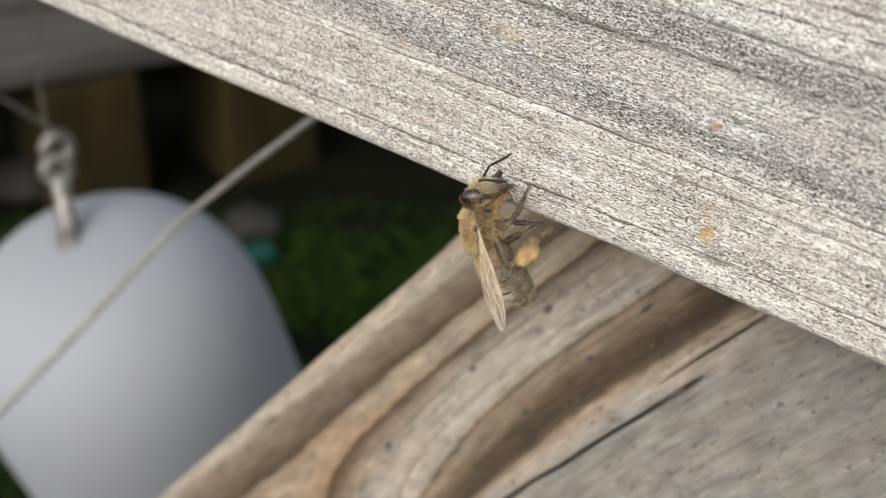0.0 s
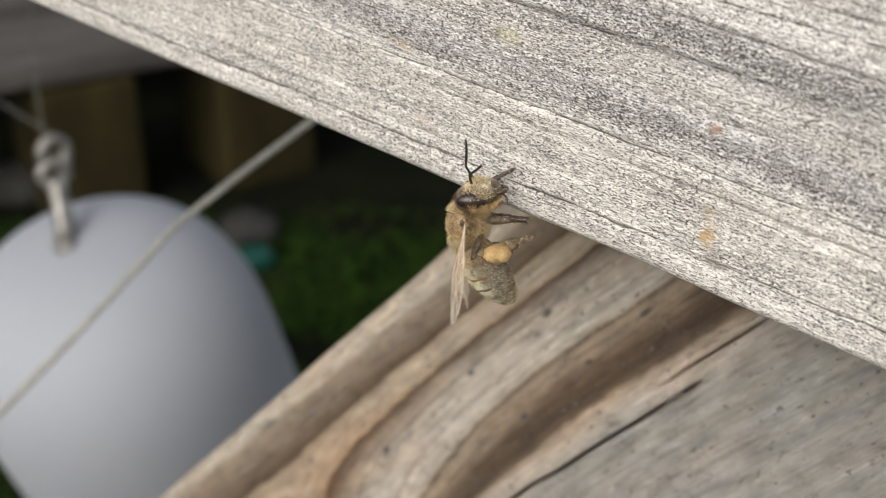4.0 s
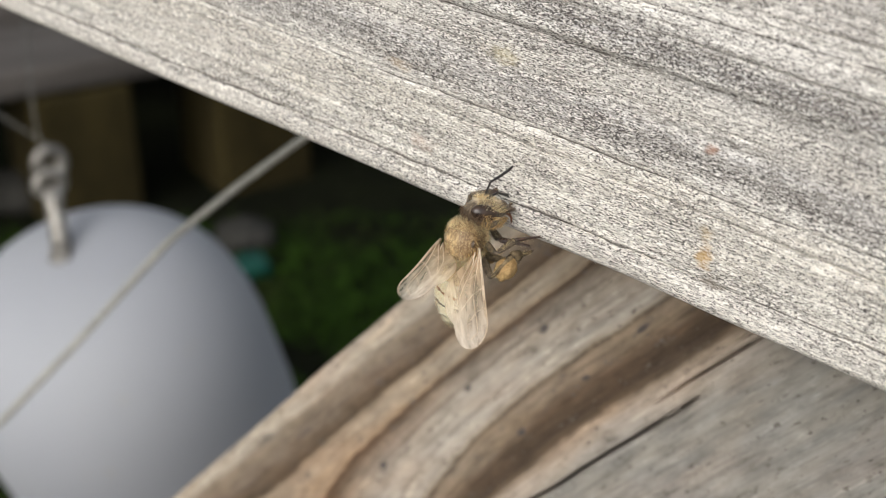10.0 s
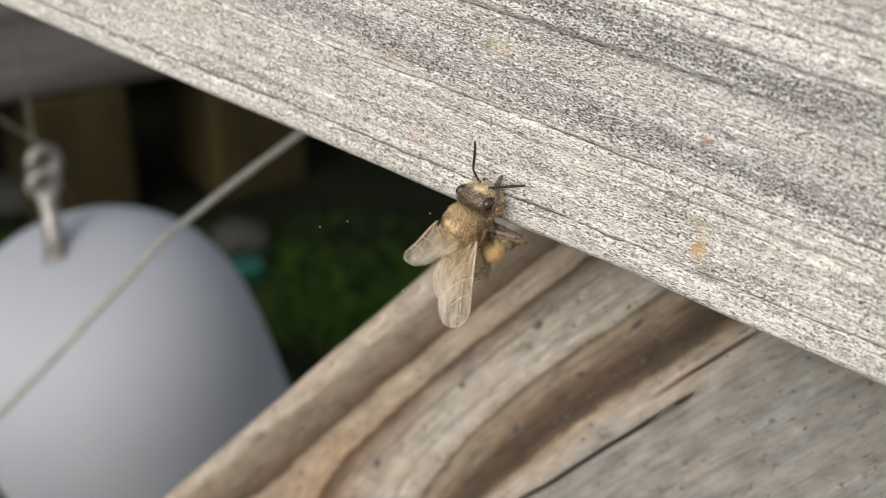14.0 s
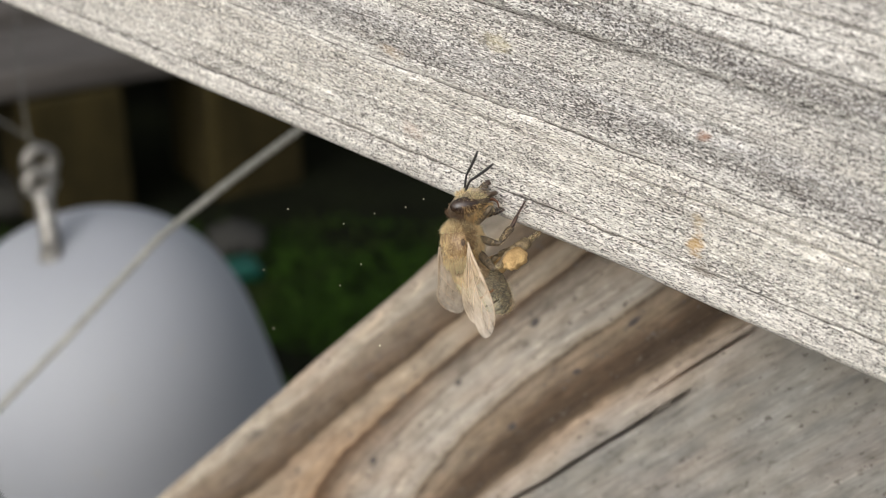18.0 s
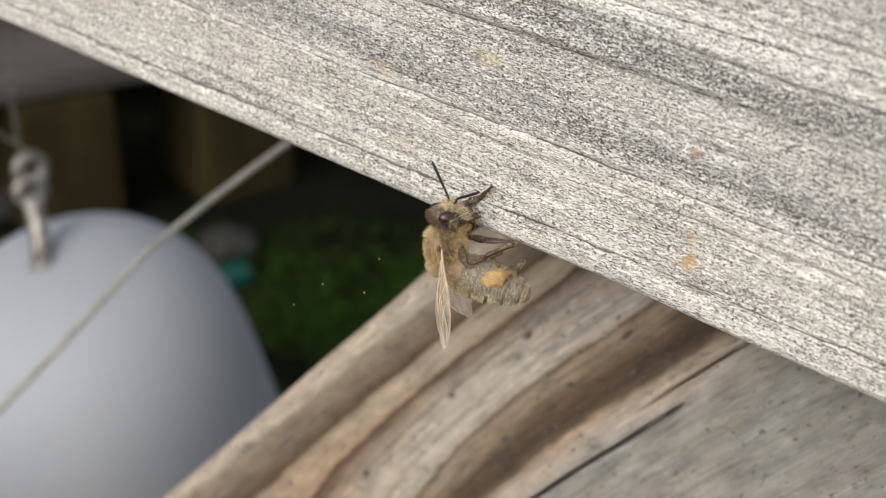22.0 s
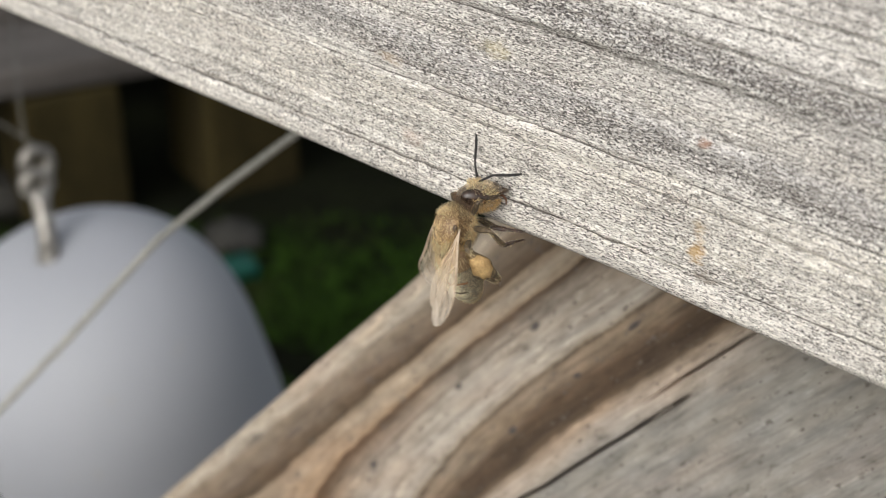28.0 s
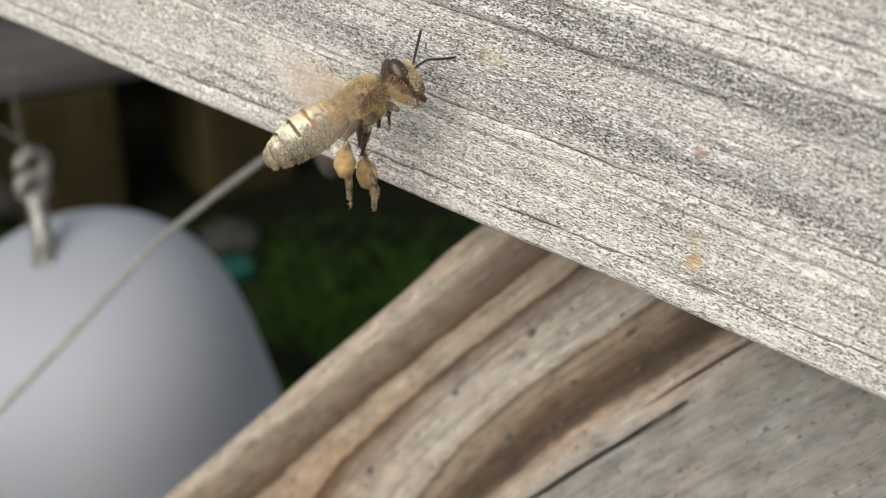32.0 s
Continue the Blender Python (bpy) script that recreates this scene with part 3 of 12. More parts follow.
    return tagged(ob, "bleached grey weathered wooden rail with cracked grain", "wooden rail")


def brace():
    xs = np.concatenate([np.linspace(-70, -34, 20), np.arange(-33, 75, 0.4), np.linspace(77, 215, 30)])
    ys = np.concatenate([np.array([-0.85, -0.78, -0.66, -0.48, -0.25, 0.1, 0.5]), np.arange(0.9, 22, 0.2), np.arange(22.0, 26.0, 0.05), np.arange(26.1, 46, 0.22), np.linspace(47, 70, 12)])

    def relief(X, Y):
        w = Y + 0.25 * smooth_noise(X * 0.03 + 2, 41) + 0.12 * smooth_noise(X * 0.15, 42) - np.minimum(2.7e-5 * np.clip(Y, 0, 22) ** 1.8, 0.0050) * np.clip(X + 5, -7, 45) ** 2
        h = 0.12 * smooth_noise(w * 0.3, 43) + 0.06 * smooth_noise(w * 1.4, 44)
        for y0, slope, x0, x1, depth, width in ((22.7, 0.0, -24, -9, 2.2, 0.10), (21.6, -0.02, -26, -16, 1.0, 0.08), (24.5, 0.0, -14.5, 80, 4.0, 0.14)):
            gate = np.clip((X - x0) / 4, 0, 1) * np.clip((x1 - X) / 6, 0, 1)
            wob = y0 + slope * (X + 13) + 0.12 * smooth_noise(X * 0.25 + y0, 45)
            h -= depth * gate * np.exp(-((Y - wob) / width) ** 2)
        return h
    ob = new("brace", board_grid("brace", xs, ys, relief, 19, M_BRACE, 0.9, lambda x: np.clip(-1.05 + 0.0185 * (x - 5), -1.15, 0.2) + 0.12 * smooth_noise(x * 0.12, 47)))
    ob.matrix_world = BRACE
    return tagged(ob, "tan and brown streaked diagonal wooden brace with long cracks", "wooden brace")


def splinters(board, places, material, seed):
    """Thin lifted slivers along the grain, each a part of its board."""
    rng = random.Random(seed)
    for x, y, length in places:
        pts = [(x * MM, y * MM, -0.00005), ((x + length * 0.5) * MM, (y + rng.uniform(-0.08, 0.08)) * MM, 0.00014), ((x + length) * MM, (y + rng.uniform(-0.2, 0.2)) * MM, rng.uniform(0.0002, 0.0005))]
        part("splinter", mesh_of("splinter", *tube(pts, [0.00011, 0.00009, 0.00002], 5, 0.5), material), parent=board)


def fuzz(board, x0, x1, y0, y1, count, seed):
    """Loose bleached fibres standing off the weathered face."""
    rng = random.Random(seed)
    verts, faces = [], []
    for _ in range(count):
        x, y, a = rng.uniform(x0, x1), rng.uniform(y0, y1), rng.gauss(0, 0.7)
        l, lift = rng.uniform(0.2, 0.65) * min(1.0, 0.35 + y / 4), rng.uniform(0.03, 0.18)
        pts = [(x, y, -0.12), (x + l * 0.5 * math.cos(a), y + l * 0.5 * math.sin(a), lift), (x + l * math.cos(a), y + l * math.sin(a), lift * 0.6)]
        v, f = tube([Vector(p) * MM for p in pts], [0.00002, 0.000018, 0.000008], 3)
        k = len(verts)
        verts += v
        faces += [tuple(i + k for i in face) for face in f]
    n = Nodes("bleached_fibre", 0.8, 0.2)
    info = n.t.nodes.new("ShaderNodeNewGeometry").outputs["Random Per Island"]
    n.set("Base Color", n.ramp(info, [(0.0, (0.35, 0.32, 0.29)), (0.35, (0.72, 0.69, 0.64)), (1.0, (0.9, 0.88, 0.85))]))
    tagged(part("loose_fibre", mesh_of("loose_fibre", verts, faces, n.mat), parent=board), kind="stuff")


# ---- the grey ball, its eye bolt and the wires ----
def ball():
    """A bullet-nosed float standing in the grass, leaning a little; its eye bolt stands upright."""
    top = Vector((-0.181, -0.2776, 0.9435)).normalized()
    lean = top.to_track_quat("Z", "Y").to_matrix()
    thing = new("float_ball")
    thing.location = (-0.0758, 0.2465, 0.0425)
    prof = []
    for i in range(61):
        z = -math.cos(math.pi * i / 60)
        prof.append((max(0.00002, 0.0371 * max(0.0, 1 - abs(z) ** (2.81 if z > 0 else 4.2)) ** 0.392), (0.045 if z > 0 else 0.050) * z))
    v, f = lathe(prof, 72)
    part("shell", mesh_of("shell", [lean @ Vector(p) for p in v], f, M_BALL), parent=thing, label="smooth pale grey plastic shell")
    v, f = lathe([(0.0001, 0.0440), (0.0026, 0.0440), (0.0028, 0.0446), (0.0028, 0.0458), (0.0024, 0.0464), (0.0001, 0.0464)], 6)
    part("nut", mesh_of("nut", [lean @ Vector(p) for p in v], f, M_STEEL, False), parent=thing, label="steel nut")
    o = thing.location - Vector((0.0006, 0.0, -0.0003))
    shank = [Vector(p) - o for p in ((-0.0843, 0.2341, 0.0855), (-0.0852, 0.2372, 0.0900), (-0.0865, 0.2406, 0.0955), (-0.0871, 0.2420, 0.0985))]
    bolt = part("eye_bolt", mesh_of("eye_bolt", *tube(shank, [0.0024, 0.0022, 0.0021, 0.0024], 12), M_STEEL), parent=thing, label="galvanised eye bolt")
    for cx, cy, cz, rx, rz, r in ((-0.0877, 0.2430, 0.0993, 0.0022, 0.0024, 0.0016), (-0.0876, 0.2448, 0.1034, 0.0024, 0.0030, 0.0015)):
        ring = []
        for i in range(25):
            w = 2 * math.pi * i / 24
            ring.append(Vector((cx + rx * math.sin(w), cy + 0.6 * rx * math.sin(w), cz - rz * math.cos(w))) - o)
        part("eye", mesh_of("eye", *tube(ring, [r] * 25, 10, caps=False), M_STEEL), parent=bolt)
    return tagged(thing, "pale grey plastic float with a rusty steel eye bolt", "float")


def twisted(points, radius, turns_per_m, strands=3):
    """A strand wire: a few wires laid round one another along points."""
    pts = []
    for a, b in zip(points[:-1], points[1:]):
        a, b = Vector(a), Vector(b)
        n = max(2, int((b - a).length / 0.0009))
        pts += [a.lerp(b, i / n) for i in range(n)]
    pts.append(Vector(points[-1]))
    for _ in range(3):
        pts = [pts[0]] + [(pts[i - 1] + pts[i] * 2 + pts[i + 1]) / 4 for i in range(1, len(pts) - 1)] + [pts[-1]]
    pieces, s = [], 0.0
    for k in range(strands):
        line, s, side = [], 0.0, None
        for i, p in enumerate(pts):
            d = (pts[min(i + 1, len(pts) - 1)] - pts[max(i - 1, 0)]).normalized()
            side = d.orthogonal().normalized() if side is None else (side - d * side.dot(d)).normalized()
            ang = s * turns_per_m * 2 * math.pi + k * 2 * math.pi / strands
            line.append(p + (side * math.cos(ang) + d.cross(side) * math.sin(ang)) * radius * 0.5)
            if i + 1 < len(pts):
                s += (pts[i + 1] - p).length
        pieces.append(tube(line, [radius * 0.56] * len(line), 6))
    return joined(*pieces)


def wires():
    v, f = twisted([(0.0208, 0.1046, 0.1876), (-0.0169, 0.1418, 0.1481), (-0.0288, 0.1529, 0.1360), (-0.0407, 0.1611, 0.12412), (-0.0546, 0.1542, 0.1104), (-0.0703, 0.147, 0.0958), (-0.172, 0.0995, -0.002)], 0.00062, 190)
    tagged(new("fence_wire", mesh_of("fence_wire", v, f, M_CABLE)), "dull grey twisted steel wire fixed behind the rail", "wire")
    v, f = twisted([(-0.0876, 0.2462, 0.1062), (-0.0897, 0.2472, 0.1077), (-0.0913, 0.2520, 0.1174), (-0.0928, 0.2604, 0.1346), (-0.0950, 0.2700, 0.1700), (-0.1100, 0.2000, 0.2000), (-0.1210, 0.1870, 0.2150)], 0.0003, 190)
    tagged(new("hanging_wire", mesh_of("hanging_wire", v, f, M_DARKWIRE)), "thin dull steel wire tied to the eye bolt of the float", "wire", "wires on the eye bolt")
    v, f = twisted([(-0.0875, 0.2462, 0.1070), (-0.0989, 0.2499, 0.1131), (-0.1498, 0.2572, 0.1276), (-0.2600, 0.2700, 0.1000), (-0.4200, 0.3300, -0.002)], 0.0003, 190)
    tagged(new("hanging_wire", mesh_of("hanging_wire", v, f, M_DARKWIRE)), "thin dull steel wire tied to the eye bolt of the float", "wire", "wires on the eye bolt")


# ---- behind: pallet, stones, plastic ----
def rough_box(sx, sy, sz, seed, cuts=6, amp=0.0008):
    bm = bmesh.new()
    bmesh.ops.create_cube(bm, size=1.0)
    for v in bm.verts:
        v.co = Vector((v.co.x * sx, v.co.y * sy, v.co.z * sz))
    bmesh.ops.bevel(bm, geom=bm.edges[:], offset=0.002, segments=2, affect="EDGES", profile=0.6)
    bmesh.ops.subdivide_edges(bm, edges=[e for e in bm.edges if e.calc_length() > 0.012], cuts=cuts, use_grid_fill=True)
    for v in bm.verts:
        v.co += noise.noise_vector(v.co * 60 + Vector((seed, 0, 0))) * amp
    return bm


def pallet():
    thing = new("pallet")
    thing.matrix_world = pose(-0.174, 0.437, 0, 0, 0, 33)
    for i, (y, w) in enumerate(((0.0125, 0.065), (0.125, 0.09), (0.235, 0.09), (0.345, 0.09))):
        p = part("deck_plank", rough_box(0.80, w, 0.011, i * 3.1), M_PALLET, thing)
        p.location = (0.16, y, 0.0625)
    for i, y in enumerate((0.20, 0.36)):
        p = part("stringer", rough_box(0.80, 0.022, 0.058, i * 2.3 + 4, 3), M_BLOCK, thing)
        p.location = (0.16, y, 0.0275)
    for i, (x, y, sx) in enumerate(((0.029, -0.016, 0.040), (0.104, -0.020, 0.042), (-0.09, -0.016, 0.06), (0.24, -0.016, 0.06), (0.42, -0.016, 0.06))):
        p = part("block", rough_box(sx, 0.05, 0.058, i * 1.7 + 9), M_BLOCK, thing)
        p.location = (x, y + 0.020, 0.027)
    return tagged(thing, "low grey wooden pallet on brown blocks in the grass", "pallet")


def litter():
    def stone(x, y, z, sx, sy, sz, seed):
        v, f = blob(sx, sy, sz, 18, 12, lambda q, p: q * (1 + 0.25 * noise.noise(p * 1.6 + Vector((seed, 0, 0)))))
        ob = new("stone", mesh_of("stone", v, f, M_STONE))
        ob.location = (x, y, z)
        tagged(ob, "small rough grey stone lying in the grass", "stone", "stones in the grass")
    stone(-0.0755, 0.413, 0.005, 0.012, 0.009, 0.007, 1.0)
    stone(-0.178, 0.452, 0.006, 0.014, 0.010, 0.010, 7.0)
    bm = rough_box(0.015, 0.010, 0.008, 2.0, 2, 0.0015)
    ob = part("plastic_scrap", bm, M_TEAL)
    ob.matrix_world = pose(-0.0702, 0.3885, 0.0035, 12, -8, 25)
    tagged(ob, "small crumpled teal plastic scrap in the grass", "plastic scrap")


# ---- dust that the bee shakes off ----
def pollen_grains():
    """Fine grains thrown from the fur, which drift down into the grass: their seconds and places follow in motions()."""
    v, f = blob(0.00006, 0.00006, 0.00006, 8, 6)
    me = mesh_of("pollen_grain", v, f, M_POLLENDUST)
    return [tagged(new("pollen_grain", me), "tiny pale yellow pollen grain shaken from the bee", "pollen grain", "pollen grains in the air") for _ in range(sum(b[1] for b in BURSTS))]


# ---- the bee ----
def scaled_mesh(name, shape, mats, face_mats=None, smooth=True):
    v, f = shape
    return mesh_of(name, [Vector(p) * MM for p in v], f, mats, smooth, face_mats)


def fur(points, length, width, seed, droop=0.35, spread=0.5):
    """Many fine tapered hairs; points are (place, outward normal)."""
    rng = random.Random(seed)
    verts, faces = [], []
    for p, nrm in points:
        d = (nrm + Vector((rng.gauss(0, 1), rng.gauss(0, 1), rng.gauss(0, 1))) * spread * 0.5 + Vector((0, -droop, 0))).normalized()
        l, k = length * rng.uniform(0.55, 1.15), len(verts)
        a = d.orthogonal().normalized() * width
        b = d.cross(a)
        mid = p + d * l * 0.55
        tip = p + (d + Vector((0, -0.25, -0.1))).normalized() * l
        verts += [p + a - d * 0.05, p - a * 0.5 + b * 0.8 - d * 0.05, p - a * 0.5 - b * 0.8 - d * 0.05, mid + a * 0.7, mid - a * 0.35 + b * 0.56, mid - a * 0.35 - b * 0.56, tip]
        for i in range(3):
            j = (i + 1) % 3
            faces += [(k + i, k + j, k + 3 + j, k + 3 + i), (k + 3 + i, k + 3 + j, k + 6)]
    return verts, faces


def skin_points(rx, ry, rz, count, seed, keep=None, centre=(0, 0, 0)):
    rng, out = random.Random(seed), []
    while len(out) < count:
        p = Vector((rng.gauss(0, 1), rng.gauss(0, 1), rng.gauss(0, 1))).normalized()
        if keep and not keep(p):
            continue
        q = Vector((p.x * rx, p.y * ry, p.z * rz)) + Vector(centre)
        out.append((q, Vector((p.x / rx, p.y / ry, p.z / rz)).normalized()))
    return out


def wing_shape(side):
    """Fore wing outline along -y, with its hind wing; returns membrane and vein shapes for both, in mm."""
    def sheet(lead, trail, n=26, camber=0.22):
        verts, faces, m = [], [], 7
        for i in range(n + 1):
            t = math.sin(math.pi * 0.5 * i / n)
            a, b = lead(t), trail(t)
            for j in range(m + 1):
                s = j / m
                x = a[0] + (b[0] - a[0]) * s
                y = a[1] + (b[1] - a[1]) * s
                z = camber * math.sin(math.pi * s) * math.sin(math.pi * min(1, t * 1.1)) + 0.05 * math.sin(9 * t + 5 * s)
                verts.append((side * x, y, z))
        for i in range(n):
            for j in range(m):
                k = i * (m + 1) + j
                faces.append((k, k + 1, k + m + 2, k + m + 1))
        return verts, faces

    def half(t, full, crest):
        return 0.06 + full * (math.sin(math.pi * 0.5 * t / crest) ** 1.6 if t < crest else max(0.0, 1 - ((t - crest) / (1.0 - crest)) ** 2.4) ** 0.5)

    WIDE, CREST, SPAN = 1.22, 0.72, 8.7

    def middle(t):
        w = half(t, WIDE, CREST)
        return (0.42 - w if t < CREST else 0.42 - WIDE - 0.06 - 0.25 * ((t - CREST) / (1 - CREST)) ** 2), w

    def fore_lead(t):
        c, w = middle(t)
        return (c + w, -SPAN * t)

    def fore_trail(t):
        c, w = middle(t)
        return (c - w, -SPAN * t + 0.3 * math.sin(math.pi * t))

    def hind_lead(t):
        w = half(t, 0.95, 0.62)
        return (0.05 - 0.75 * math.sin(math.pi * 0.5 * min(1, t / 0.8)) + (0 if t < 0.62 else w - 1.01), -0.3 - 6.3 * t)

    def hind_trail(t):
        a = hind_lead(t)
        return (a[0] - 2 * half(t, 0.95, 0.62), a[1] + 0.35 * math.sin(math.pi * t))

    def along(lead, trail, s0, s1, t0, t1, r, n=12, lift=0.03):
        pts = []
        for i in range(n + 1):
            u = i / n
            t, s = t0 + (t1 - t0) * u, s0 + (s1 - s0) * u
            a, b = lead(t), trail(t)
            z = 0.22 * math.sin(math.pi * s) * math.sin(math.pi * min(1, t * 1.1)) + 0.05 * math.sin(9 * t + 5 * s)
            pts.append((side * (a[0] + (b[0] - a[0]) * s), a[1] + (b[1] - a[1]) * s, z + lift))
        return tube(pts, [r * (1 - 0.6 * i / n) for i in range(n + 1)], 5)
    fl, ft = fore_lead, fore_trail
    fv = joined(along(fl, ft, 0.02, 0.02, 0, 0.97, 0.10, 24), along(fl, ft, 0.10, 0.06, 0.02, 0.72, 0.06), along(fl, ft, 0.45, 0.38, 0.05, 0.55, 0.055), along(fl, ft, 0.38, 0.30, 0.55, 0.86, 0.045),
                along(fl, ft, 0.10, 0.42, 0.42, 0.50, 0.04), along(fl, ft, 0.42, 0.78, 0.50, 0.66, 0.04), along(fl, ft, 0.80, 0.86, 0.1, 0.55, 0.05), along(fl, ft, 0.08, 0.34, 0.62, 0.68, 0.04),
                along(fl, ft, 0.34, 0.62, 0.68, 0.80, 0.04), along(fl, ft, 0.30, 0.55, 0.86, 0.93, 0.035), along(fl, ft, 0.45, 0.82, 0.30, 0.36, 0.04))
    hv = joined(along(hind_lead, hind_trail, 0.03, 0.03, 0, 0.95, 0.07, 16), along(hind_lead, hind_trail, 0.4, 0.5, 0.05, 0.8, 0.045), along(hind_lead, hind_trail, 0.1, 0.45, 0.45, 0.55, 0.04))
    return sheet(fl, ft), fv, sheet(hind_lead, hind_trail, 20, 0.1), hv


def leg_piece(kind, seg, length):
    """A limb segment along +y in mm: rounded, flattened, jointed."""
    big = {"front": 1.1, "middle": 1.22, "hind": 1.3}[kind]
    if seg == "femur":
        prof = [(0, 0.17), (0.12, 0.24), (0.45, 0.30), (0.75, 0.25), (0.94, 0.19), (1.0, 0.14)]
        flat = 0.75
    elif seg == "tibia":
        wide = 0.46 if kind == "hind" else 0.30
        prof = [(0, 0.13), (0.15, 0.20), (0.55, wide * 0.85), (0.85, wide), (0.97, wide * 0.9), (1.0, 0.2)]
        flat = 0.5
    else:
        wide = 0.40 if kind == "hind" else 0.24
        prof = [(0, 0.15), (0.06, wide), (0.42, wide * 0.9), (0.48, 0.12), (0.53, 0.17), (0.60, 0.11), (0.65, 0.16), (0.72, 0.10), (0.77, 0.15), (0.84, 0.09), (0.94, 0.14), (1.0, 0.10)]
        flat = 0.6
    return tube([(0, t * length, 0.04 * math.sin(3 * t)) for t, _ in prof], [r * big for _, r in prof], 10, flat)


LEG_LENGTHS = {"front": (2.2, 1.8, 2.3), "middle": (2.4, 2.1, 2.5), "hind": (2.7, 2.9, 3.0)}


def bee():
    thing = tagged(new("honey_bee"), "tan furry honey bee dusted with pollen, carrying orange pollen loads", "bee")
    moving = {"bee": thing}
    # thorax
    v, f = blob(1.62, 1.85, 1.66, 28, 18, lambda q, p: q * (1 + 0.03 * noise.noise(p * 3)))
    thorax = part("thorax", scaled_mesh("thorax", ([Vector(p) + Vector((0, -0.15, -0.34)) for p in v], f), M_THORAX), parent=thing, label="tan furred thorax")
    part("coat", scaled_mesh("coat", fur(skin_points(1.61, 1.84, 1.65, 5200, 11, lambda p: p.z < 0.22 + 0.30 * abs(math.sin(p.x * 37 + p.y * 53)) or (p.y < -0.5 and p.z < 0.8), (0, -0.15, -0.34)), 0.36, 0.0105, 1, 0.5, 0.7), M_FUZZ), parent=thorax, label="tan fur")
    part("back_pile", scaled_mesh("back_pile", fur(skin_points(1.61, 1.84, 1.65, 800, 17, lambda p: p.z > 0.1, (0, -0.15, -0.34)), 0.22, 0.010, 9, 0.5, 0.8), M_FUZZPALE), parent=thorax, label="short pale pile")
    part("flank_fur", scaled_mesh("flank_fur", fur(skin_points(1.61, 1.84, 1.65, 2200, 15, lambda p: p.z < -0.05, (0, -0.15, -0.36)), 0.52, 0.0125, 5, 0.1, 0.9), M_FUZZPALE), parent=thorax, label="long pale hair on the flanks")
    part("dark_fur", scaled_mesh("dark_fur", fur(skin_points(1.61, 1.84, 1.65, 2800, 16, lambda p: p.y > 0.85 or (abs(p.z - 0.08) < 0.26 and abs(p.x) > 0.45 and p.y > -0.25), (0, -0.15, -0.34)), 0.34, 0.011, 8, 0.3, 0.7), M_FUZZBROWN), parent=thorax, label="dark brown hair that also gives the folds their shade")
    part("collar", scaled_mesh("collar", fur(skin_points(1.60, 1.83, 1.64, 1300, 12, lambda p: p.y > 0.4 and p.z > -0.2, (0, -0.15, -0.34)), 0.42, 0.011, 2, -0.2, 0.7), M_FUZZPALE), parent=thorax, label="pale ruff of hair")
    v, f = blob(1.0, 0.55, 0.40, 16, 10)
    part("scutellum", scaled_mesh("scutellum", ([Vector(p) + Vector((0, -1.35, 0.62)) for p in v], f), M_THORAX), parent=thorax)
    part("rear_tuft", scaled_mesh("rear_tuft", fur(skin_points(1.15, 0.8, 0.75, 1500, 18, lambda p: p.y < 0.3 and p.z > -0.4, (0, -1.45, 0.15)), 0.5, 0.0105, 19, 0.8, 0.7), M_FUZZPALE), parent=thorax, label="pale tuft of hair")
    for s in (1, -1):
        v, f = blob(0.20, 0.28, 0.16, 12, 8)
        part("tegula", scaled_mesh("tegula", ([Vector(p) + Vector((s * 1.40, -0.20, 0.42)) for p in v], f), M_CHITIN), parent=thorax)

    # head: broad above, narrowing down to the jaws
    def head_shape(q, p):
        down = (1 - p.z) * 0.5
        x = q.x * (1.02 - 0.42 * down ** 1.6)
        y = q.y * (1 - 0.15 * down) - 0.25 * p.z + 0.25 * down
        return Vector((x, y, q.z - 0.5))
    head = part("head", scaled_mesh("head", blob(1.64, 0.96, 1.60, 28, 20, head_shape), M_FACE), parent=thing, label="pollen-dusted head")
    moving["head"] = head
    part("face_hair", scaled_mesh("face_hair", fur(skin_points(1.55, 1.0, 1.55, 800, 21, lambda p: p.y > 0.25 and p.z < 0.55, (0, 0, -0.45)), 0.34, 0.011, 3, -0.3, 0.8), M_FUZZPALE), parent=head, label="pale yellow hair")
    part("nape_hair", scaled_mesh("nape_hair", fur(skin_points(1.62, 0.98, 1.52, 1000, 22, lambda p: p.y < 0.05 and p.z > 0.15, (0, -0.1, -0.42)), 0.34, 0.012, 4, 0.2, 0.7), M_FUZZBROWN), parent=head, label="brown hair")
    part("cheek_hair", scaled_mesh("cheek_hair", fur(skin_points(1.62, 0.98, 1.52, 1100, 23, lambda p: p.y < 0.05 and -1.2 < p.z < 0.2, (0, -0.1, -0.42)), 0.34, 0.011, 6, 0.2, 0.7), M_FUZZ), parent=head, label="tan hair behind the eyes")
    for s in (1, -1):
        v, f = blob(0.50, 0.60, 1.05, 20, 16)
        part("eye", scaled_mesh("eye", ([Matrix.Rotation(radians(s * 13), 3, "Y") @ Vector(p) + Vector((s * 1.14, 0.0, -0.24)) for p in v], f), M_EYE), parent=head, label="dark glossy compound eye")
        pts = [(s * 0.55, 0.35, -1.75), (s * 0.52, 0.5, -2.1), (s * 0.3, 0.55, -2.42), (s * 0.05, 0.5, -2.55)]
        part("mandible", scaled_mesh("mandible", tube(pts, [0.24, 0.22, 0.17, 0.07], 8, 0.6), M_CHITIN), parent=head)
    v, f = blob(0.62, 0.3, 0.5, 16, 10)
    part("clypeus", scaled_mesh("clypeus", ([Vector(p) + Vector((0, 0.75, -1.45)) for p in v], f), M_CHITIN), parent=head)
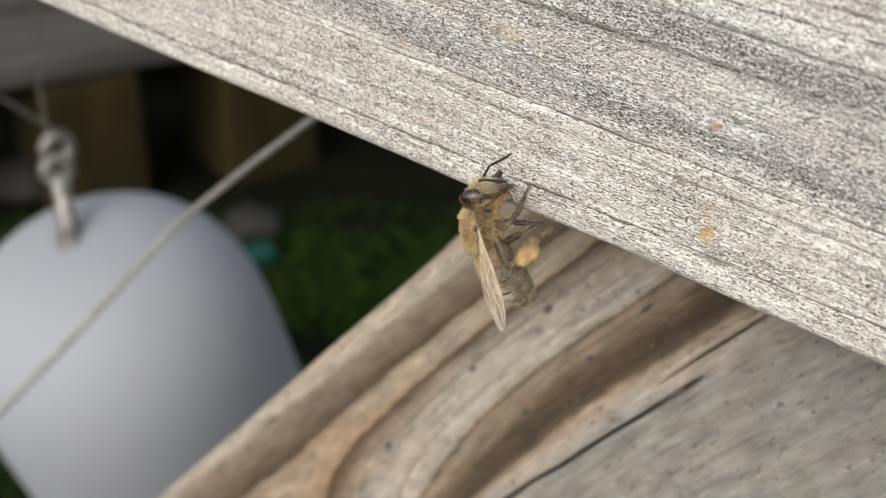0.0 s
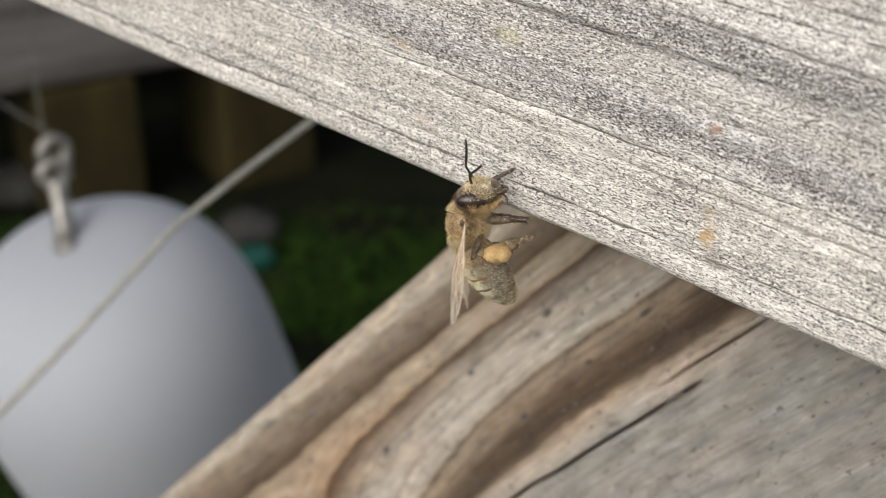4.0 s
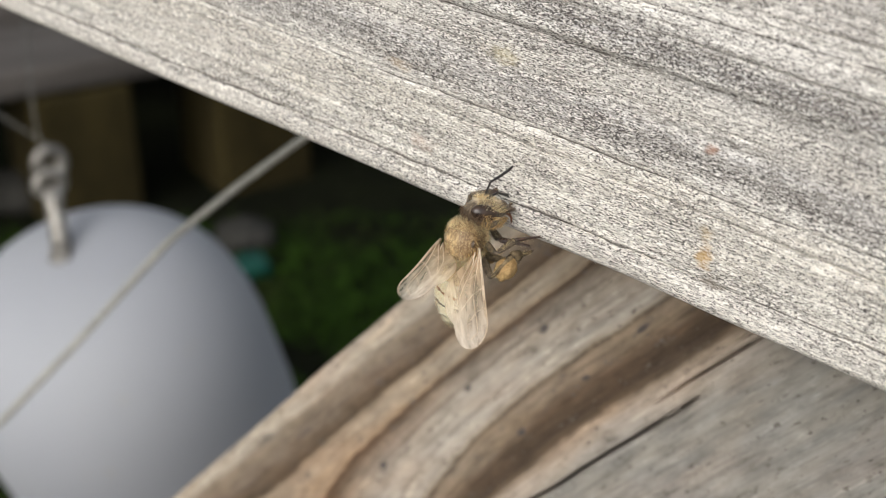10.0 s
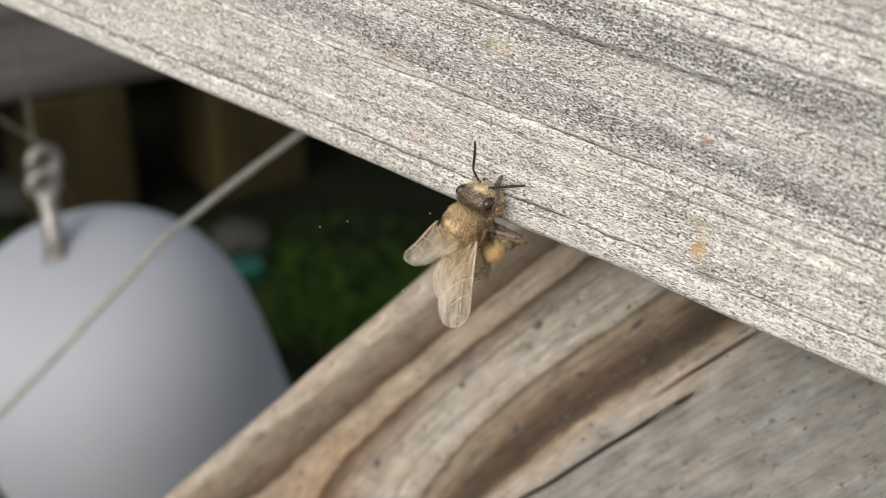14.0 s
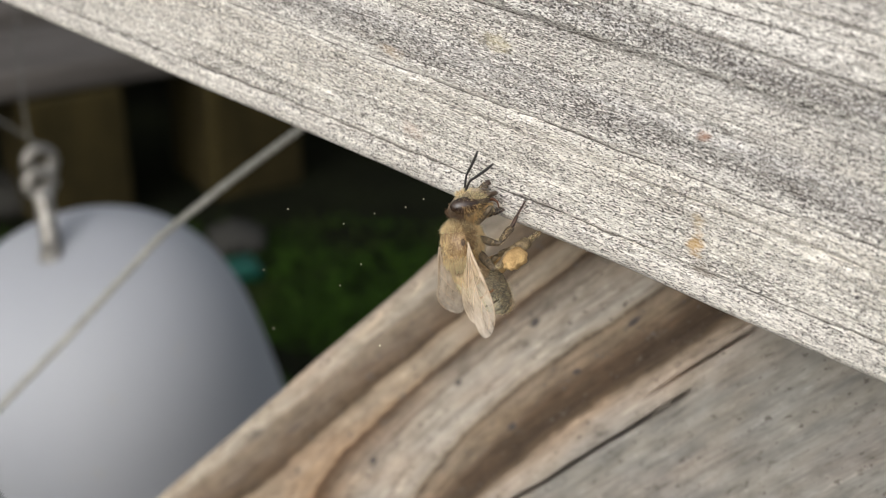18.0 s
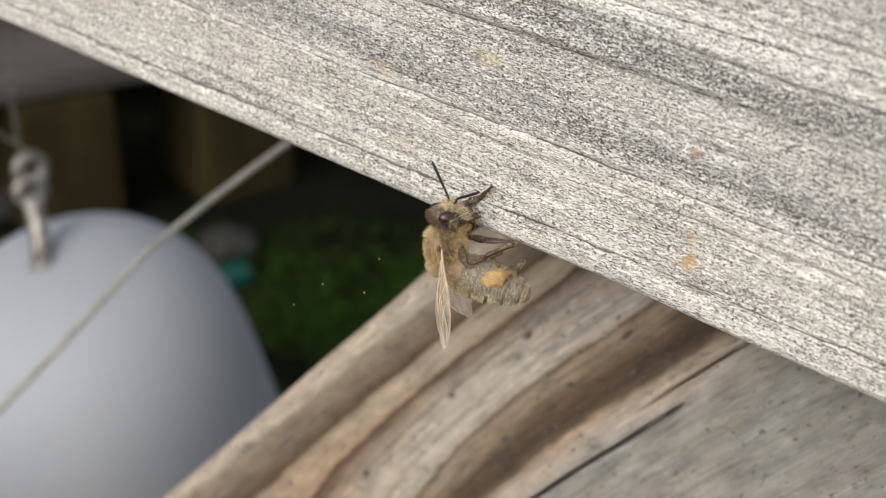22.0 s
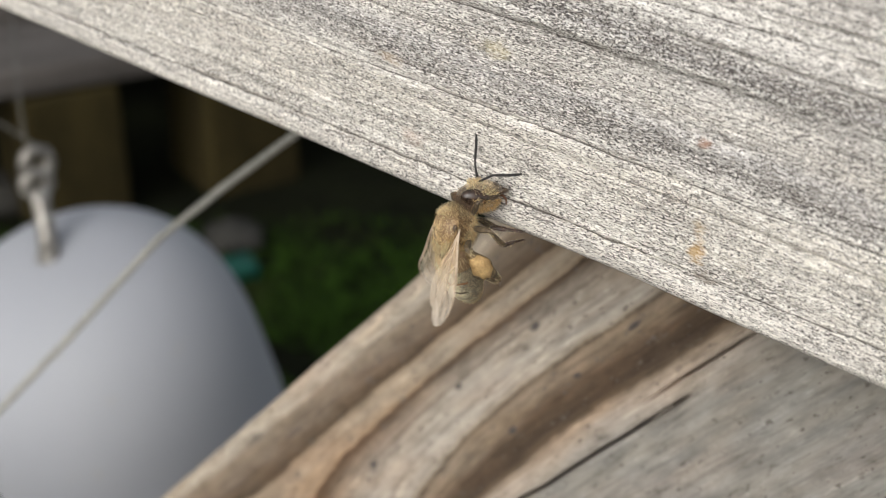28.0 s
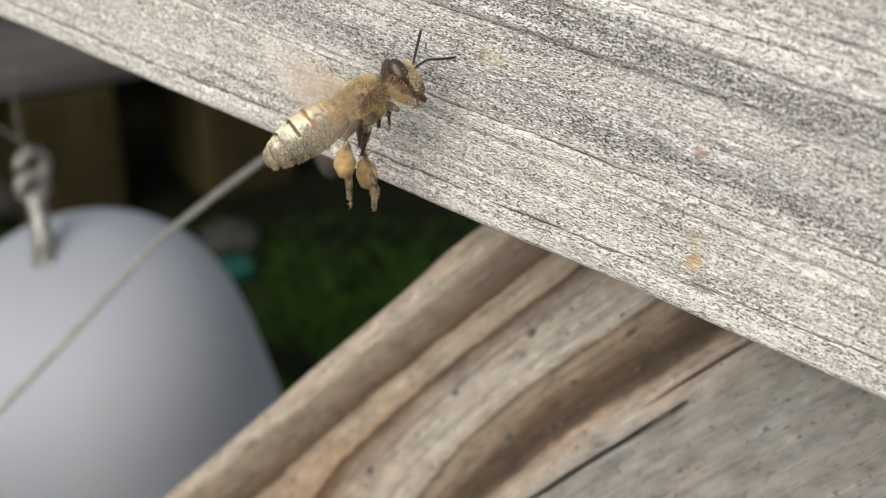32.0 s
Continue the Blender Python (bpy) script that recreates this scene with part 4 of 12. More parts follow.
    for x, y, z in ((0, 0.30, 0.94), (0.26, 0.08, 0.97), (-0.26, 0.08, 0.97)):
        v, f = blob(0.055, 0.055, 0.045, 10, 8)
        part("ocellus", scaled_mesh("ocellus", ([Vector(p) + Vector((x, y, z)) for p in v], f), M_AMBER), parent=head)
    part("tongue", scaled_mesh("tongue", tube([(0, 0.2, -1.7), (0, 0.15, -2.2), (0, -0.1, -2.45), (0, -0.5, -2.5)], [0.2, 0.15, 0.1, 0.04], 8, 0.6), M_TONGUE), parent=head, label="amber tongue")
    for ob in (head, *head.children):
        ob.data.transform(Matrix.Scale(1.12, 4))
    for s, nm in ((1, "R"), (-1, "L")):
        pts = [(0, 0, 0), (0, 0.5, 0.22), (0, 1.05, 0.42), (0, 1.22, 0.42), (0, 1.5, 0.34), (0, 2.3, 0.14), (0, 3.0, 0.02), (0, 3.4, 0)]
        ant = part("antenna", scaled_mesh("antenna", tube(pts, [0.12, 0.095, 0.09, 0.085, 0.105, 0.115, 0.115, 0.07], 8), M_ANT), parent=thing, label="thin black elbowed antenna")
        moving["antenna_" + nm] = ant

    # abdomen: six overlapping plates, curved a little downward
    abdomen = part("abdomen", scaled_mesh("abdomen", tube([(0, 0.35, 0.0), (0, -0.15, 0), (0, -0.5, -0.02)], [0.28, 0.35, 0.9], 14), M_AMBER), parent=thing, label="banded abdomen caked with pale pollen")
    moving["abdomen"] = abdomen
    ends = [0.25, 1.45, 2.75, 4.0, 5.2, 6.3, 7.15]

    def girth(t):
        u = t / 7.2
        return 1.82 * (math.sin(math.pi * min(1.0, (u + 0.14) * 0.86)) ** 0.62)
    for i in range(6):
        a, b = ends[i], ends[i + 1] + (0.22 if i < 5 else 0.05)
        rows, radii = [], []
        for k in range(15):
            t = a + (b - a) * k / 14
            lift = 0.10 * (k / 14)
            sag = -0.010 * t * t
            rows.append((0, -t, sag))
            radii.append(max(0.12, girth(min(t, 7.1)) + lift - (0.35 if k == 0 else 0) - (0.16 if k == 14 else 0)))
        v, f = tube(rows, radii, 44, 1.0)
        v = [Vector((p.x * (1 + 0.05 * noise.noise(p * 2.6)), p.y + 0.14 * noise.noise(p * 1.7), p.z * (0.86 if p.z > 0 else 0.92) * (1 + 0.11 * noise.noise(p * 2.9) + 0.08 * noise.noise(p * 6.0)))) for p in v]
        plate, rim = M_AMBER if i < 1 else M_DARKPLATE, M_RIMAMBER if i < 2 else M_RIM if i < 4 else M_RIMBROKEN
        first = (13, 11, 11, 12, 13, 13)[i]
        # the rims darken on the back and fade out towards the belly
        fm = [1 if j // 44 >= first and v[face[0]].z > 0.25 + 0.3 * noise.noise(v[face[0]] * 2.0) else 0 for j, face in enumerate(f)]
        part("plate", scaled_mesh("plate", (v, f), [plate, rim], fm), parent=abdomen)
        pts = []
        rng = random.Random(50 + i)
        for _ in range(1000 if i < 2 else 700):
            t, ph = rng.uniform(a + 0.2, b - 0.32), rng.uniform(0, 6.283)
            g = girth(min(t, 7.1)) + 0.05
            nrm = Vector((math.cos(ph), 0, math.sin(ph)))
            pts.append((Vector((g * math.cos(ph), -t, g * math.sin(ph) * 0.88 - 0.010 * t * t)), nrm))
        part("bristles", scaled_mesh("bristles", fur(pts, 0.36 if i < 2 else 0.26, 0.008, 60 + i, 0.9, 0.8), M_FUZZPALE), parent=abdomen)

    # wings
    for s, nm in ((1, "R"), (-1, "L")):
        fm_, fv, hm_, hv = wing_shape(s)
        wing = part("forewing", scaled_mesh("forewing", fm_, M_WING), parent=thing, label="clear pale wing with fine veins")
        part("vein_net", scaled_mesh("vein_net", fv, M_VEIN), parent=wing)
        hind = part("hindwing", scaled_mesh("hindwing", hm_, M_WING), parent=wing)
        hind.location = (0, 0, -0.00012)
        v2 = part("vein_net", scaled_mesh("vein_net", hv, M_VEIN), parent=wing)
        v2.location = (0, 0, -0.00012)
        moving["forewing_" + nm] = wing

    # legs
    for s, nm in ((1, "R"), (-1, "L")):
        for kind, (l1, l2, l3) in LEG_LENGTHS.items():
            for seg, ln, mat in (("femur", l1, M_LEG), ("tibia", l2, M_LEG if kind != "hind" else M_DUSTYLEG), ("tarsus", l3, M_FOOT if kind != "hind" else M_DUSTYLEG)):
                ob = part(kind + "_" + seg, scaled_mesh(kind + "_" + seg, leg_piece(kind, seg, ln), mat), parent=thing)
                moving["%s_%s_%s" % (kind, seg, nm)] = ob
                rng = random.Random(len(kind) + len(seg))
                pts = []
                for _ in range(260 if kind == "hind" else 170 if seg != "tarsus" else 60):
                    y, a = rng.uniform(0.05, 0.9) * ln, rng.uniform(0, 6.283)
                    nrm = Vector((math.cos(a), 0, math.sin(a)))
                    pts.append((Vector((0, y, 0)) + nrm * 0.17, nrm))
                part("leg_hair", scaled_mesh("leg_hair", fur(pts, 0.22 if seg != "tarsus" else 0.16, 0.007, 7, -0.5, 0.7), M_FUZZPALE), parent=ob)
                if seg == "tarsus":
                    for c in (1, -1):
                        part("claw", scaled_mesh("claw", tube([(0, ln - 0.05, 0), (c * 0.12, ln + 0.12, 0.02), (c * 0.2, ln + 0.2, -0.08)], [0.05, 0.04, 0.015], 6), M_CHITIN), parent=ob)
                if kind == "hind" and seg == "tibia":
                    rr = random.Random(9)
                    off = rr.uniform(0, 9)
                    v, f = blob(0.74, 1.15, 0.84, 26, 20, lambda q, p: q * (1 + 0.22 * noise.noise(p * 1.8 + Vector((off, 0, 0))) + 0.06 * noise.noise(p * 5)))
                    part("pollen_load", scaled_mesh("pollen_load", ([Vector(p) + Vector((0, ln * 0.66, 0.42)) for p in v], f), M_POLLEN), parent=ob, label="packed orange pollen load")
    return moving


# poses of the bee (metres) and of its parts in its space (millimetres): seconds, place, turn
BEE = {
    "bee": (
        (0, 0.002584, 0.082727, 0.160860, 91.7, -23.5, -77.3),
        (0.5, 0.003219, 0.083005, 0.161340, 74.7, -14.5, -50.7),
        (1, 0.002561, 0.082681, 0.160701, 86.1, -18.2, -74.7),
        (1.5, 0.002326, 0.082997, 0.160996, 84.0, -20.0, -81.0),
        (2, 0.003821, 0.082609, 0.160115, 71.9, 13.6, -25.5),
        (2.5, 0.002236, 0.083211, 0.160932, 83.0, -19.5, -77.6),
        (3, 0.002396, 0.082921, 0.160612, 87.3, -21.5, -71.8),
        (3.5, 0.000836, 0.083404, 0.161525, 85.2, -20.2, -84.1),
        (4.5, 0.003057, 0.083059, 0.160982, 76.3, -15.7, -55.9),
        (5.5, 0.004345, 0.082834, 0.160674, 73.6, 3.5, -19.9),
        (6, 0.001436, 0.083232, 0.161345, 82.3, -22.8, -82.4),
        (6.5, 0.002441, 0.084574, 0.163494, 66.8, -0.4, -31.2),
        (7, 0.002179, 0.084538, 0.164212, 58.5, 3.0, -37.6),
        (7.5, 0.002516, 0.084231, 0.163046, 63.9, 4.0, -34.9),
        (8, 0.002336, 0.083886, 0.162876, 59.9, 7.3, -38.6),
        (8.5, 0.002914, 0.084943, 0.164660, 62.0, 7.0, -26.4),
        (9, 0.002375, 0.084313, 0.163502, 66.0, -4.1, -26.5),
        (9.5, 0.002623, 0.083981, 0.162623, 65.4, 0.9, -35.5),
        (10, 0.001947, 0.083440, 0.161412, 68.1, -4.0, -42.4),
        (10.5, 0.002437, 0.083065, 0.160827, 80.7, -18.4, -71.0),
        (11, 0.003776, 0.082972, 0.161352, 78.6, 8.4, -14.9),
        (11.5, 0.002025, 0.083631, 0.162175, 76.7, -15.7, -57.1),
        (12, 0.001475, 0.083183, 0.161080, 91.2, -16.5, -82.5),
        (12.5, 0.001383, 0.083336, 0.160924, 84.2, -19.5, -81.4),
        (13, 0.001316, 0.083739, 0.161476, 84.8, -17.5, -82.5),
        (13.5, 0.003488, 0.083420, 0.161083, 73.8, 2.4, -24.3),
        (14, 0.002238, 0.083949, 0.161640, 67.7, 12.9, -39.8),
        (14.5, 0.002128, 0.083186, 0.160700, 83.3, -19.2, -78.1),
        (15.5, 0.002379, 0.083567, 0.161121, 76.8, -15.4, -56.5),
        (16.5, 0.003074, 0.083535, 0.160705, 82.3, -18.8, -75.3),
        (17, 0.002914, 0.083224, 0.160474, 83.5, -12.8, -66.8),
        (17.5, 0.002786, 0.084053, 0.161714, 83.2, -19.0, -77.5),
        (18, 0.002187, 0.083245, 0.160208, 79.0, -24.1, -55.0),
        (18.5, 0.002184, 0.083877, 0.160594, 77.0, -15.4, -56.7),
        (19, 0.000979, 0.083752, 0.160184, 89.1, -22.3, -66.8),
        (19.5, 0.001702, 0.084183, 0.161295, 70.9, -6.5, -54.1),
        (20, 0.000259, 0.083865, 0.160368, 83.5, -8.4, -67.6),
        (20.5, 0.003751, 0.083795, 0.160656, 71.5, 6.4, -30.1),
        (21, 0.001642, 0.083407, 0.159723, 72.5, -2.2, -57.4),
        (21.5, 0.001596, 0.083693, 0.160528, 82.6, -18.6, -75.9),
        (22, 0.001378, 0.084124, 0.160922, 86.5, -19.0, -77.2),
        (22.5, 0.001647, 0.084277, 0.160649, 80.4, -17.7, -69.1),
        (23, 0.004352, 0.083847, 0.160085, 87.1, 2.3, -13.0),
        (23.5, 0.003512, 0.084025, 0.160751, 77.3, -15.6, -58.2),
        (24, 0.002729, 0.084418, 0.161352, 75.0, -3.3, -24.0),
        (24.5, 0.002707, 0.084250, 0.161209, 72.7, 3.1, -31.3),
        (25.5, 0.002194, 0.084118, 0.160895, 76.0, -16.4, -73.1),
        (26.5, 0.002037, 0.084248, 0.161145, 78.2, -16.6, -62.1),
        (27, 0.004331, 0.084011, 0.161130, 70.7, -13.5, -2.2),
        (27.5, 0.002884, 0.083797, 0.160554, 76.9, -15.8, -57.8),
        (28, 0.001670, 0.084258, 0.161748, 67.8, -16.2, -60.5),
        (28.5, 0.002517, 0.084706, 0.161767, 64.7, 6.7, -39.4),
        (29, 0.001632, 0.084192, 0.161374, 75.1, -18.1, -69.3),
        (29.5, 0.001542, 0.084119, 0.161085, 81.3, -18.5, -72.7),
        (30, 0.002325, 0.084216, 0.161289, 80.5, -18.7, -69.3),
        (30.3, 0.002560, 0.083970, 0.160708, 78.1, -16.7, -62.0),
        (30.5, 0.001866, 0.083882, 0.160444, 90.9, -12.2, -80.6),
        (30.7, 0.001953, 0.084264, 0.161199, 85.4, -19.8, -85.1),
        (30.9, 0.003857, 0.084070, 0.160845, 75.0, 0.6, -20.8),
        (30.97, 0.002063, 0.085497, 0.163692, 58.5, -0.5, -49.0),
        (31, 0.002063, 0.085497, 0.163692, 58.5, -0.5, -49.0),
        (31.03, 0.002063, 0.085497, 0.163692, 58.5, -0.5, -49.0),
        (31.1, 0.001627, 0.085953, 0.164469, 53.2, -0.5, -55.4),
        (31.2, 0.000938, 0.084312, 0.165498, 49.0, -3.5, -61.5),
        (31.5, 0.000735, 0.084528, 0.166649, 51.7, -6.3, -61.8),
        (31.7, 0.000277, 0.084742, 0.169631, 38.6, -5.6, -73.0),
        (31.9, -0.003467, 0.084898, 0.172350, 30.9, -4.9, -77.3),
        (31.97, -0.004722, 0.084623, 0.173013, 27.5, -5.4, -79.3),
        (32, -0.004722, 0.084623, 0.173013, 27.5, -5.4, -79.3),
    ),
    "head": (
        (0, 0.15, 2.44, -0.40, -1.3, -32.4, -9.9),
        (0.5, 0.17, 2.53, 0.34, 17.7, -55.1, -18.8),
        (1, 0.09, 2.33, -0.21, 11.3, -29.6, -14.3),
        (1.5, 1.01, 2.40, -0.29, 1.9, -21.7, -10.5),
        (2, 0.17, 2.79, -0.57, 8.7, -2.4, 11.8),
        (2.5, 1.69, 2.02, -0.68, -1.3, -19.7, -19.2),
        (3, 0.21, 2.21, -0.56, 11.2, -20.5, -19.4),
        (3.5, 0.99, 2.20, -0.67, 0.7, -12.6, -20.1),
        (4.5, 1.52, 2.08, 0.49, 20.1, -34.1, -32.5),
        (5.5, 0.91, 2.20, 1.07, 5.9, -0.9, -18.7),
        (6, 0.16, 2.38, -0.47, 1.1, -9.8, -9.4),
        (6.5, 0.62, 2.38, 0.14, 8.1, -24.7, -15.3),
        (7, 0.43, 2.21, -0.58, -6.4, -36.2, -5.2),
        (7.5, -0.03, 2.51, 0.08, 8.5, -33.7, -12.1),
        (8, 0.46, 2.44, -0.57, -1.5, -38.4, -2.7),
        (8.5, 0.16, 2.17, 1.07, 18.1, -20.8, -16.5),
        (9, 0.30, 2.57, -0.45, -3.1, -26.0, -6.7),
        (9.5, 0.53, 2.54, 0.23, 3.7, -32.6, -12.9),
        (10, 0.42, 2.40, -0.62, 1.1, -40.0, -2.9),
        (10.5, 1.61, 2.03, 0.46, 3.3, -30.1, -18.7),
        (11, 0.11, 2.45, -0.45, 10.8, 0.1, 6.1),
        (11.5, 1.66, 2.08, 0.36, 8.8, -35.6, -24.2),
        (12, 0.27, 2.24, -0.97, -3.2, -4.0, -20.1),
        (12.5, 1.14, 2.16, -0.34, 5.5, -7.6, -27.9),
        (13, 0.24, 2.30, -0.88, 6.1, -13.4, -21.5),
        (13.5, -0.09, 2.69, 0.61, 4.3, -3.1, -8.2),
        (14, 0.08, 2.48, -0.42, 2.8, -8.9, 4.0),
        (14.5, 0.93, 2.24, 0.05, 3.1, -20.9, -20.3),
        (15.5, 0.67, 2.40, 0.46, 10.2, -41.5, -21.1),
        (16.5, 0.79, 2.30, -0.26, -0.3, -24.5, -17.3),
        (17, 0.19, 2.27, -0.42, 5.9, -22.9, -26.3),
        (17.5, 0.81, 2.50, 0.33, 12.6, -20.8, -21.7),
        (18, 0.28, 2.69, -0.54, 5.9, -37.5, -2.1),
        (18.5, 0.93, 2.37, 0.53, 14.4, -40.5, -24.1),
        (19, 0.04, 2.31, -0.15, 0.3, -25.9, -19.6),
        (19.5, 0.59, 2.24, 0.51, 11.6, -37.0, -27.4),
        (20, 0.21, 2.22, -0.40, 1.7, -26.5, -21.8),
        (20.5, -0.03, 2.52, 0.77, 2.8, 4.2, -17.9),
        (21, 0.43, 2.26, -0.68, 12.7, -22.2, -21.6),
        (21.5, 0.72, 2.32, -0.18, -1.6, -8.4, -21.7),
        (22, 0.13, 2.35, -0.37, -17.2, 1.4, -10.3),
        (22.5, 0.68, 2.29, -0.93, -13.4, -32.7, -14.8),
        (23, -0.13, 2.56, -0.55, -3.3, -36.8, -17.4),
        (23.5, 0.84, 2.44, -0.38, 2.5, -60.1, -25.0),
        (24, 0.60, 2.50, -0.62, -4.4, -14.8, -5.6),
        (24.5, 1.32, 2.38, 0.24, -2.5, -18.2, -14.3),
        (25.5, 0.63, 2.48, -1.05, -8.1, -46.5, -8.2),
        (26.5, 0.42, 2.51, -1.06, -8.0, -53.3, -4.8),
        (27, 0.92, 2.61, -0.49, 6.8, -10.0, -23.8),
        (27.5, 1.15, 2.65, -0.07, 17.9, -43.2, -27.5),
        (28, 0.53, 2.69, -0.96, 11.2, -27.5, -12.3),
        (28.5, 0.69, 2.73, 0.66, 14.6, 7.7, -15.1),
        (29, 0.35, 2.57, -0.89, 19.7, -19.6, -13.1),
        (29.5, 1.55, 2.11, -0.41, 17.8, -18.2, -25.5),
        (30, 0.18, 2.60, -0.53, 21.0, -13.5, -10.3),
        (30.3, 0.94, 2.51, 0.04, 13.4, -35.7, -16.9),
        (30.5, 1.02, 2.43, -0.24, 9.4, -23.5, -16.8),
        (30.7, 1.38, 2.22, -0.03, 11.1, -12.8, -22.4),
        (30.9, 0.02, 2.81, 0.23, 11.9, -3.1, -9.8),
        (30.97, -0.07, 2.83, -0.16, -2.1, -44.5, -0.3),
        (31, -0.07, 2.83, -0.16, -2.1, -44.5, -0.3),
        (31.03, -0.07, 2.83, -0.16, -2.1, -44.5, -0.3),
        (31.1, 0.06, 2.95, 0.05, -0.5, -44.0, 0.3),
        (31.2, 0.26, 2.89, -0.17, -0.5, -40.4, -1.4),
        (31.5, 0.11, 2.94, 0.05, 4.5, -38.5, -1.6),
        (31.7, 0.15, 2.91, -0.16, -0.6, -34.0, -0.9),
        (31.9, -0.01, 2.93, -0.14, 2.0, -32.1, -1.4),
        (31.97, 0.10, 3.08, 0.01, 1.2, -27.7, 1.0),
        (32, 0.10, 3.08, 0.01, 1.2, -27.7, 1.0),
    ),
    "antenna_R": (
        (0, 0.85, 3.43, -0.46, -26.0, -19.3, -85.9),
        (0.25, 0.78, 3.48, 0.13, 36.8, -58.9, -70.7),
        (0.5, 0.71, 3.52, 0.72, -172.7, -59.2, -156.9),
        (0.75, 0.74, 3.38, 0.30, 36.4, -52.8, -63.9),
        (1, 0.77, 3.25, -0.11, -22.0, -7.2, -82.5),
        (1.5, 1.68, 3.38, -0.36, -69.1, -68.1, -26.9),
        (1.75, 1.06, 3.67, -0.52, -18.3, -20.8, -49.2),
        (2, 0.45, 3.96, -0.69, 16.0, 24.9, -30.3),
        (2.25, 1.49, 3.42, -0.76, -6.0, -26.1, -29.0),
        (2.5, 2.52, 2.87, -0.83, -68.4, -66.5, 22.0),
        (2.75, 1.77, 2.96, -0.70, -93.8, -32.4, 0.2),
        (3, 1.01, 3.04, -0.56, -125.3, -9.1, -30.2),
        (3.25, 1.41, 3.05, -0.70, -64.4, -7.0, -45.4),
        (3.5, 1.80, 3.06, -0.84, -5.6, 7.1, -51.1),
        (4, 2.08, 2.96, -0.01, 2.7, -34.0, -66.3),
        (4.5, 2.36, 2.86, 0.81, 48.5, -66.3, -116.8),
        (5.5, 1.67, 3.11, 0.91, 43.1, -22.1, -98.0),
        (5.667, 1.37, 3.19, 0.40, -8.9, -32.2, -38.6),
        (5.833, 1.08, 3.26, -0.10, -45.6, -0.4, 6.6),
        (6, 0.78, 3.34, -0.61, -55.5, 45.7, 36.6),
        (6.25, 1.06, 3.34, -0.20, -47.2, 17.4, -12.0),
        (6.5, 1.33, 3.34, 0.20, -20.9, 3.8, -60.2),
        (7, 1.16, 3.17, -0.69, 5.1, 4.8, -41.7),
        (7.5, 0.61, 3.51, 0.22, -18.9, 11.6, -24.6),
        (8, 1.07, 3.52, -0.57, -2.5, -6.1, -56.4),
        (8.5, 0.83, 3.14, 1.28, -8.9, 24.1, -44.7),
        (9, 1.04, 3.58, -0.61, 21.5, 31.0, -23.4),
        (9.25, 1.14, 3.54, -0.16, 30.9, -13.5, -54.1),
        (9.5, 1.23, 3.50, 0.28, 72.0, -41.7, -106.7),
        (9.75, 1.14, 3.47, -0.17, -31.4, -44.5, -31.3),
        (10, 1.05, 3.44, -0.62, -83.9, 7.1, -17.7),
        (10.167, 1.50, 3.27, -0.25, -41.8, -28.8, -44.1),
        (10.333, 1.96, 3.09, 0.11, 21.1, -29.4, -95.0),
        (10.5, 2.41, 2.92, 0.48, 63.8, 6.0, -122.2),
        (10.75, 1.39, 3.26, -0.02, 32.4, 13.4, -72.6),
        (11, 0.36, 3.60, -0.52, 15.4, 41.6, -25.6),
        (11.5, 2.48, 2.92, 0.51, -4.1, 8.2, -20.8),
        (12, 1.07, 3.04, -1.36, -26.2, 13.8, -81.0),
        (12.5, 2.05, 2.93, -0.46, -58.0, 18.3, -40.8),
        (13, 1.08, 3.10, -1.02, -2.1, -4.1, -67.9),
        (13.5, 0.49, 3.72, 0.43, -8.0, 12.1, -75.2),
        (14, 0.52, 3.57, -0.61, 6.1, 1.8, -60.5),
        (14.25, 1.14, 3.33, -0.30, -30.8, -39.8, -50.6),
        (14.5, 1.75, 3.10, -0.00, -111.6, -54.9, 10.6),
        (15.5, 1.41, 3.30, 0.68, 28.0, -70.5, -105.4),
        (16.5, 1.58, 3.18, -0.34, -44.0, -68.2, -59.2),
        (17, 1.12, 2.93, -0.44, -7.1, 7.8, -88.3),
        (17.5, 1.60, 3.38, 0.45, 66.0, -39.4, -107.3),
        (18, 0.81, 3.80, -0.51, -17.6, -9.3, -51.4),
        (18.5, 1.68, 3.26, 0.80, 29.6, -70.5, -106.3),
        (18.75, 1.28, 3.21, 0.27, -71.8, -24.5, 9.2),
        (19, 0.89, 3.15, -0.26, -63.0, 45.7, 38.0),
        (19.25, 1.17, 3.10, 0.22, -74.7, -21.4, 24.3),
        (19.5, 1.44, 3.06, 0.71, -4.1, -88.1, -55.7),
        (19.75, 1.27, 3.03, 0.11, -84.9, -26.8, 26.9),
        (20, 1.10, 2.99, -0.48, -84.1, 36.1, 29.8),
        (20.25, 0.90, 3.21, 0.02, -33.5, 5.6, -14.5),
        (20.5, 0.69, 3.44, 0.51, 21.3, 22.5, -64.2),
        (21, 1.33, 3.08, -0.68, -15.1, 8.8, -88.1),
        (21.5, 1.54, 3.14, -0.42, -15.6, -1.8, -69.5),
        (22, 0.73, 3.22, -1.09, -20.3, -12.4, -65.8),
        (22.25, 1.14, 3.15, -1.11, -34.6, -54.1, -57.5),
        (22.5, 1.54, 3.08, -1.14, -145.9, -75.1, 49.0),
        (22.75, 1.16, 3.25, -0.86, -12.1, -36.2, -63.2),
        (23, 0.78, 3.43, -0.58, 15.1, 23.2, -51.0),
        (23.25, 1.23, 3.34, -0.35, 14.1, -28.0, -69.2),
        (23.5, 1.67, 3.26, -0.13, 62.5, -72.2, -128.3),
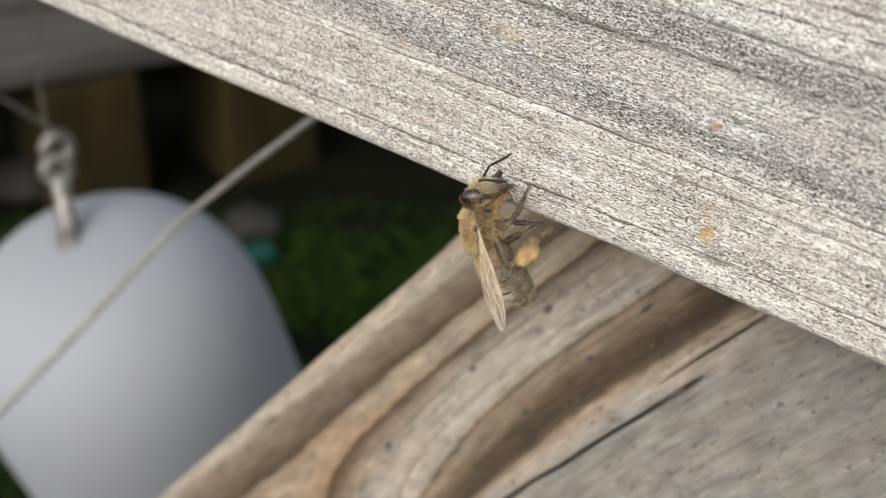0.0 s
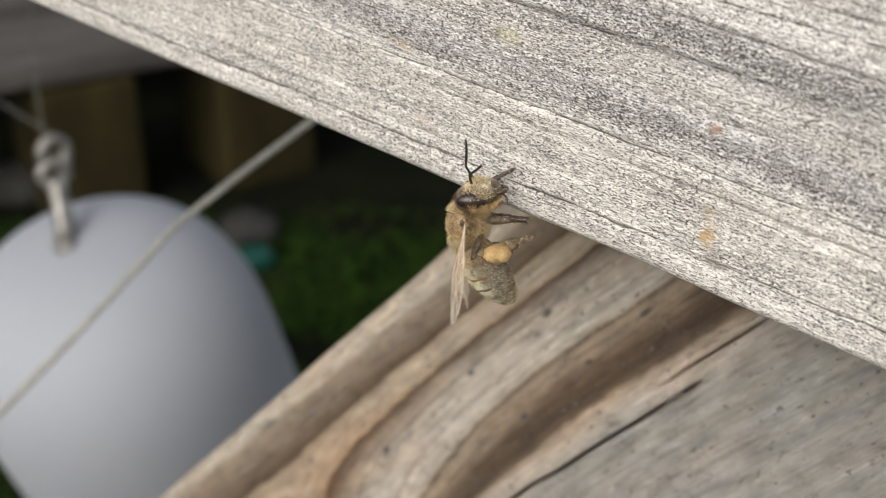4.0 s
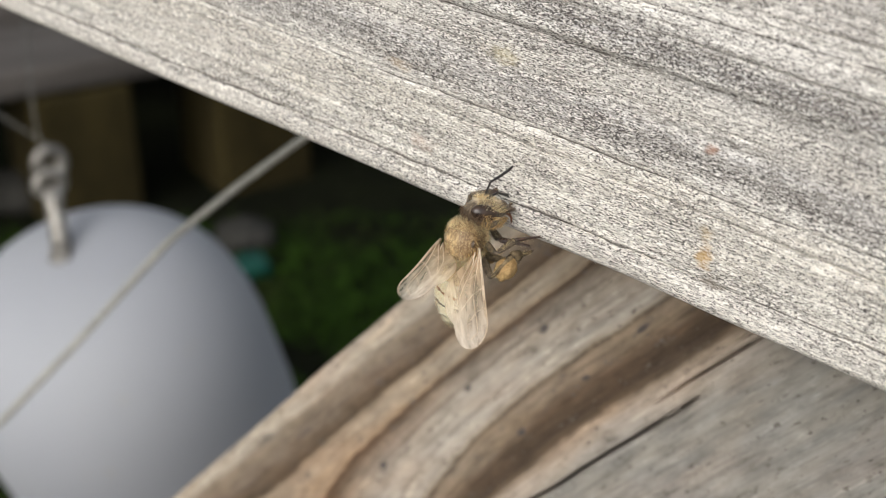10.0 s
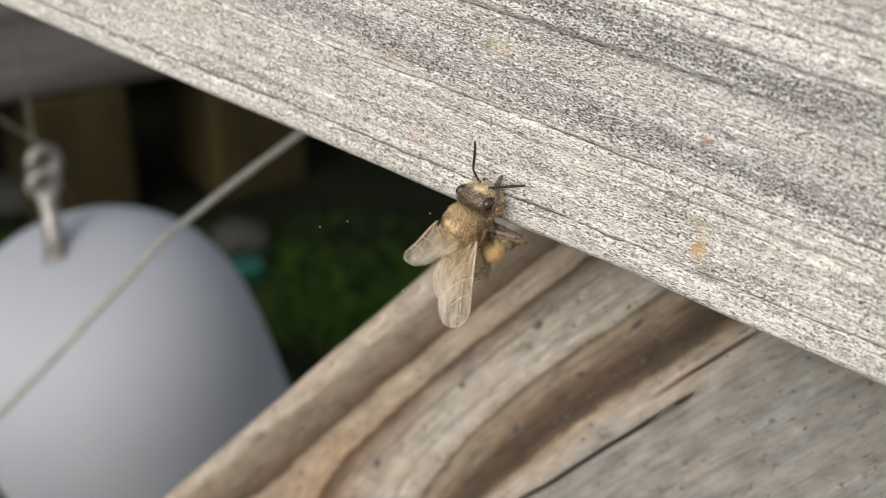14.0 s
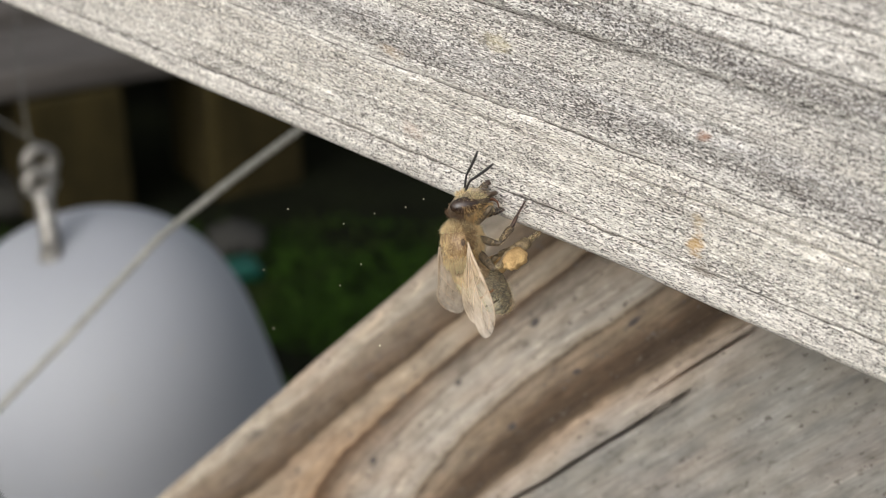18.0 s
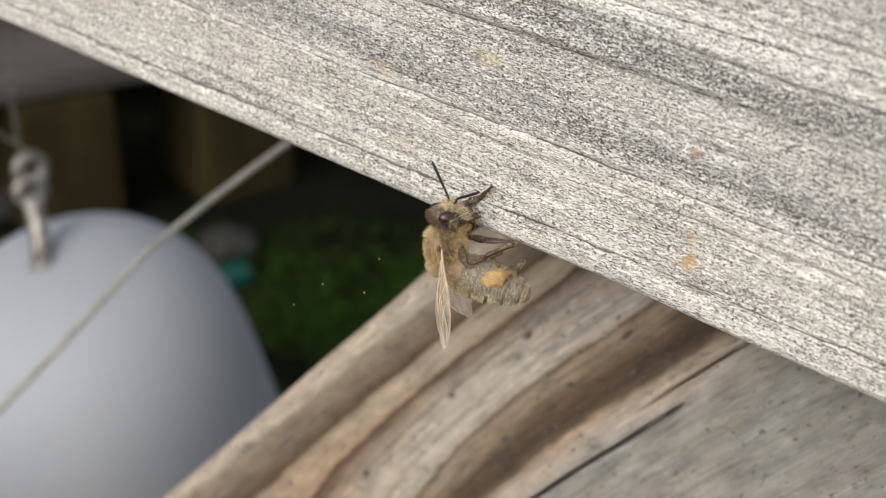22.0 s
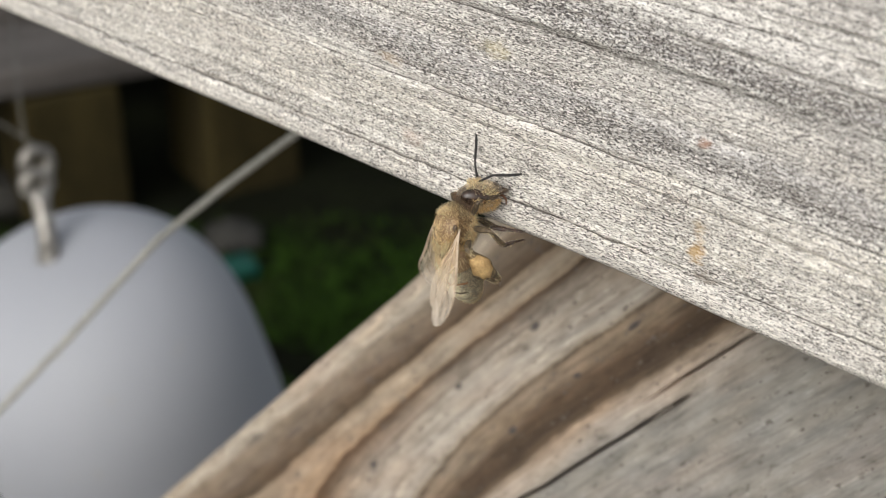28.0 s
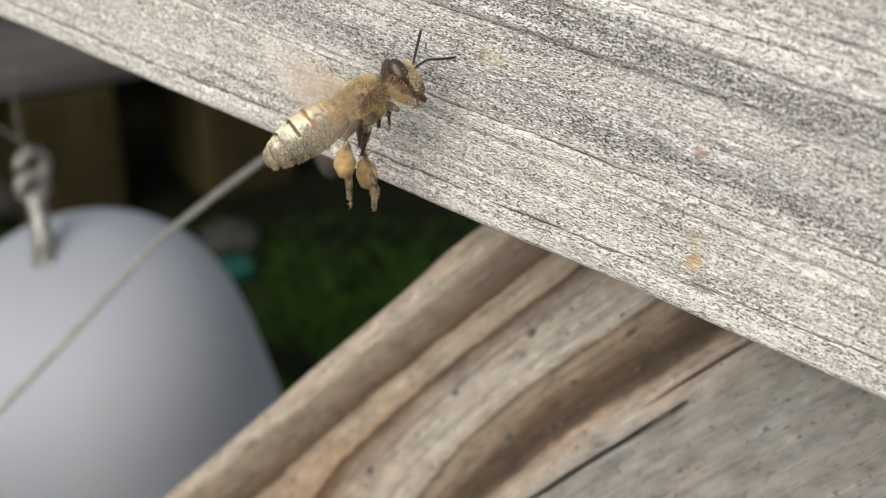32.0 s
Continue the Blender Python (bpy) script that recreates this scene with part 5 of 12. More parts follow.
        (23.75, 1.49, 3.40, -0.52, -5.6, -22.9, -65.3),
        (24, 1.31, 3.55, -0.91, -20.2, 37.1, -61.8),
        (24.5, 2.07, 3.29, 0.06, 9.7, 38.5, -10.7),
        (25.5, 1.38, 3.42, -1.04, 16.8, -10.0, -60.3),
        (26, 1.24, 3.46, -1.01, -5.7, -61.4, -61.0),
        (26.5, 1.10, 3.49, -0.98, -162.9, -63.4, 77.9),
        (26.75, 1.48, 3.52, -0.77, 5.2, -40.5, -70.7),
        (27, 1.86, 3.54, -0.57, 30.4, 31.4, -56.7),
        (27.25, 1.88, 3.53, -0.15, -3.6, 13.4, -35.2),
        (27.5, 1.89, 3.52, 0.26, -40.2, 10.3, -8.1),
        (28, 1.25, 3.73, -0.98, -50.8, -9.3, -44.1),
        (28.25, 1.31, 3.71, -0.19, -5.1, 17.5, -51.5),
        (28.5, 1.38, 3.70, 0.60, 50.2, 40.5, -33.5),
        (29, 0.98, 3.56, -0.74, 11.1, -9.3, -64.0),
        (29.5, 2.38, 2.95, -0.22, -4.8, -1.3, -71.5),
        (30, 0.78, 3.64, -0.40, -20.4, 1.4, -53.4),
        (30.15, 1.19, 3.56, -0.07, -29.3, -39.5, -55.3),
        (30.3, 1.60, 3.48, 0.27, -61.0, -79.4, -31.2),
        (30.5, 1.75, 3.37, -0.16, -81.9, -66.8, 0.7),
        (30.7, 2.19, 3.09, -0.00, -77.8, -55.9, -5.0),
        (30.8, 1.41, 3.46, 0.10, -10.3, -11.1, -47.6),
        (30.9, 0.62, 3.84, 0.20, 35.8, 42.7, -31.9),
        (30.97, 0.49, 3.94, -0.12, 21.0, 3.5, -44.4),
        (31, 0.49, 3.94, -0.12, 21.0, 3.5, -44.4),
        (31.03, 0.49, 3.94, -0.12, 21.0, 3.5, -44.4),
        (31.1, 0.56, 4.03, 0.14, 9.5, -5.0, -55.1),
        (31.2, 0.79, 3.95, -0.12, -30.9, 9.8, -1.9),
        (31.5, 0.59, 4.02, 0.16, -10.2, -5.1, -62.2),
        (31.7, 0.68, 3.98, -0.16, -11.0, 3.7, -44.0),
        (31.9, 0.50, 4.01, -0.12, -3.4, 12.4, -38.5),
        (31.97, 0.60, 4.23, -0.10, -17.7, 18.5, 0.7),
        (32, 0.60, 4.23, -0.10, -17.7, 18.5, 0.7),
    ),
    "antenna_L": (
        (0, 0.16, 3.56, -0.94, -66.8, -51.5, 8.9),
        (0.5, 0.25, 3.68, 0.04, 4.7, -10.8, -59.3),
        (1, 0.04, 3.53, -0.47, -37.4, -71.5, -15.8),
        (1.25, 0.48, 3.52, -0.57, -22.1, -33.6, -46.5),
        (1.5, 0.91, 3.52, -0.68, -28.5, 4.7, -62.7),
        (1.75, 0.18, 3.69, -0.69, 17.7, -19.8, -31.3),
        (2, -0.54, 3.85, -0.69, 64.7, -59.0, -25.9),
        (2.25, 0.61, 3.49, -0.90, 24.9, -20.5, 20.2),
        (2.5, 1.77, 3.13, -1.11, 18.3, 26.9, 38.3),
        (2.75, 1.00, 3.27, -0.94, 4.9, -50.4, 29.5),
        (3, 0.23, 3.41, -0.76, -175.3, -51.4, -162.6),
        (3.5, 1.03, 3.34, -1.02, 70.5, -59.7, -86.3),
        (4, 1.40, 3.29, -0.34, 22.3, -31.6, -35.0),
        (4.5, 1.77, 3.24, 0.34, 9.4, 9.0, -17.5),
        (5.5, 0.87, 3.38, 0.90, 42.1, -57.0, -52.2),
        (6, -0.02, 3.61, -0.80, 19.3, -75.2, -28.4),
        (6.5, 0.59, 3.54, -0.15, 78.8, -41.4, -102.2),
        (7, 0.42, 3.25, -1.15, 117.2, -50.3, -116.7),
        (7.5, -0.08, 3.65, -0.25, 105.4, -49.0, -95.9),
        (8, 0.34, 3.58, -1.05, 87.7, -63.4, -99.5),
        (8.5, 0.07, 3.36, 0.98, 76.1, -18.1, -100.5),
        (9, 0.25, 3.67, -0.96, 87.7, -36.7, -96.6),
        (9.25, 0.40, 3.67, -0.57, 42.9, -16.8, -45.2),
        (9.5, 0.54, 3.66, -0.18, 24.7, 23.6, -16.4),
        (9.75, 0.46, 3.61, -0.66, 9.1, -23.0, -29.1),
        (10, 0.38, 3.56, -1.14, -6.3, -71.2, -29.3),
        (10.25, 1.05, 3.35, -0.54, 7.9, -25.9, -40.1),
        (10.5, 1.72, 3.15, 0.06, 13.4, 19.9, -39.6),
        (10.75, 0.64, 3.32, -0.23, 29.3, -8.8, -9.6),
        (11, -0.45, 3.49, -0.51, 29.4, -41.5, 18.8),
        (11.25, 0.71, 3.35, -0.24, 64.0, -63.5, -48.6),
        (11.5, 1.86, 3.21, 0.02, 111.5, -48.2, -128.0),
        (12, 0.27, 3.35, -1.39, 124.5, -88.8, -152.0),
        (12.5, 1.31, 3.32, -0.57, 118.9, -85.3, -82.4),
        (13, 0.31, 3.41, -1.15, 109.5, -67.5, -112.5),
        (13.5, -0.34, 3.84, 0.39, 60.6, -46.3, -66.1),
        (14, -0.41, 3.56, -0.70, 55.7, -64.3, -27.9),
        (14.25, 0.30, 3.46, -0.50, -3.4, -18.4, 15.2),
        (14.5, 1.01, 3.37, -0.30, -31.8, 35.6, 9.2),
        (15.5, 0.83, 3.53, 0.12, 8.0, 9.3, -29.0),
        (16.5, 0.85, 3.41, -0.69, -12.6, 16.8, -42.0),
        (16.75, 0.62, 3.41, -0.73, -11.6, -28.8, -33.1),
        (17, 0.40, 3.40, -0.77, -30.9, -73.3, -7.7),
        (17.25, 0.64, 3.54, -0.31, -5.0, -28.2, -40.3),
        (17.5, 0.87, 3.67, 0.15, -5.7, 18.9, -51.0),
        (17.75, 0.48, 3.79, -0.39, -0.6, -36.6, -38.7),
        (18, 0.10, 3.90, -0.94, -110.2, -83.6, 81.0),
        (18.25, 0.60, 3.71, -0.34, -35.6, -37.7, 13.9),
        (18.5, 1.09, 3.52, 0.25, -25.8, 12.4, 16.0),
        (18.75, 0.62, 3.50, -0.16, -34.2, -40.0, 25.9),
        (19, 0.16, 3.49, -0.58, -130.7, -75.7, 123.3),
        (19.25, 0.50, 3.43, -0.18, 2.3, -49.5, -23.5),
        (19.5, 0.84, 3.37, 0.21, -1.1, 1.6, -39.7),
        (19.75, 0.60, 3.35, -0.30, 11.2, -45.4, -31.1),
        (20, 0.37, 3.34, -0.82, 160.2, -85.8, -165.6),
        (20.5, -0.11, 3.69, 0.57, 49.8, -49.2, -50.3),
        (21, 0.51, 3.42, -0.89, 100.5, -79.3, -120.5),
        (21.5, 0.77, 3.45, -0.55, 147.0, -82.9, -114.6),
        (22, -0.14, 3.40, -0.89, 122.8, -62.7, -118.7),
        (22.25, 0.36, 3.33, -1.24, 29.3, -38.6, -35.7),
        (22.5, 0.86, 3.26, -1.59, 3.5, 13.9, -26.6),
        (23, 0.17, 3.68, -1.11, -37.5, -55.0, 20.5),
        (23.5, 1.29, 3.44, -0.86, 23.0, 1.7, -32.4),
        (24, 0.43, 3.65, -1.10, -4.6, -47.3, 10.4),
        (24.5, 1.30, 3.49, -0.20, 79.4, -55.3, -52.4),
        (25.5, 0.80, 3.50, -1.65, 92.6, -64.5, -101.6),
        (26.5, 0.60, 3.53, -1.65, 7.9, -12.4, -55.2),
        (27, 0.93, 4.02, -0.71, 0.7, -37.9, 16.8),
        (27.25, 1.14, 3.91, -0.51, 87.6, -41.9, -74.2),
        (27.5, 1.35, 3.80, -0.31, 118.0, 15.4, -110.8),
        (27.75, 0.90, 3.94, -0.76, 118.5, -28.7, -115.2),
        (28, 0.44, 4.08, -1.20, 130.3, -72.4, -129.3),
        (28.5, 0.58, 3.91, 0.71, 56.7, -40.7, -38.0),
        (29, 0.18, 3.89, -0.94, 130.2, -81.3, -129.0),
        (29.5, 1.65, 3.29, -0.48, 79.3, -59.7, -113.1),
        (30, -0.02, 3.93, -0.60, -63.9, -63.1, 50.5),
        (30.15, 0.46, 3.80, -0.41, 3.6, -46.8, -43.5),
        (30.3, 0.95, 3.67, -0.22, 6.6, -7.1, -81.1),
        (30.4, 0.98, 3.63, -0.36, -5.8, 7.2, -15.1),
        (30.5, 1.01, 3.60, -0.50, 2.8, 24.3, 53.3),
        (30.6, 1.23, 3.50, -0.34, 18.4, 32.3, 17.8),
        (30.7, 1.44, 3.40, -0.19, 26.6, 46.9, -20.0),
        (30.8, 0.62, 3.69, -0.01, 49.6, -1.4, -26.6),
        (30.9, -0.20, 3.98, 0.16, 87.8, -40.8, -58.1),
        (30.97, -0.18, 3.97, -0.65, -171.0, -63.0, -147.6),
        (31, -0.18, 3.97, -0.65, -171.0, -63.0, -147.6),
        (31.03, -0.18, 3.97, -0.65, -171.0, -63.0, -147.6),
        (31.1, -0.05, 4.03, -0.45, -171.7, -63.0, -148.4),
        (31.2, 0.15, 3.97, -0.66, 166.8, -50.9, -123.6),
        (31.35, 0.04, 4.00, -0.51, 113.1, -37.5, -106.3),
        (31.5, -0.07, 4.04, -0.36, 72.4, -19.3, -107.8),
        (31.7, -0.02, 3.99, -0.63, 67.4, -41.1, -107.4),
        (31.9, -0.21, 4.02, -0.57, 142.9, -48.0, -105.1),
        (31.97, -0.23, 4.25, -0.18, 140.0, -43.0, -103.8),
        (32, -0.23, 4.25, -0.18, 140.0, -43.0, -103.8),
    ),
    "abdomen": (
        (0, -0.00, -1.60, -0.30, 30.8, 6.9, -19.5),
        (0.5, 0.00, -1.60, -0.30, 66.2, -3.3, 5.0),
        (1, 0.00, -1.60, -0.30, 25.7, 8.8, -26.2),
        (1.5, -0.00, -1.60, -0.30, 40.3, 6.4, -17.3),
        (2, -0.00, -1.60, -0.30, 70.0, -4.5, 6.4),
        (2.5, -0.00, -1.60, -0.30, 65.6, 8.2, -12.7),
        (3, 0.00, -1.60, -0.30, 31.2, 12.4, -30.4),
        (3.5, -0.00, -1.60, -0.30, 29.6, 5.0, -18.7),
        (4.5, -0.00, -1.60, -0.30, 49.0, 7.5, -16.5),
        (5.5, 0.00, -1.60, -0.30, 60.0, 0.3, -0.5),
        (6, 0.00, -1.60, -0.30, 50.6, 23.0, -36.4),
        (6.5, -0.50, -1.60, -0.30, -3.5, 0.4, 11.6),
        (7, -0.50, -1.60, -0.30, -5.0, 0.0, 5.9),
        (7.5, -0.50, -1.60, -0.30, -1.8, 0.2, 14.7),
        (8, -0.50, -1.60, -0.30, 24.3, 4.0, 7.9),
        (8.5, -0.50, -1.60, -0.30, -2.4, 0.1, 7.2),
        (9, -0.50, -1.60, -0.30, -6.0, 0.1, 7.9),
        (9.5, -0.50, -1.60, -0.30, -7.7, 0.5, 7.3),
        (10, -0.00, -1.60, -0.30, 24.2, 3.2, -16.3),
        (10.5, -0.00, -1.60, -0.30, 50.3, 4.1, -8.8),
        (11, 0.00, -1.60, -0.30, 55.0, 0.6, -1.2),
        (11.5, -0.00, -1.60, -0.30, 40.4, 3.4, -9.3),
        (12, 0.00, -1.60, -0.30, 59.5, 6.6, -11.0),
        (12.5, -0.00, -1.60, -0.30, 68.8, 6.5, -9.5),
        (13, 0.00, -1.60, -0.30, 49.2, 4.3, -2.9),
        (13.5, -0.00, -1.60, -0.30, 62.7, 4.5, -7.3),
        (14, 0.00, -1.60, -0.30, 61.0, -0.2, 0.3),
        (14.5, 0.00, -1.60, -0.30, 60.4, 10.5, -18.0),
        (15.5, -0.00, -1.60, -0.30, 48.0, 7.6, -16.9),
        (16.5, 0.00, -1.60, -0.30, 65.0, 14.1, -22.0),
        (17, 0.00, -1.60, -0.30, 42.2, 14.2, -27.0),
        (17.5, -0.00, -1.60, -0.30, 78.3, -9.6, 11.8),
        (18, 0.00, -1.60, -0.30, 46.3, 11.7, -13.1),
        (18.5, 0.00, -1.60, -0.30, 48.1, 7.7, -17.2),
        (19, 0.00, -1.60, -0.30, 52.0, 7.4, -11.4),
        (19.5, 0.00, -1.60, -0.30, 66.3, 9.6, -14.7),
        (20, 0.00, -1.60, -0.30, 49.5, 3.9, -11.3),
        (20.5, 0.00, -1.60, -0.30, 68.6, 1.9, -2.8),
        (21, 0.00, -1.60, -0.30, 73.8, 0.5, -17.0),
        (21.5, -0.00, -1.60, -0.30, 75.9, -16.6, 21.2),
        (22, 0.00, -1.60, -0.30, 70.1, -23.3, -9.4),
        (22.5, -0.00, -1.60, -0.30, 44.3, 10.0, -24.2),
        (23, 0.00, -1.60, -0.30, 59.3, -0.8, 1.5),
        (23.5, -0.00, -1.60, -0.30, 60.6, 9.0, -15.4),
        (24, 0.00, -1.60, -0.30, 50.7, -2.4, -1.1),
        (24.5, 0.00, -1.60, -0.30, 60.3, 5.3, -9.0),
        (25.5, 0.00, -1.60, -0.30, 36.9, 8.9, -26.2),
        (26.5, 0.00, -1.60, -0.30, 38.5, 7.6, -21.6),
        (27, 0.00, -1.60, -0.30, 37.1, 3.4, -8.8),
        (27.5, 0.00, -1.60, -0.30, 60.9, 5.1, -8.7),
        (28, 0.00, -1.60, -0.30, 42.3, 15.3, -25.1),
        (28.5, 0.00, -1.60, -0.30, 50.5, 6.0, -12.7),
        (29, 0.00, -1.60, -0.30, 40.1, 14.8, -33.2),
        (29.5, 0.00, -1.60, -0.30, 44.9, 7.9, -19.1),
        (30, 0.00, -1.60, -0.30, 42.9, 8.7, -17.6),
        (30.3, 0.00, -1.60, -0.30, 55.9, 0.7, -1.4),
        (30.5, 0.00, -1.60, -0.30, 88.7, -14.3, 14.6),
        (30.7, -0.00, -1.60, -0.30, 71.6, 4.8, -6.6),
        (30.9, -0.00, -1.60, -0.30, 51.5, 3.7, -7.7),
        (30.97, 0.00, -1.60, -0.30, 40.2, 7.4, -14.5),
        (31, 0.00, -1.60, -0.30, 40.2, 7.4, -14.5),
        (31.03, 0.00, -1.60, -0.30, 40.2, 7.4, -14.5),
        (31.1, 0.00, -1.60, -0.30, 34.5, 5.7, -18.2),
        (31.2, 0.00, -1.60, -0.30, 17.8, 4.3, -26.7),
        (31.5, 0.00, -1.60, -0.30, 2.3, -0.1, 4.7),
        (31.7, 0.00, -1.60, -0.30, -0.7, 0.0, 2.4),
        (31.9, 0.00, -1.60, -0.30, 4.5, -0.2, 6.0),
        (31.97, 0.00, -1.60, -0.30, -1.9, -0.0, 6.0),
        (32, 0.00, -1.60, -0.30, -1.9, -0.0, 6.0),
    ),
    "forewing_R": (
        (0, 1.50, -0.55, 0.30, 1.0, 11.1, 45.1),
        (0.5, 1.50, -0.55, 0.30, -19.6, 31.2, 42.8),
        (1, 1.50, -0.55, 0.30, -5.2, 11.5, 56.8),
        (1.5, 1.50, -0.55, 0.30, -0.7, 11.7, 43.1),
        (1.75, 1.50, -0.55, 0.30, -36.9, 36.8, 12.4),
        (2, 1.50, -0.55, 0.30, -88.2, 34.9, -34.0),
        (2.25, 1.50, -0.55, 0.30, -26.8, 40.9, 30.4),
        (2.5, 1.50, -0.55, 0.30, 9.1, 5.4, 70.0),
        (3, 1.50, -0.55, 0.30, -4.7, 10.1, 56.4),
        (3.5, 1.50, -0.55, 0.30, -5.7, 11.8, 44.7),
        (4.5, 1.50, -0.55, 0.30, -21.1, 12.3, 46.4),
        (5.5, 1.50, -0.55, 0.30, -62.1, 32.9, -29.2),
        (6, 1.50, -0.55, 0.30, -1.6, 10.5, 48.2),
        (6.5, 1.50, -0.55, 0.30, -30.1, 37.1, 3.1),
        (7, 1.50, -0.55, 0.30, -19.7, 34.3, 16.3),
        (7.5, 1.50, -0.55, 0.30, -45.6, 37.4, 6.6),
        (8, 1.50, -0.55, 0.30, -15.8, 34.8, 23.8),
        (8.5, 1.50, -0.55, 0.30, -61.2, 34.8, -21.2),
        (9, 1.50, -0.55, 0.30, -50.0, 40.5, -9.6),
        (9.5, 1.50, -0.55, 0.30, -36.4, 37.3, 0.9),
        (10, 1.50, -0.55, 0.30, -25.3, 38.8, 22.8),
        (10.5, 1.50, -0.55, 0.30, -5.6, 10.7, 51.1),
        (10.75, 1.50, -0.55, 0.30, -32.3, 37.0, 16.7),
        (11, 1.50, -0.55, 0.30, -77.8, 39.0, -35.5),
        (11.5, 1.50, -0.55, 0.30, -25.0, 15.4, 24.1),
        (12, 1.50, -0.55, 0.30, -5.9, 14.0, 54.8),
        (12.5, 1.50, -0.55, 0.30, -4.5, 10.1, 53.7),
        (13, 1.50, -0.55, 0.30, -3.1, 12.8, 51.1),
        (13.5, 1.50, -0.55, 0.30, -49.4, 37.4, 1.5),
        (14, 1.50, -0.55, 0.30, -52.3, 42.5, 5.4),
        (14.5, 1.50, -0.55, 0.30, 3.9, 8.8, 55.8),
        (15.5, 1.50, -0.55, 0.30, -20.7, 12.1, 47.9),
        (16.5, 1.50, -0.55, 0.30, 4.5, 10.5, 46.4),
        (17, 1.50, -0.55, 0.30, 24.6, 19.3, 5.8),
        (17.5, 1.50, -0.55, 0.30, 9.8, 9.6, 48.0),
        (18, 1.50, -0.55, 0.30, -11.9, 11.8, 44.8),
        (18.5, 1.50, -0.55, 0.30, -20.3, 12.0, 47.6),
        (19, 1.50, -0.55, 0.30, -3.6, 10.9, 51.2),
        (19.5, 1.50, -0.55, 0.30, -27.2, 34.0, 34.3),
        (20, 1.50, -0.55, 0.30, -15.3, 16.0, 60.3),
        (20.5, 1.50, -0.55, 0.30, -55.5, 37.6, 2.0),
        (21, 1.50, -0.55, 0.30, -25.7, 12.6, 64.7),
        (21.5, 1.50, -0.55, 0.30, -6.8, 10.8, 51.2),
        (22, 1.50, -0.55, 0.30, -5.5, 12.5, 51.7),
        (22.5, 1.50, -0.55, 0.30, -5.6, 11.3, 48.0),
        (23, 1.50, -0.55, 0.30, -83.9, 33.5, -26.9),
        (23.5, 1.50, -0.55, 0.30, -20.7, 10.7, 55.7),
        (23.75, 1.50, -0.55, 0.30, -43.6, 34.3, 11.8),
        (24, 1.50, -0.55, 0.30, -81.5, 32.8, -44.5),
        (24.5, 1.50, -0.55, 0.30, -77.6, 34.5, -23.2),
        (25.5, 1.50, -0.55, 0.30, -8.2, 12.0, 45.0),
        (26.5, 1.50, -0.55, 0.30, -11.2, 13.0, 40.1),
        (27, 1.50, -0.55, 0.30, -44.0, 31.8, -15.8),
        (27.5, 1.50, -0.55, 0.30, -9.6, 11.1, 49.9),
        (28, 1.50, -0.55, 0.30, -16.4, 13.3, 39.0),
        (28.5, 1.50, -0.55, 0.30, -47.6, 37.4, 2.5),
        (29, 1.50, -0.55, 0.30, -11.0, 12.8, 48.1),
        (29.5, 1.50, -0.55, 0.30, 1.6, 11.4, 43.5),
        (30, 1.50, -0.55, 0.30, -3.4, 11.3, 48.7),
        (30.3, 1.50, -0.55, 0.30, 5.0, 9.0, 55.1),
        (30.5, 1.50, -0.55, 0.30, 3.3, 6.1, 69.5),
        (30.7, 1.50, -0.55, 0.30, 6.5, 9.9, 48.8),
        (30.8, 1.50, -0.55, 0.30, -19.4, 0.2, 66.9),
        (30.833, 1.50, -0.55, 0.30, -69.1, -17.1, 75.4),
        (30.867, 1.50, -0.55, 0.30, -19.4, 0.2, 66.9),
        (30.9, 1.50, -0.55, 0.30, 38.8, 19.3, 77.9),
        (30.933, 1.50, -0.55, 0.30, -19.4, 0.2, 66.9),
        (30.967, 1.50, -0.55, 0.30, -69.1, -17.1, 75.4),
        (31, 1.50, -0.55, 0.30, -19.4, 0.2, 66.9),
        (31.033, 1.50, -0.55, 0.30, 38.8, 19.3, 77.9),
        (31.067, 1.50, -0.55, 0.30, -19.4, 0.2, 66.9),
        (31.1, 1.50, -0.55, 0.30, -69.1, -17.1, 75.4),
        (31.133, 1.50, -0.55, 0.30, -19.4, 0.2, 66.9),
        (31.167, 1.50, -0.55, 0.30, 38.8, 19.3, 77.9),
        (31.2, 1.50, -0.55, 0.30, -19.4, 0.2, 66.9),
        (31.233, 1.50, -0.55, 0.30, -69.1, -17.1, 75.4),
        (31.267, 1.50, -0.55, 0.30, -19.4, 0.2, 66.9),
        (31.3, 1.50, -0.55, 0.30, 38.8, 19.3, 77.9),
        (31.333, 1.50, -0.55, 0.30, -19.4, 0.2, 66.9),
        (31.367, 1.50, -0.55, 0.30, -69.1, -17.1, 75.4),
        (31.4, 1.50, -0.55, 0.30, -19.4, 0.2, 66.9),
        (31.433, 1.50, -0.55, 0.30, 38.8, 19.3, 77.9),
        (31.467, 1.50, -0.55, 0.30, -19.4, 0.2, 66.9),
        (31.5, 1.50, -0.55, 0.30, -69.1, -17.1, 75.4),
        (31.533, 1.50, -0.55, 0.30, -19.4, 0.2, 66.9),
        (31.567, 1.50, -0.55, 0.30, 38.8, 19.3, 77.9),
        (31.6, 1.50, -0.55, 0.30, -19.4, 0.2, 66.9),
        (31.633, 1.50, -0.55, 0.30, -69.1, -17.1, 75.4),
        (31.667, 1.50, -0.55, 0.30, -19.4, 0.2, 66.9),
        (31.7, 1.50, -0.55, 0.30, 38.8, 19.3, 77.9),
        (31.733, 1.50, -0.55, 0.30, -19.4, 0.2, 66.9),
        (31.767, 1.50, -0.55, 0.30, -69.1, -17.1, 75.4),
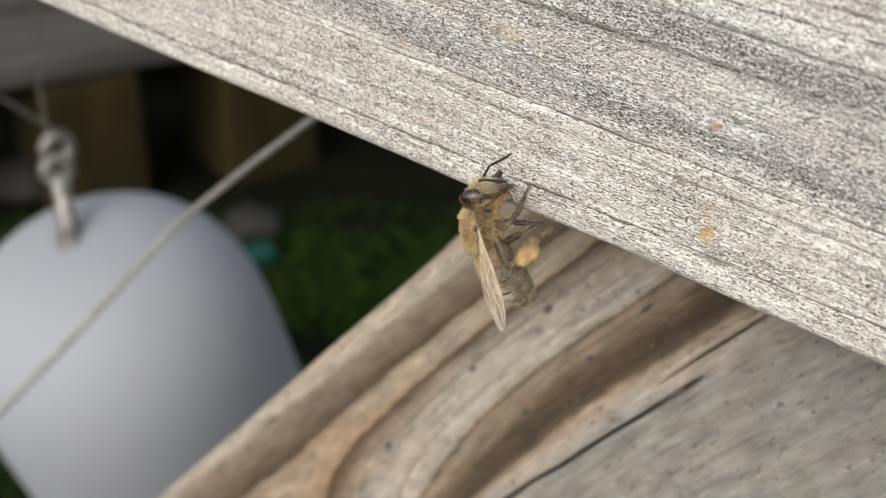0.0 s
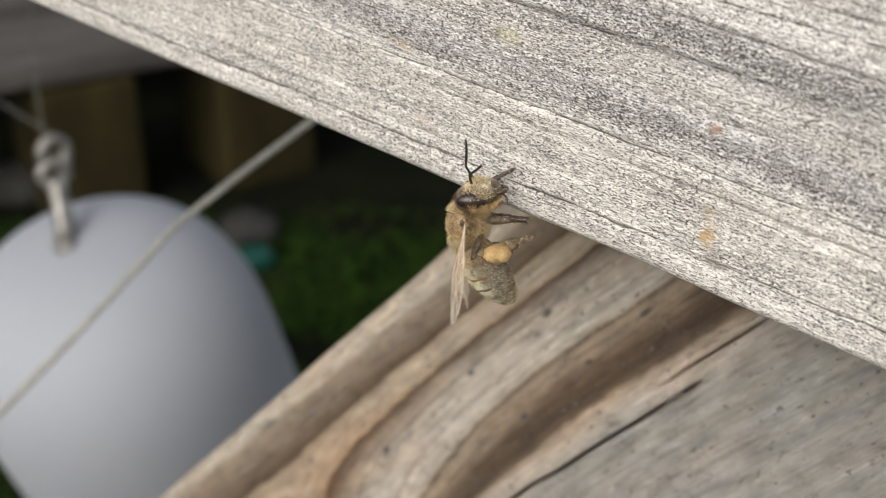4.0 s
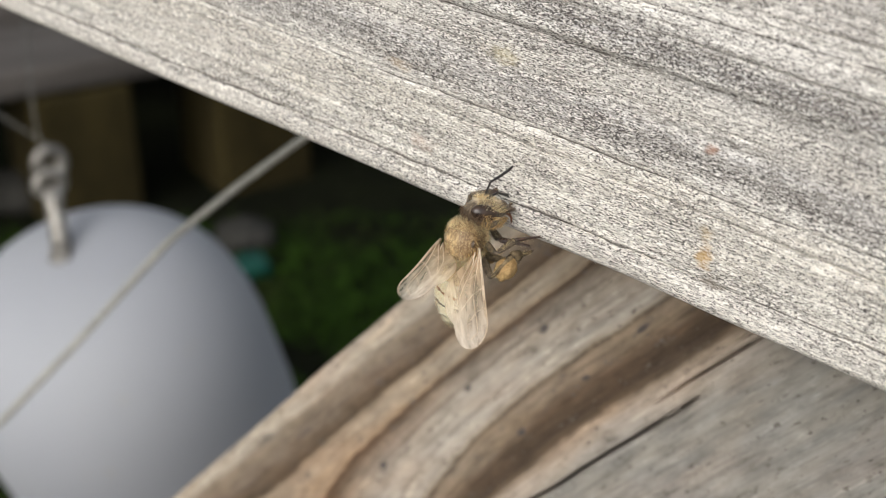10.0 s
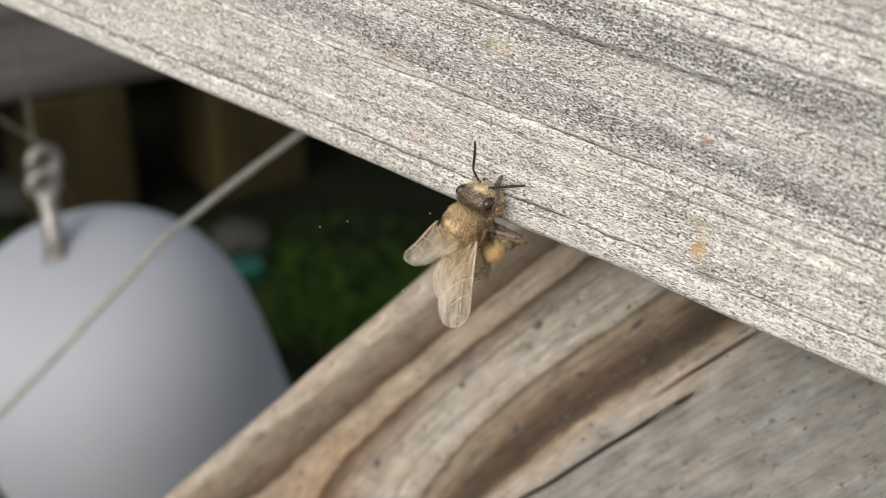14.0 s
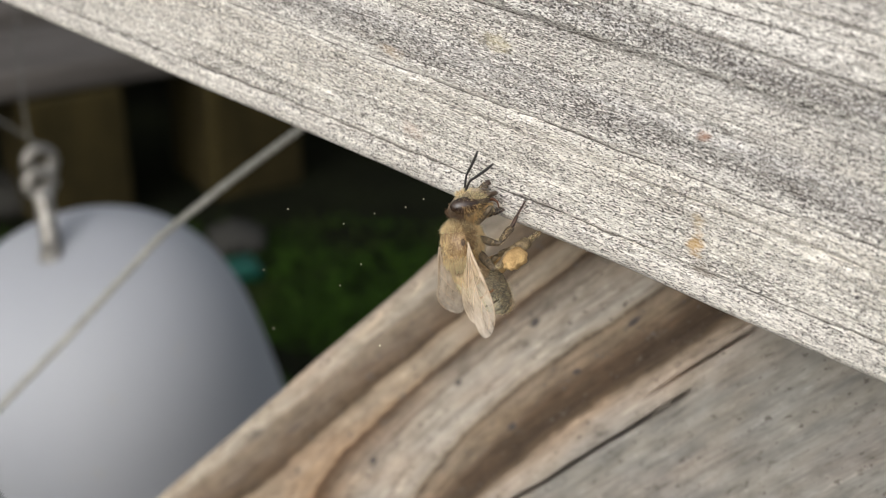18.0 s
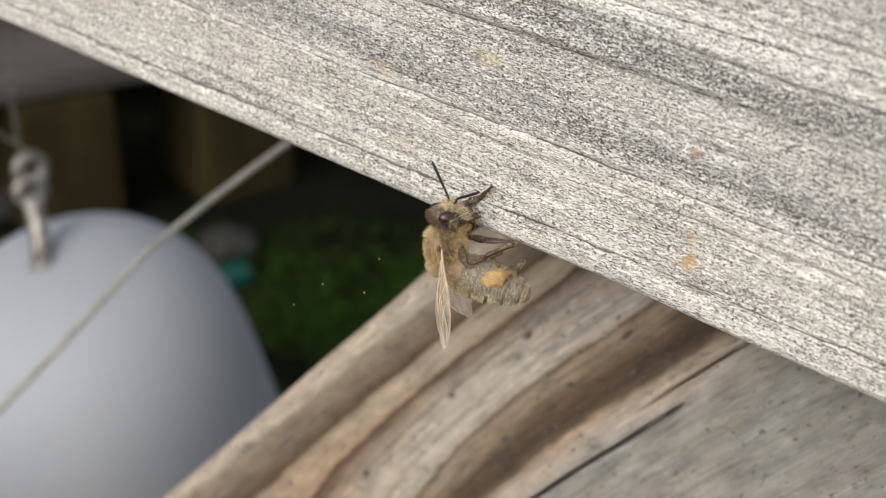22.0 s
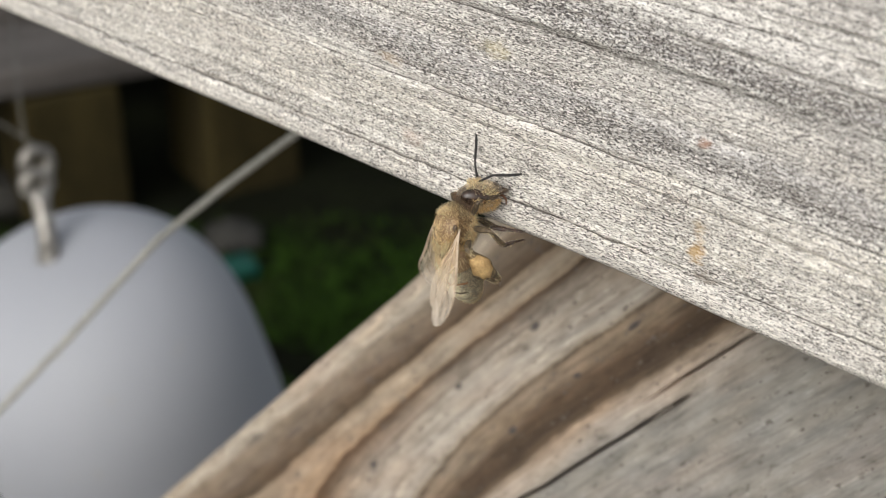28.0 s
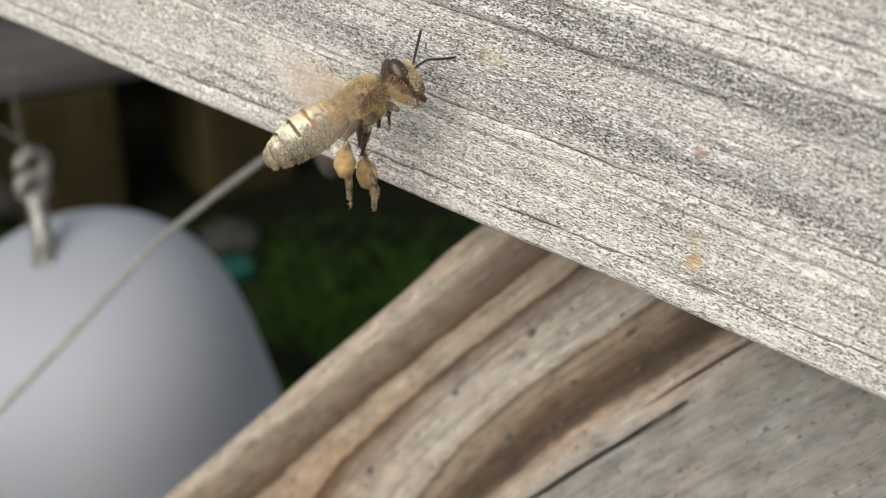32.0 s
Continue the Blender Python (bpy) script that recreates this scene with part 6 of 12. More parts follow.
        (31.8, 1.50, -0.55, 0.30, -19.4, 0.2, 66.9),
        (31.833, 1.50, -0.55, 0.30, 38.8, 19.3, 77.9),
        (31.867, 1.50, -0.55, 0.30, -19.4, 0.2, 66.9),
        (31.9, 1.50, -0.55, 0.30, -69.1, -17.1, 75.4),
        (31.933, 1.50, -0.55, 0.30, -19.4, 0.2, 66.9),
        (31.967, 1.50, -0.55, 0.30, 38.8, 19.3, 77.9),
        (32, 1.50, -0.55, 0.30, -19.4, 0.2, 66.9),
    ),
    "forewing_L": (
        (0, -1.50, -0.55, 0.30, 19.2, -13.0, -23.0),
        (0.5, -1.50, -0.55, 0.30, 35.8, 28.8, -20.8),
        (1, -1.50, -0.55, 0.30, 4.6, 41.7, -45.3),
        (1.5, -1.50, -0.55, 0.30, 13.2, -11.5, -27.0),
        (1.75, -1.50, -0.55, 0.30, -35.4, -14.4, 0.0),
        (2, -1.50, -0.55, 0.30, -79.9, 2.9, 20.2),
        (2.25, -1.50, -0.55, 0.30, -23.3, -22.3, -13.4),
        (2.5, -1.50, -0.55, 0.30, 37.3, -5.9, -52.7),
        (3, -1.50, -0.55, 0.30, 23.1, 37.4, -34.5),
        (3.5, -1.50, -0.55, 0.30, 3.2, -12.6, -30.6),
        (4.5, -1.50, -0.55, 0.30, 26.9, 26.4, -41.7),
        (5, -1.50, -0.55, 0.30, -18.7, 10.5, -44.0),
        (5.5, -1.50, -0.55, 0.30, -62.9, -2.3, -34.3),
        (6, -1.50, -0.55, 0.30, 10.1, -12.6, -26.6),
        (6.5, -1.50, -0.55, 0.30, -43.2, 9.4, -19.6),
        (7, -1.50, -0.55, 0.30, -40.0, 6.3, -24.3),
        (7.5, -1.50, -0.55, 0.30, -47.3, 9.0, -25.8),
        (8, -1.50, -0.55, 0.30, -49.5, 8.7, -8.1),
        (8.5, -1.50, -0.55, 0.30, -37.1, 5.5, -23.0),
        (9, -1.50, -0.55, 0.30, -44.3, 4.4, -20.0),
        (9.5, -1.50, -0.55, 0.30, -55.5, 10.2, -21.7),
        (10, -1.50, -0.55, 0.30, -60.8, 14.9, 4.1),
        (10.25, -1.50, -0.55, 0.30, -19.3, -3.9, -7.2),
        (10.5, -1.50, -0.55, 0.30, 25.9, -9.8, -28.4),
        (10.75, -1.50, -0.55, 0.30, -29.4, -10.3, -17.7),
        (11, -1.50, -0.55, 0.30, -83.5, -1.9, -11.2),
        (11.25, -1.50, -0.55, 0.30, -31.0, 3.3, -34.9),
        (11.5, -1.50, -0.55, 0.30, 18.9, 25.0, -46.1),
        (12, -1.50, -0.55, 0.30, 4.7, -13.2, -20.4),
        (12.5, -1.50, -0.55, 0.30, 11.1, -10.9, -38.4),
        (13, -1.50, -0.55, 0.30, 7.9, -13.4, -18.0),
        (13.5, -1.50, -0.55, 0.30, -73.2, 5.7, -1.4),
        (14, -1.50, -0.55, 0.30, -70.7, 12.8, 19.1),
        (14.25, -1.50, -0.55, 0.30, -25.5, -10.6, -3.1),
        (14.5, -1.50, -0.55, 0.30, 26.0, -9.3, -35.7),
        (15.5, -1.50, -0.55, 0.30, 25.5, 26.2, -42.0),
        (16.5, -1.50, -0.55, 0.30, 32.4, 46.5, -17.5),
        (17, -1.50, -0.55, 0.30, 29.8, 45.5, -21.0),
        (17.5, -1.50, -0.55, 0.30, 28.0, -9.2, -28.8),
        (18, -1.50, -0.55, 0.30, 31.3, 44.5, -28.2),
        (18.5, -1.50, -0.55, 0.30, 25.3, 26.0, -42.6),
        (19, -1.50, -0.55, 0.30, 21.5, 37.5, -44.9),
        (19.25, -1.50, -0.55, 0.30, -17.3, 15.9, -5.9),
        (19.5, -1.50, -0.55, 0.30, -59.7, 23.3, 36.6),
        (19.75, -1.50, -0.55, 0.30, -23.8, 7.6, -7.3),
        (20, -1.50, -0.55, 0.30, 12.8, 21.3, -51.6),
        (20.25, -1.50, -0.55, 0.30, -28.5, 6.0, -35.3),
        (20.5, -1.50, -0.55, 0.30, -71.5, 5.3, -13.2),
        (21, -1.50, -0.55, 0.30, -38.8, 16.9, 68.8),
        (21.25, -1.50, -0.55, 0.30, -17.6, -10.5, 20.8),
        (21.5, -1.50, -0.55, 0.30, 17.6, -10.4, -35.1),
        (22, -1.50, -0.55, 0.30, 30.4, 44.7, -19.4),
        (22.5, -1.50, -0.55, 0.30, 23.6, 32.3, -46.6),
        (22.75, -1.50, -0.55, 0.30, -20.1, 0.1, -15.4),
        (23, -1.50, -0.55, 0.30, -72.4, 1.8, 28.2),
        (23.25, -1.50, -0.55, 0.30, -22.7, 6.2, -3.0),
        (23.5, -1.50, -0.55, 0.30, 22.9, 32.3, -21.7),
        (23.75, -1.50, -0.55, 0.30, -22.5, 12.2, -8.6),
        (24, -1.50, -0.55, 0.30, -69.0, 7.0, 14.5),
        (24.5, -1.50, -0.55, 0.30, -71.0, 11.4, 20.3),
        (25, -1.50, -0.55, 0.30, -24.8, 7.5, -19.0),
        (25.5, -1.50, -0.55, 0.30, 16.6, 32.4, -51.3),
        (26.5, -1.50, -0.55, 0.30, 28.1, 33.0, -32.2),
        (26.75, -1.50, -0.55, 0.30, -5.9, -13.2, -12.5),
        (27, -1.50, -0.55, 0.30, -64.5, -31.8, 38.2),
        (27.25, -1.50, -0.55, 0.30, -1.2, -12.8, -9.3),
        (27.5, -1.50, -0.55, 0.30, 40.6, 33.1, -21.7),
        (28, -1.50, -0.55, 0.30, 27.0, 38.7, -41.7),
        (28.25, -1.50, -0.55, 0.30, -20.2, 18.2, -30.9),
        (28.5, -1.50, -0.55, 0.30, -67.0, 11.2, -8.7),
        (28.75, -1.50, -0.55, 0.30, -23.4, 13.7, -36.6),
        (29, -1.50, -0.55, 0.30, 18.1, 34.2, -56.6),
        (29.5, -1.50, -0.55, 0.30, 20.2, 42.4, -24.8),
        (30, -1.50, -0.55, 0.30, 24.4, 49.0, -18.7),
        (30.3, -1.50, -0.55, 0.30, 40.6, 36.2, -20.8),
        (30.5, -1.50, -0.55, 0.30, 28.6, 49.8, -13.4),
        (30.7, -1.50, -0.55, 0.30, 16.3, -10.9, -31.2),
        (30.8, -1.50, -0.55, 0.30, -19.4, -0.2, -66.9),
        (30.833, -1.50, -0.55, 0.30, -69.1, 17.1, -75.4),
        (30.867, -1.50, -0.55, 0.30, -19.4, -0.2, -66.9),
        (30.9, -1.50, -0.55, 0.30, 38.8, -19.3, -77.9),
        (30.933, -1.50, -0.55, 0.30, -19.4, -0.2, -66.9),
        (30.967, -1.50, -0.55, 0.30, -69.1, 17.1, -75.4),
        (31, -1.50, -0.55, 0.30, -19.4, -0.2, -66.9),
        (31.033, -1.50, -0.55, 0.30, 38.8, -19.3, -77.9),
        (31.067, -1.50, -0.55, 0.30, -19.4, -0.2, -66.9),
        (31.1, -1.50, -0.55, 0.30, -69.1, 17.1, -75.4),
        (31.133, -1.50, -0.55, 0.30, -19.4, -0.2, -66.9),
        (31.167, -1.50, -0.55, 0.30, 38.8, -19.3, -77.9),
        (31.2, -1.50, -0.55, 0.30, -19.4, -0.2, -66.9),
        (31.233, -1.50, -0.55, 0.30, -69.1, 17.1, -75.4),
        (31.267, -1.50, -0.55, 0.30, -19.4, -0.2, -66.9),
        (31.3, -1.50, -0.55, 0.30, 38.8, -19.3, -77.9),
        (31.333, -1.50, -0.55, 0.30, -19.4, -0.2, -66.9),
        (31.367, -1.50, -0.55, 0.30, -69.1, 17.1, -75.4),
        (31.4, -1.50, -0.55, 0.30, -19.4, -0.2, -66.9),
        (31.433, -1.50, -0.55, 0.30, 38.8, -19.3, -77.9),
        (31.467, -1.50, -0.55, 0.30, -19.4, -0.2, -66.9),
        (31.5, -1.50, -0.55, 0.30, -69.1, 17.1, -75.4),
        (31.533, -1.50, -0.55, 0.30, -19.4, -0.2, -66.9),
        (31.567, -1.50, -0.55, 0.30, 38.8, -19.3, -77.9),
        (31.6, -1.50, -0.55, 0.30, -19.4, -0.2, -66.9),
        (31.633, -1.50, -0.55, 0.30, -69.1, 17.1, -75.4),
        (31.667, -1.50, -0.55, 0.30, -19.4, -0.2, -66.9),
        (31.7, -1.50, -0.55, 0.30, 38.8, -19.3, -77.9),
        (31.733, -1.50, -0.55, 0.30, -19.4, -0.2, -66.9),
        (31.767, -1.50, -0.55, 0.30, -69.1, 17.1, -75.4),
        (31.8, -1.50, -0.55, 0.30, -19.4, -0.2, -66.9),
        (31.833, -1.50, -0.55, 0.30, 38.8, -19.3, -77.9),
        (31.867, -1.50, -0.55, 0.30, -19.4, -0.2, -66.9),
        (31.9, -1.50, -0.55, 0.30, -69.1, 17.1, -75.4),
        (31.933, -1.50, -0.55, 0.30, -19.4, -0.2, -66.9),
        (31.967, -1.50, -0.55, 0.30, 38.8, -19.3, -77.9),
        (32, -1.50, -0.55, 0.30, -19.4, -0.2, -66.9),
    ),
    "front_femur_R": (
        (0, 0.80, 1.20, -1.25, 61.5, 51.2, -30.6),
        (0.5, 0.80, 1.20, -1.25, 82.9, 36.3, -24.2),
        (0.75, 0.80, 1.20, -1.25, 32.0, 43.6, -30.2),
        (1, 0.80, 1.20, -1.25, -23.4, 44.3, -42.1),
        (1.5, 0.80, 1.20, -1.25, 41.7, 43.9, -40.5),
        (2, 0.80, 1.20, -1.25, 17.5, 32.6, -15.2),
        (2.5, 0.80, 1.20, -1.25, 26.2, 43.4, -48.8),
        (3, 0.80, 1.20, -1.25, -22.0, 44.6, -93.8),
        (3.5, 0.80, 1.20, -1.25, 19.6, 45.4, -47.7),
        (4.5, 0.80, 1.20, -1.25, 74.0, 31.7, -31.5),
        (5.5, 0.80, 1.20, -1.25, 93.0, 25.9, -30.9),
        (6, 0.80, 1.20, -1.25, 12.7, 45.1, -48.9),
        (6.5, 0.80, 1.20, -1.25, 81.7, 37.6, -39.7),
        (7, 0.80, 1.20, -1.25, 57.9, 60.0, -51.9),
        (7.5, 0.80, 1.20, -1.25, 73.5, 43.3, -40.2),
        (8, 0.80, 1.20, -1.25, 50.3, 43.6, -40.7),
        (8.25, 0.80, 1.20, -1.25, 22.5, 42.1, -37.5),
        (8.5, 0.80, 1.20, -1.25, -5.0, 41.7, -33.8),
        (8.75, 0.80, 1.20, -1.25, 25.8, 41.1, -29.4),
        (9, 0.80, 1.20, -1.25, 55.8, 38.8, -26.2),
        (9.5, 0.80, 1.20, -1.25, 78.9, 41.0, -27.4),
        (10, 0.80, 1.20, -1.25, 44.6, 49.8, -33.9),
        (10.5, 0.80, 1.20, -1.25, 81.4, 34.2, -23.4),
        (11, 0.80, 1.20, -1.25, 64.9, 20.0, -18.5),
        (11.5, 0.80, 1.20, -1.25, 63.0, 37.4, -28.4),
        (12, 0.80, 1.20, -1.25, 19.7, 49.5, -47.3),
        (12.5, 0.80, 1.20, -1.25, 25.8, 49.3, -46.3),
        (13, 0.80, 1.20, -1.25, 22.2, 48.1, -42.2),
        (13.5, 0.80, 1.20, -1.25, 89.0, 32.7, -28.5),
        (14, 0.80, 1.20, -1.25, 39.0, 19.8, -21.6),
        (14.5, 0.80, 1.20, -1.25, 51.6, 38.1, -41.7),
        (15.5, 0.80, 1.20, -1.25, 69.9, 31.1, -36.6),
        (16.5, 0.80, 1.20, -1.25, 36.6, 40.6, -45.3),
        (17, 0.80, 1.20, -1.25, 35.5, 40.6, -45.6),
        (17.5, 0.80, 1.20, -1.25, 64.8, 37.9, -43.1),
        (18, 0.80, 1.20, -1.25, -13.6, 45.8, -65.4),
        (18.5, 0.80, 1.20, -1.25, 71.4, 32.0, -33.8),
        (19, 0.80, 1.20, -1.25, -17.1, 37.0, -45.2),
        (19.5, 0.80, 1.20, -1.25, 59.3, 34.6, -37.8),
        (19.75, 0.80, 1.20, -1.25, 14.8, 36.3, -40.6),
        (20, 0.80, 1.20, -1.25, -30.1, 35.9, -44.1),
        (20.25, 0.80, 1.20, -1.25, 26.9, 35.8, -45.6),
        (20.5, 0.80, 1.20, -1.25, 84.2, 36.9, -46.5),
        (21, 0.80, 1.20, -1.25, 5.7, 47.1, -60.4),
        (21.5, 0.80, 1.20, -1.25, 38.6, 42.1, -43.3),
        (22, 0.80, 1.20, -1.25, 39.1, 42.1, -43.4),
        (22.5, 0.80, 1.20, -1.25, 30.7, 44.0, -46.6),
        (22.75, 0.80, 1.20, -1.25, 31.1, 39.8, -37.3),
        (23, 0.80, 1.20, -1.25, 30.7, 35.7, -28.5),
        (23.25, 0.80, 1.20, -1.25, 48.3, 36.6, -29.7),
        (23.5, 0.80, 1.20, -1.25, 66.1, 37.7, -30.5),
        (23.75, 0.80, 1.20, -1.25, 50.6, 50.6, -41.6),
        (24, 0.80, 1.20, -1.25, 25.5, 59.9, -62.7),
        (24.5, 0.80, 1.20, -1.25, 83.2, 29.6, -32.9),
        (25, 0.80, 1.20, -1.25, 44.0, 33.9, -35.5),
        (25.5, 0.80, 1.20, -1.25, 3.0, 35.7, -40.9),
        (26.5, 0.80, 1.20, -1.25, 39.0, 37.5, -46.5),
        (26.75, 0.80, 1.20, -1.25, 36.3, 39.9, -50.7),
        (27, 0.80, 1.20, -1.25, 33.3, 42.1, -55.1),
        (27.25, 0.80, 1.20, -1.25, 47.6, 37.8, -48.7),
        (27.5, 0.80, 1.20, -1.25, 60.4, 32.5, -44.0),
        (28, 0.80, 1.20, -1.25, 27.3, 35.7, -47.7),
        (28.5, 0.80, 1.20, -1.25, 69.3, 41.2, -54.1),
        (29, 0.80, 1.20, -1.25, 9.1, 55.5, -80.1),
        (29.5, 0.80, 1.20, -1.25, 33.2, 46.6, -44.2),
        (29.75, 0.80, 1.20, -1.25, 34.9, 61.2, -79.7),
        (30, 0.80, 1.20, -1.25, 9.1, 71.9, -140.6),
        (30.15, 0.80, 1.20, -1.25, 48.1, 54.4, -77.2),
        (30.3, 0.80, 1.20, -1.25, 48.4, 30.3, -49.1),
        (30.5, 0.80, 1.20, -1.25, 41.1, 34.7, -54.5),
        (30.7, 0.80, 1.20, -1.25, 40.1, 32.4, -51.4),
        (30.8, 0.80, 1.20, -1.25, 12.3, 31.0, -48.2),
        (30.9, 0.80, 1.20, -1.25, -15.4, 31.0, -44.6),
        (30.935, 0.80, 1.20, -1.25, 9.3, 31.2, -39.8),
        (30.97, 0.80, 1.20, -1.25, 33.8, 29.7, -35.3),
        (31, 0.80, 1.20, -1.25, 33.8, 29.7, -35.3),
        (31.03, 0.80, 1.20, -1.25, 33.8, 29.7, -35.3),
        (31.1, 0.80, 1.20, -1.25, 46.0, 38.1, -47.2),
        (31.2, 0.80, 1.20, -1.25, 12.2, 38.0, -46.9),
        (31.5, 0.80, 1.20, -1.25, 2.1, 39.2, -56.6),
        (31.7, 0.80, 1.20, -1.25, 1.4, 39.2, -65.7),
        (31.9, 0.80, 1.20, -1.25, 11.3, 38.4, -56.0),
        (31.97, 0.80, 1.20, -1.25, -9.9, 38.9, -84.9),
        (32, 0.80, 1.20, -1.25, -9.9, 38.9, -84.9),
    ),
    "front_tibia_R": (
        (0, 2.63, 1.34, -0.04, -82.1, -51.2, 149.4),
        (0.5, 2.09, 0.92, 0.51, -100.4, -27.2, 148.6),
        (0.75, 2.43, 2.41, -0.40, -71.3, -37.0, 147.7),
        (1, 1.70, 3.11, -1.87, -37.6, -45.0, 140.1),
        (1.5, 2.64, 1.79, -0.20, -62.3, -41.0, 144.2),
        (2, 1.70, 3.13, -0.69, -75.0, -64.0, 129.5),
        (2.5, 2.73, 2.00, -0.54, -55.5, -41.3, 146.6),
        (3, 2.87, 1.64, -1.84, -21.4, -54.0, 123.5),
        (3.5, 2.69, 2.21, -0.73, -49.3, -44.6, 143.6),
        (4.5, 2.07, 1.14, 0.55, -94.6, -21.7, 152.4),
        (5.5, 1.56, 0.61, 0.73, -126.2, -9.2, 147.6),
        (6, 2.64, 2.35, -0.91, -59.2, -45.2, 149.4),
        (6.5, 2.03, 0.60, 0.47, -127.6, -26.8, 147.8),
        (7, 2.72, 0.65, -0.32, -109.0, -10.3, 138.4),
        (7.5, 2.31, 0.74, 0.28, -123.5, -36.6, 152.6),
        (8, 2.60, 1.50, -0.02, -104.2, -12.1, 140.6),
        (8.25, 2.48, 2.47, -0.62, -48.3, 27.4, 150.1),
        (8.5, 1.91, 3.09, -1.39, 31.3, 33.8, -162.9),
        (8.75, 2.32, 2.61, -0.53, -48.9, 28.6, 159.1),
        (9, 2.37, 1.80, 0.17, -110.2, -3.6, 153.2),
        (9.5, 2.25, 0.93, 0.38, -124.7, -20.4, 161.9),
        (10, 2.65, 1.84, -0.25, -95.7, -34.6, 167.5),
        (10.5, 2.05, 1.02, 0.55, -100.0, -24.3, 166.1),
        (11, 1.74, 1.87, 0.62, -132.2, -26.5, 167.1),
        (11.5, 2.32, 1.51, 0.31, -87.4, -24.0, 166.3),
        (12, 2.71, 2.19, -0.77, -57.1, -51.1, 155.8),
        (12.5, 2.73, 2.04, -0.62, -57.5, -50.3, 156.3),
        (13, 2.63, 2.30, -0.70, -70.5, -47.9, 157.9),
        (13.5, 1.86, 0.66, 0.60, -123.5, -16.0, 153.3),
        (14, 1.86, 2.62, 0.05, -138.5, -44.0, -179.3),
        (14.5, 2.50, 1.51, 0.10, -91.1, -40.2, 178.2),
        (15.5, 2.11, 1.17, 0.52, -101.6, -19.9, 175.5),
        (16.5, 2.66, 1.84, -0.26, -82.0, -45.3, 176.2),
        (17, 2.66, 1.86, -0.28, -84.8, -44.4, 176.6),
        (17.5, 2.33, 1.05, 0.32, -104.4, -34.6, 175.8),
        (18, 2.59, 2.43, -1.61, -75.5, -52.8, 175.9),
        (18.5, 2.11, 1.17, 0.52, -102.0, -19.8, 176.5),
        (19, 2.02, 2.96, -1.77, -114.5, -30.8, -179.4),
        (19.5, 2.34, 1.43, 0.31, -98.0, -23.3, 178.4),
        (19.75, 2.44, 2.60, -0.80, -113.1, -20.2, 177.4),
        (20, 1.66, 3.02, -2.15, -127.9, -17.5, 175.7),
        (20.25, 2.61, 2.16, -0.44, -132.0, -12.9, 171.7),
        (20.5, 1.86, 0.40, 0.50, -136.4, -8.6, 167.5),
        (21, 2.78, 2.14, -1.10, -83.9, -43.3, -178.4),
        (21.5, 2.65, 1.82, -0.23, -86.4, -46.4, -179.0),
        (22, 2.65, 1.80, -0.22, -104.6, -53.5, -178.1),
        (22.5, 2.71, 1.93, -0.44, -85.2, -43.2, -179.2),
        (22.75, 2.52, 2.26, -0.38, -89.6, -16.6, -177.8),
        (23, 2.28, 2.55, -0.34, -93.3, 10.0, -178.5),
        (23.25, 2.37, 1.99, 0.07, -97.5, -7.2, -176.8),
        (23.5, 2.31, 1.35, 0.34, -102.6, -24.3, -173.7),
        (23.75, 2.71, 1.37, -0.17, -113.3, -6.2, -179.9),
        (24, 2.94, 1.38, -0.78, -125.9, 10.3, 170.7),
        (24.5, 1.85, 0.83, 0.65, -124.0, 6.1, 173.5),
        (25, 2.42, 2.00, 0.02, -88.7, -31.4, -175.4),
        (25.5, 2.29, 2.82, -1.16, -25.9, -65.5, 153.1),
        (26.5, 2.62, 1.76, -0.15, -93.3, -35.2, 179.9),
        (26.75, 2.70, 1.67, -0.25, -101.2, -57.3, -176.1),
        (27, 2.77, 1.58, -0.35, -130.0, -77.9, -150.8),
        (27.25, 2.57, 1.43, 0.03, -103.3, -53.1, 179.8),
        (27.5, 2.29, 1.27, 0.36, -99.5, -26.6, 172.8),
        (28, 2.64, 2.08, -0.43, -103.6, -41.8, 176.5),
        (28.5, 2.22, 0.56, 0.30, -136.5, -26.1, 165.7),
        (29, 2.99, 1.29, -1.05, -124.0, -48.1, -171.1),
        (29.5, 2.71, 1.91, -0.42, -87.5, -47.2, -171.3),
        (29.75, 2.77, 0.43, -0.64, -137.9, -54.7, -166.4),
        (30, 1.92, -0.69, -1.14, 164.0, -56.5, -152.5),
        (30.15, 2.53, 0.23, -0.30, -130.9, -50.5, 174.0),
        (30.3, 2.45, 1.53, 0.17, -87.2, -30.9, 165.2),
        (30.5, 2.63, 1.49, -0.06, -83.0, -50.6, 162.7),
        (30.7, 2.59, 1.66, -0.05, -76.0, -44.9, 164.1),
        (30.8, 2.56, 2.46, -0.85, -5.1, -58.5, 139.1),
        (30.9, 2.07, 2.92, -1.75, 69.3, -47.4, 110.1),
        (30.935, 2.33, 2.75, -0.94, -26.6, -51.8, 127.2),
        (30.97, 2.35, 2.34, -0.18, -113.6, -40.6, 133.0),
        (31, 2.35, 2.34, -0.18, -113.6, -40.6, 133.0),
        (31.03, 2.35, 2.34, -0.18, -113.6, -40.6, 133.0),
        (31.1, 2.58, 1.52, -0.01, -134.5, -39.2, 131.4),
        (31.2, 2.57, 2.46, -0.88, -112.2, -39.1, 131.4),
        (31.5, 2.66, 2.37, -1.19, -97.1, -24.8, 127.2),
        (31.7, 2.82, 2.08, -1.21, -40.5, -25.8, 126.9),
        (31.9, 2.74, 2.19, -0.91, -31.4, -27.7, 124.4),
        (31.97, 2.94, 1.63, -1.54, 4.8, -32.8, 99.4),
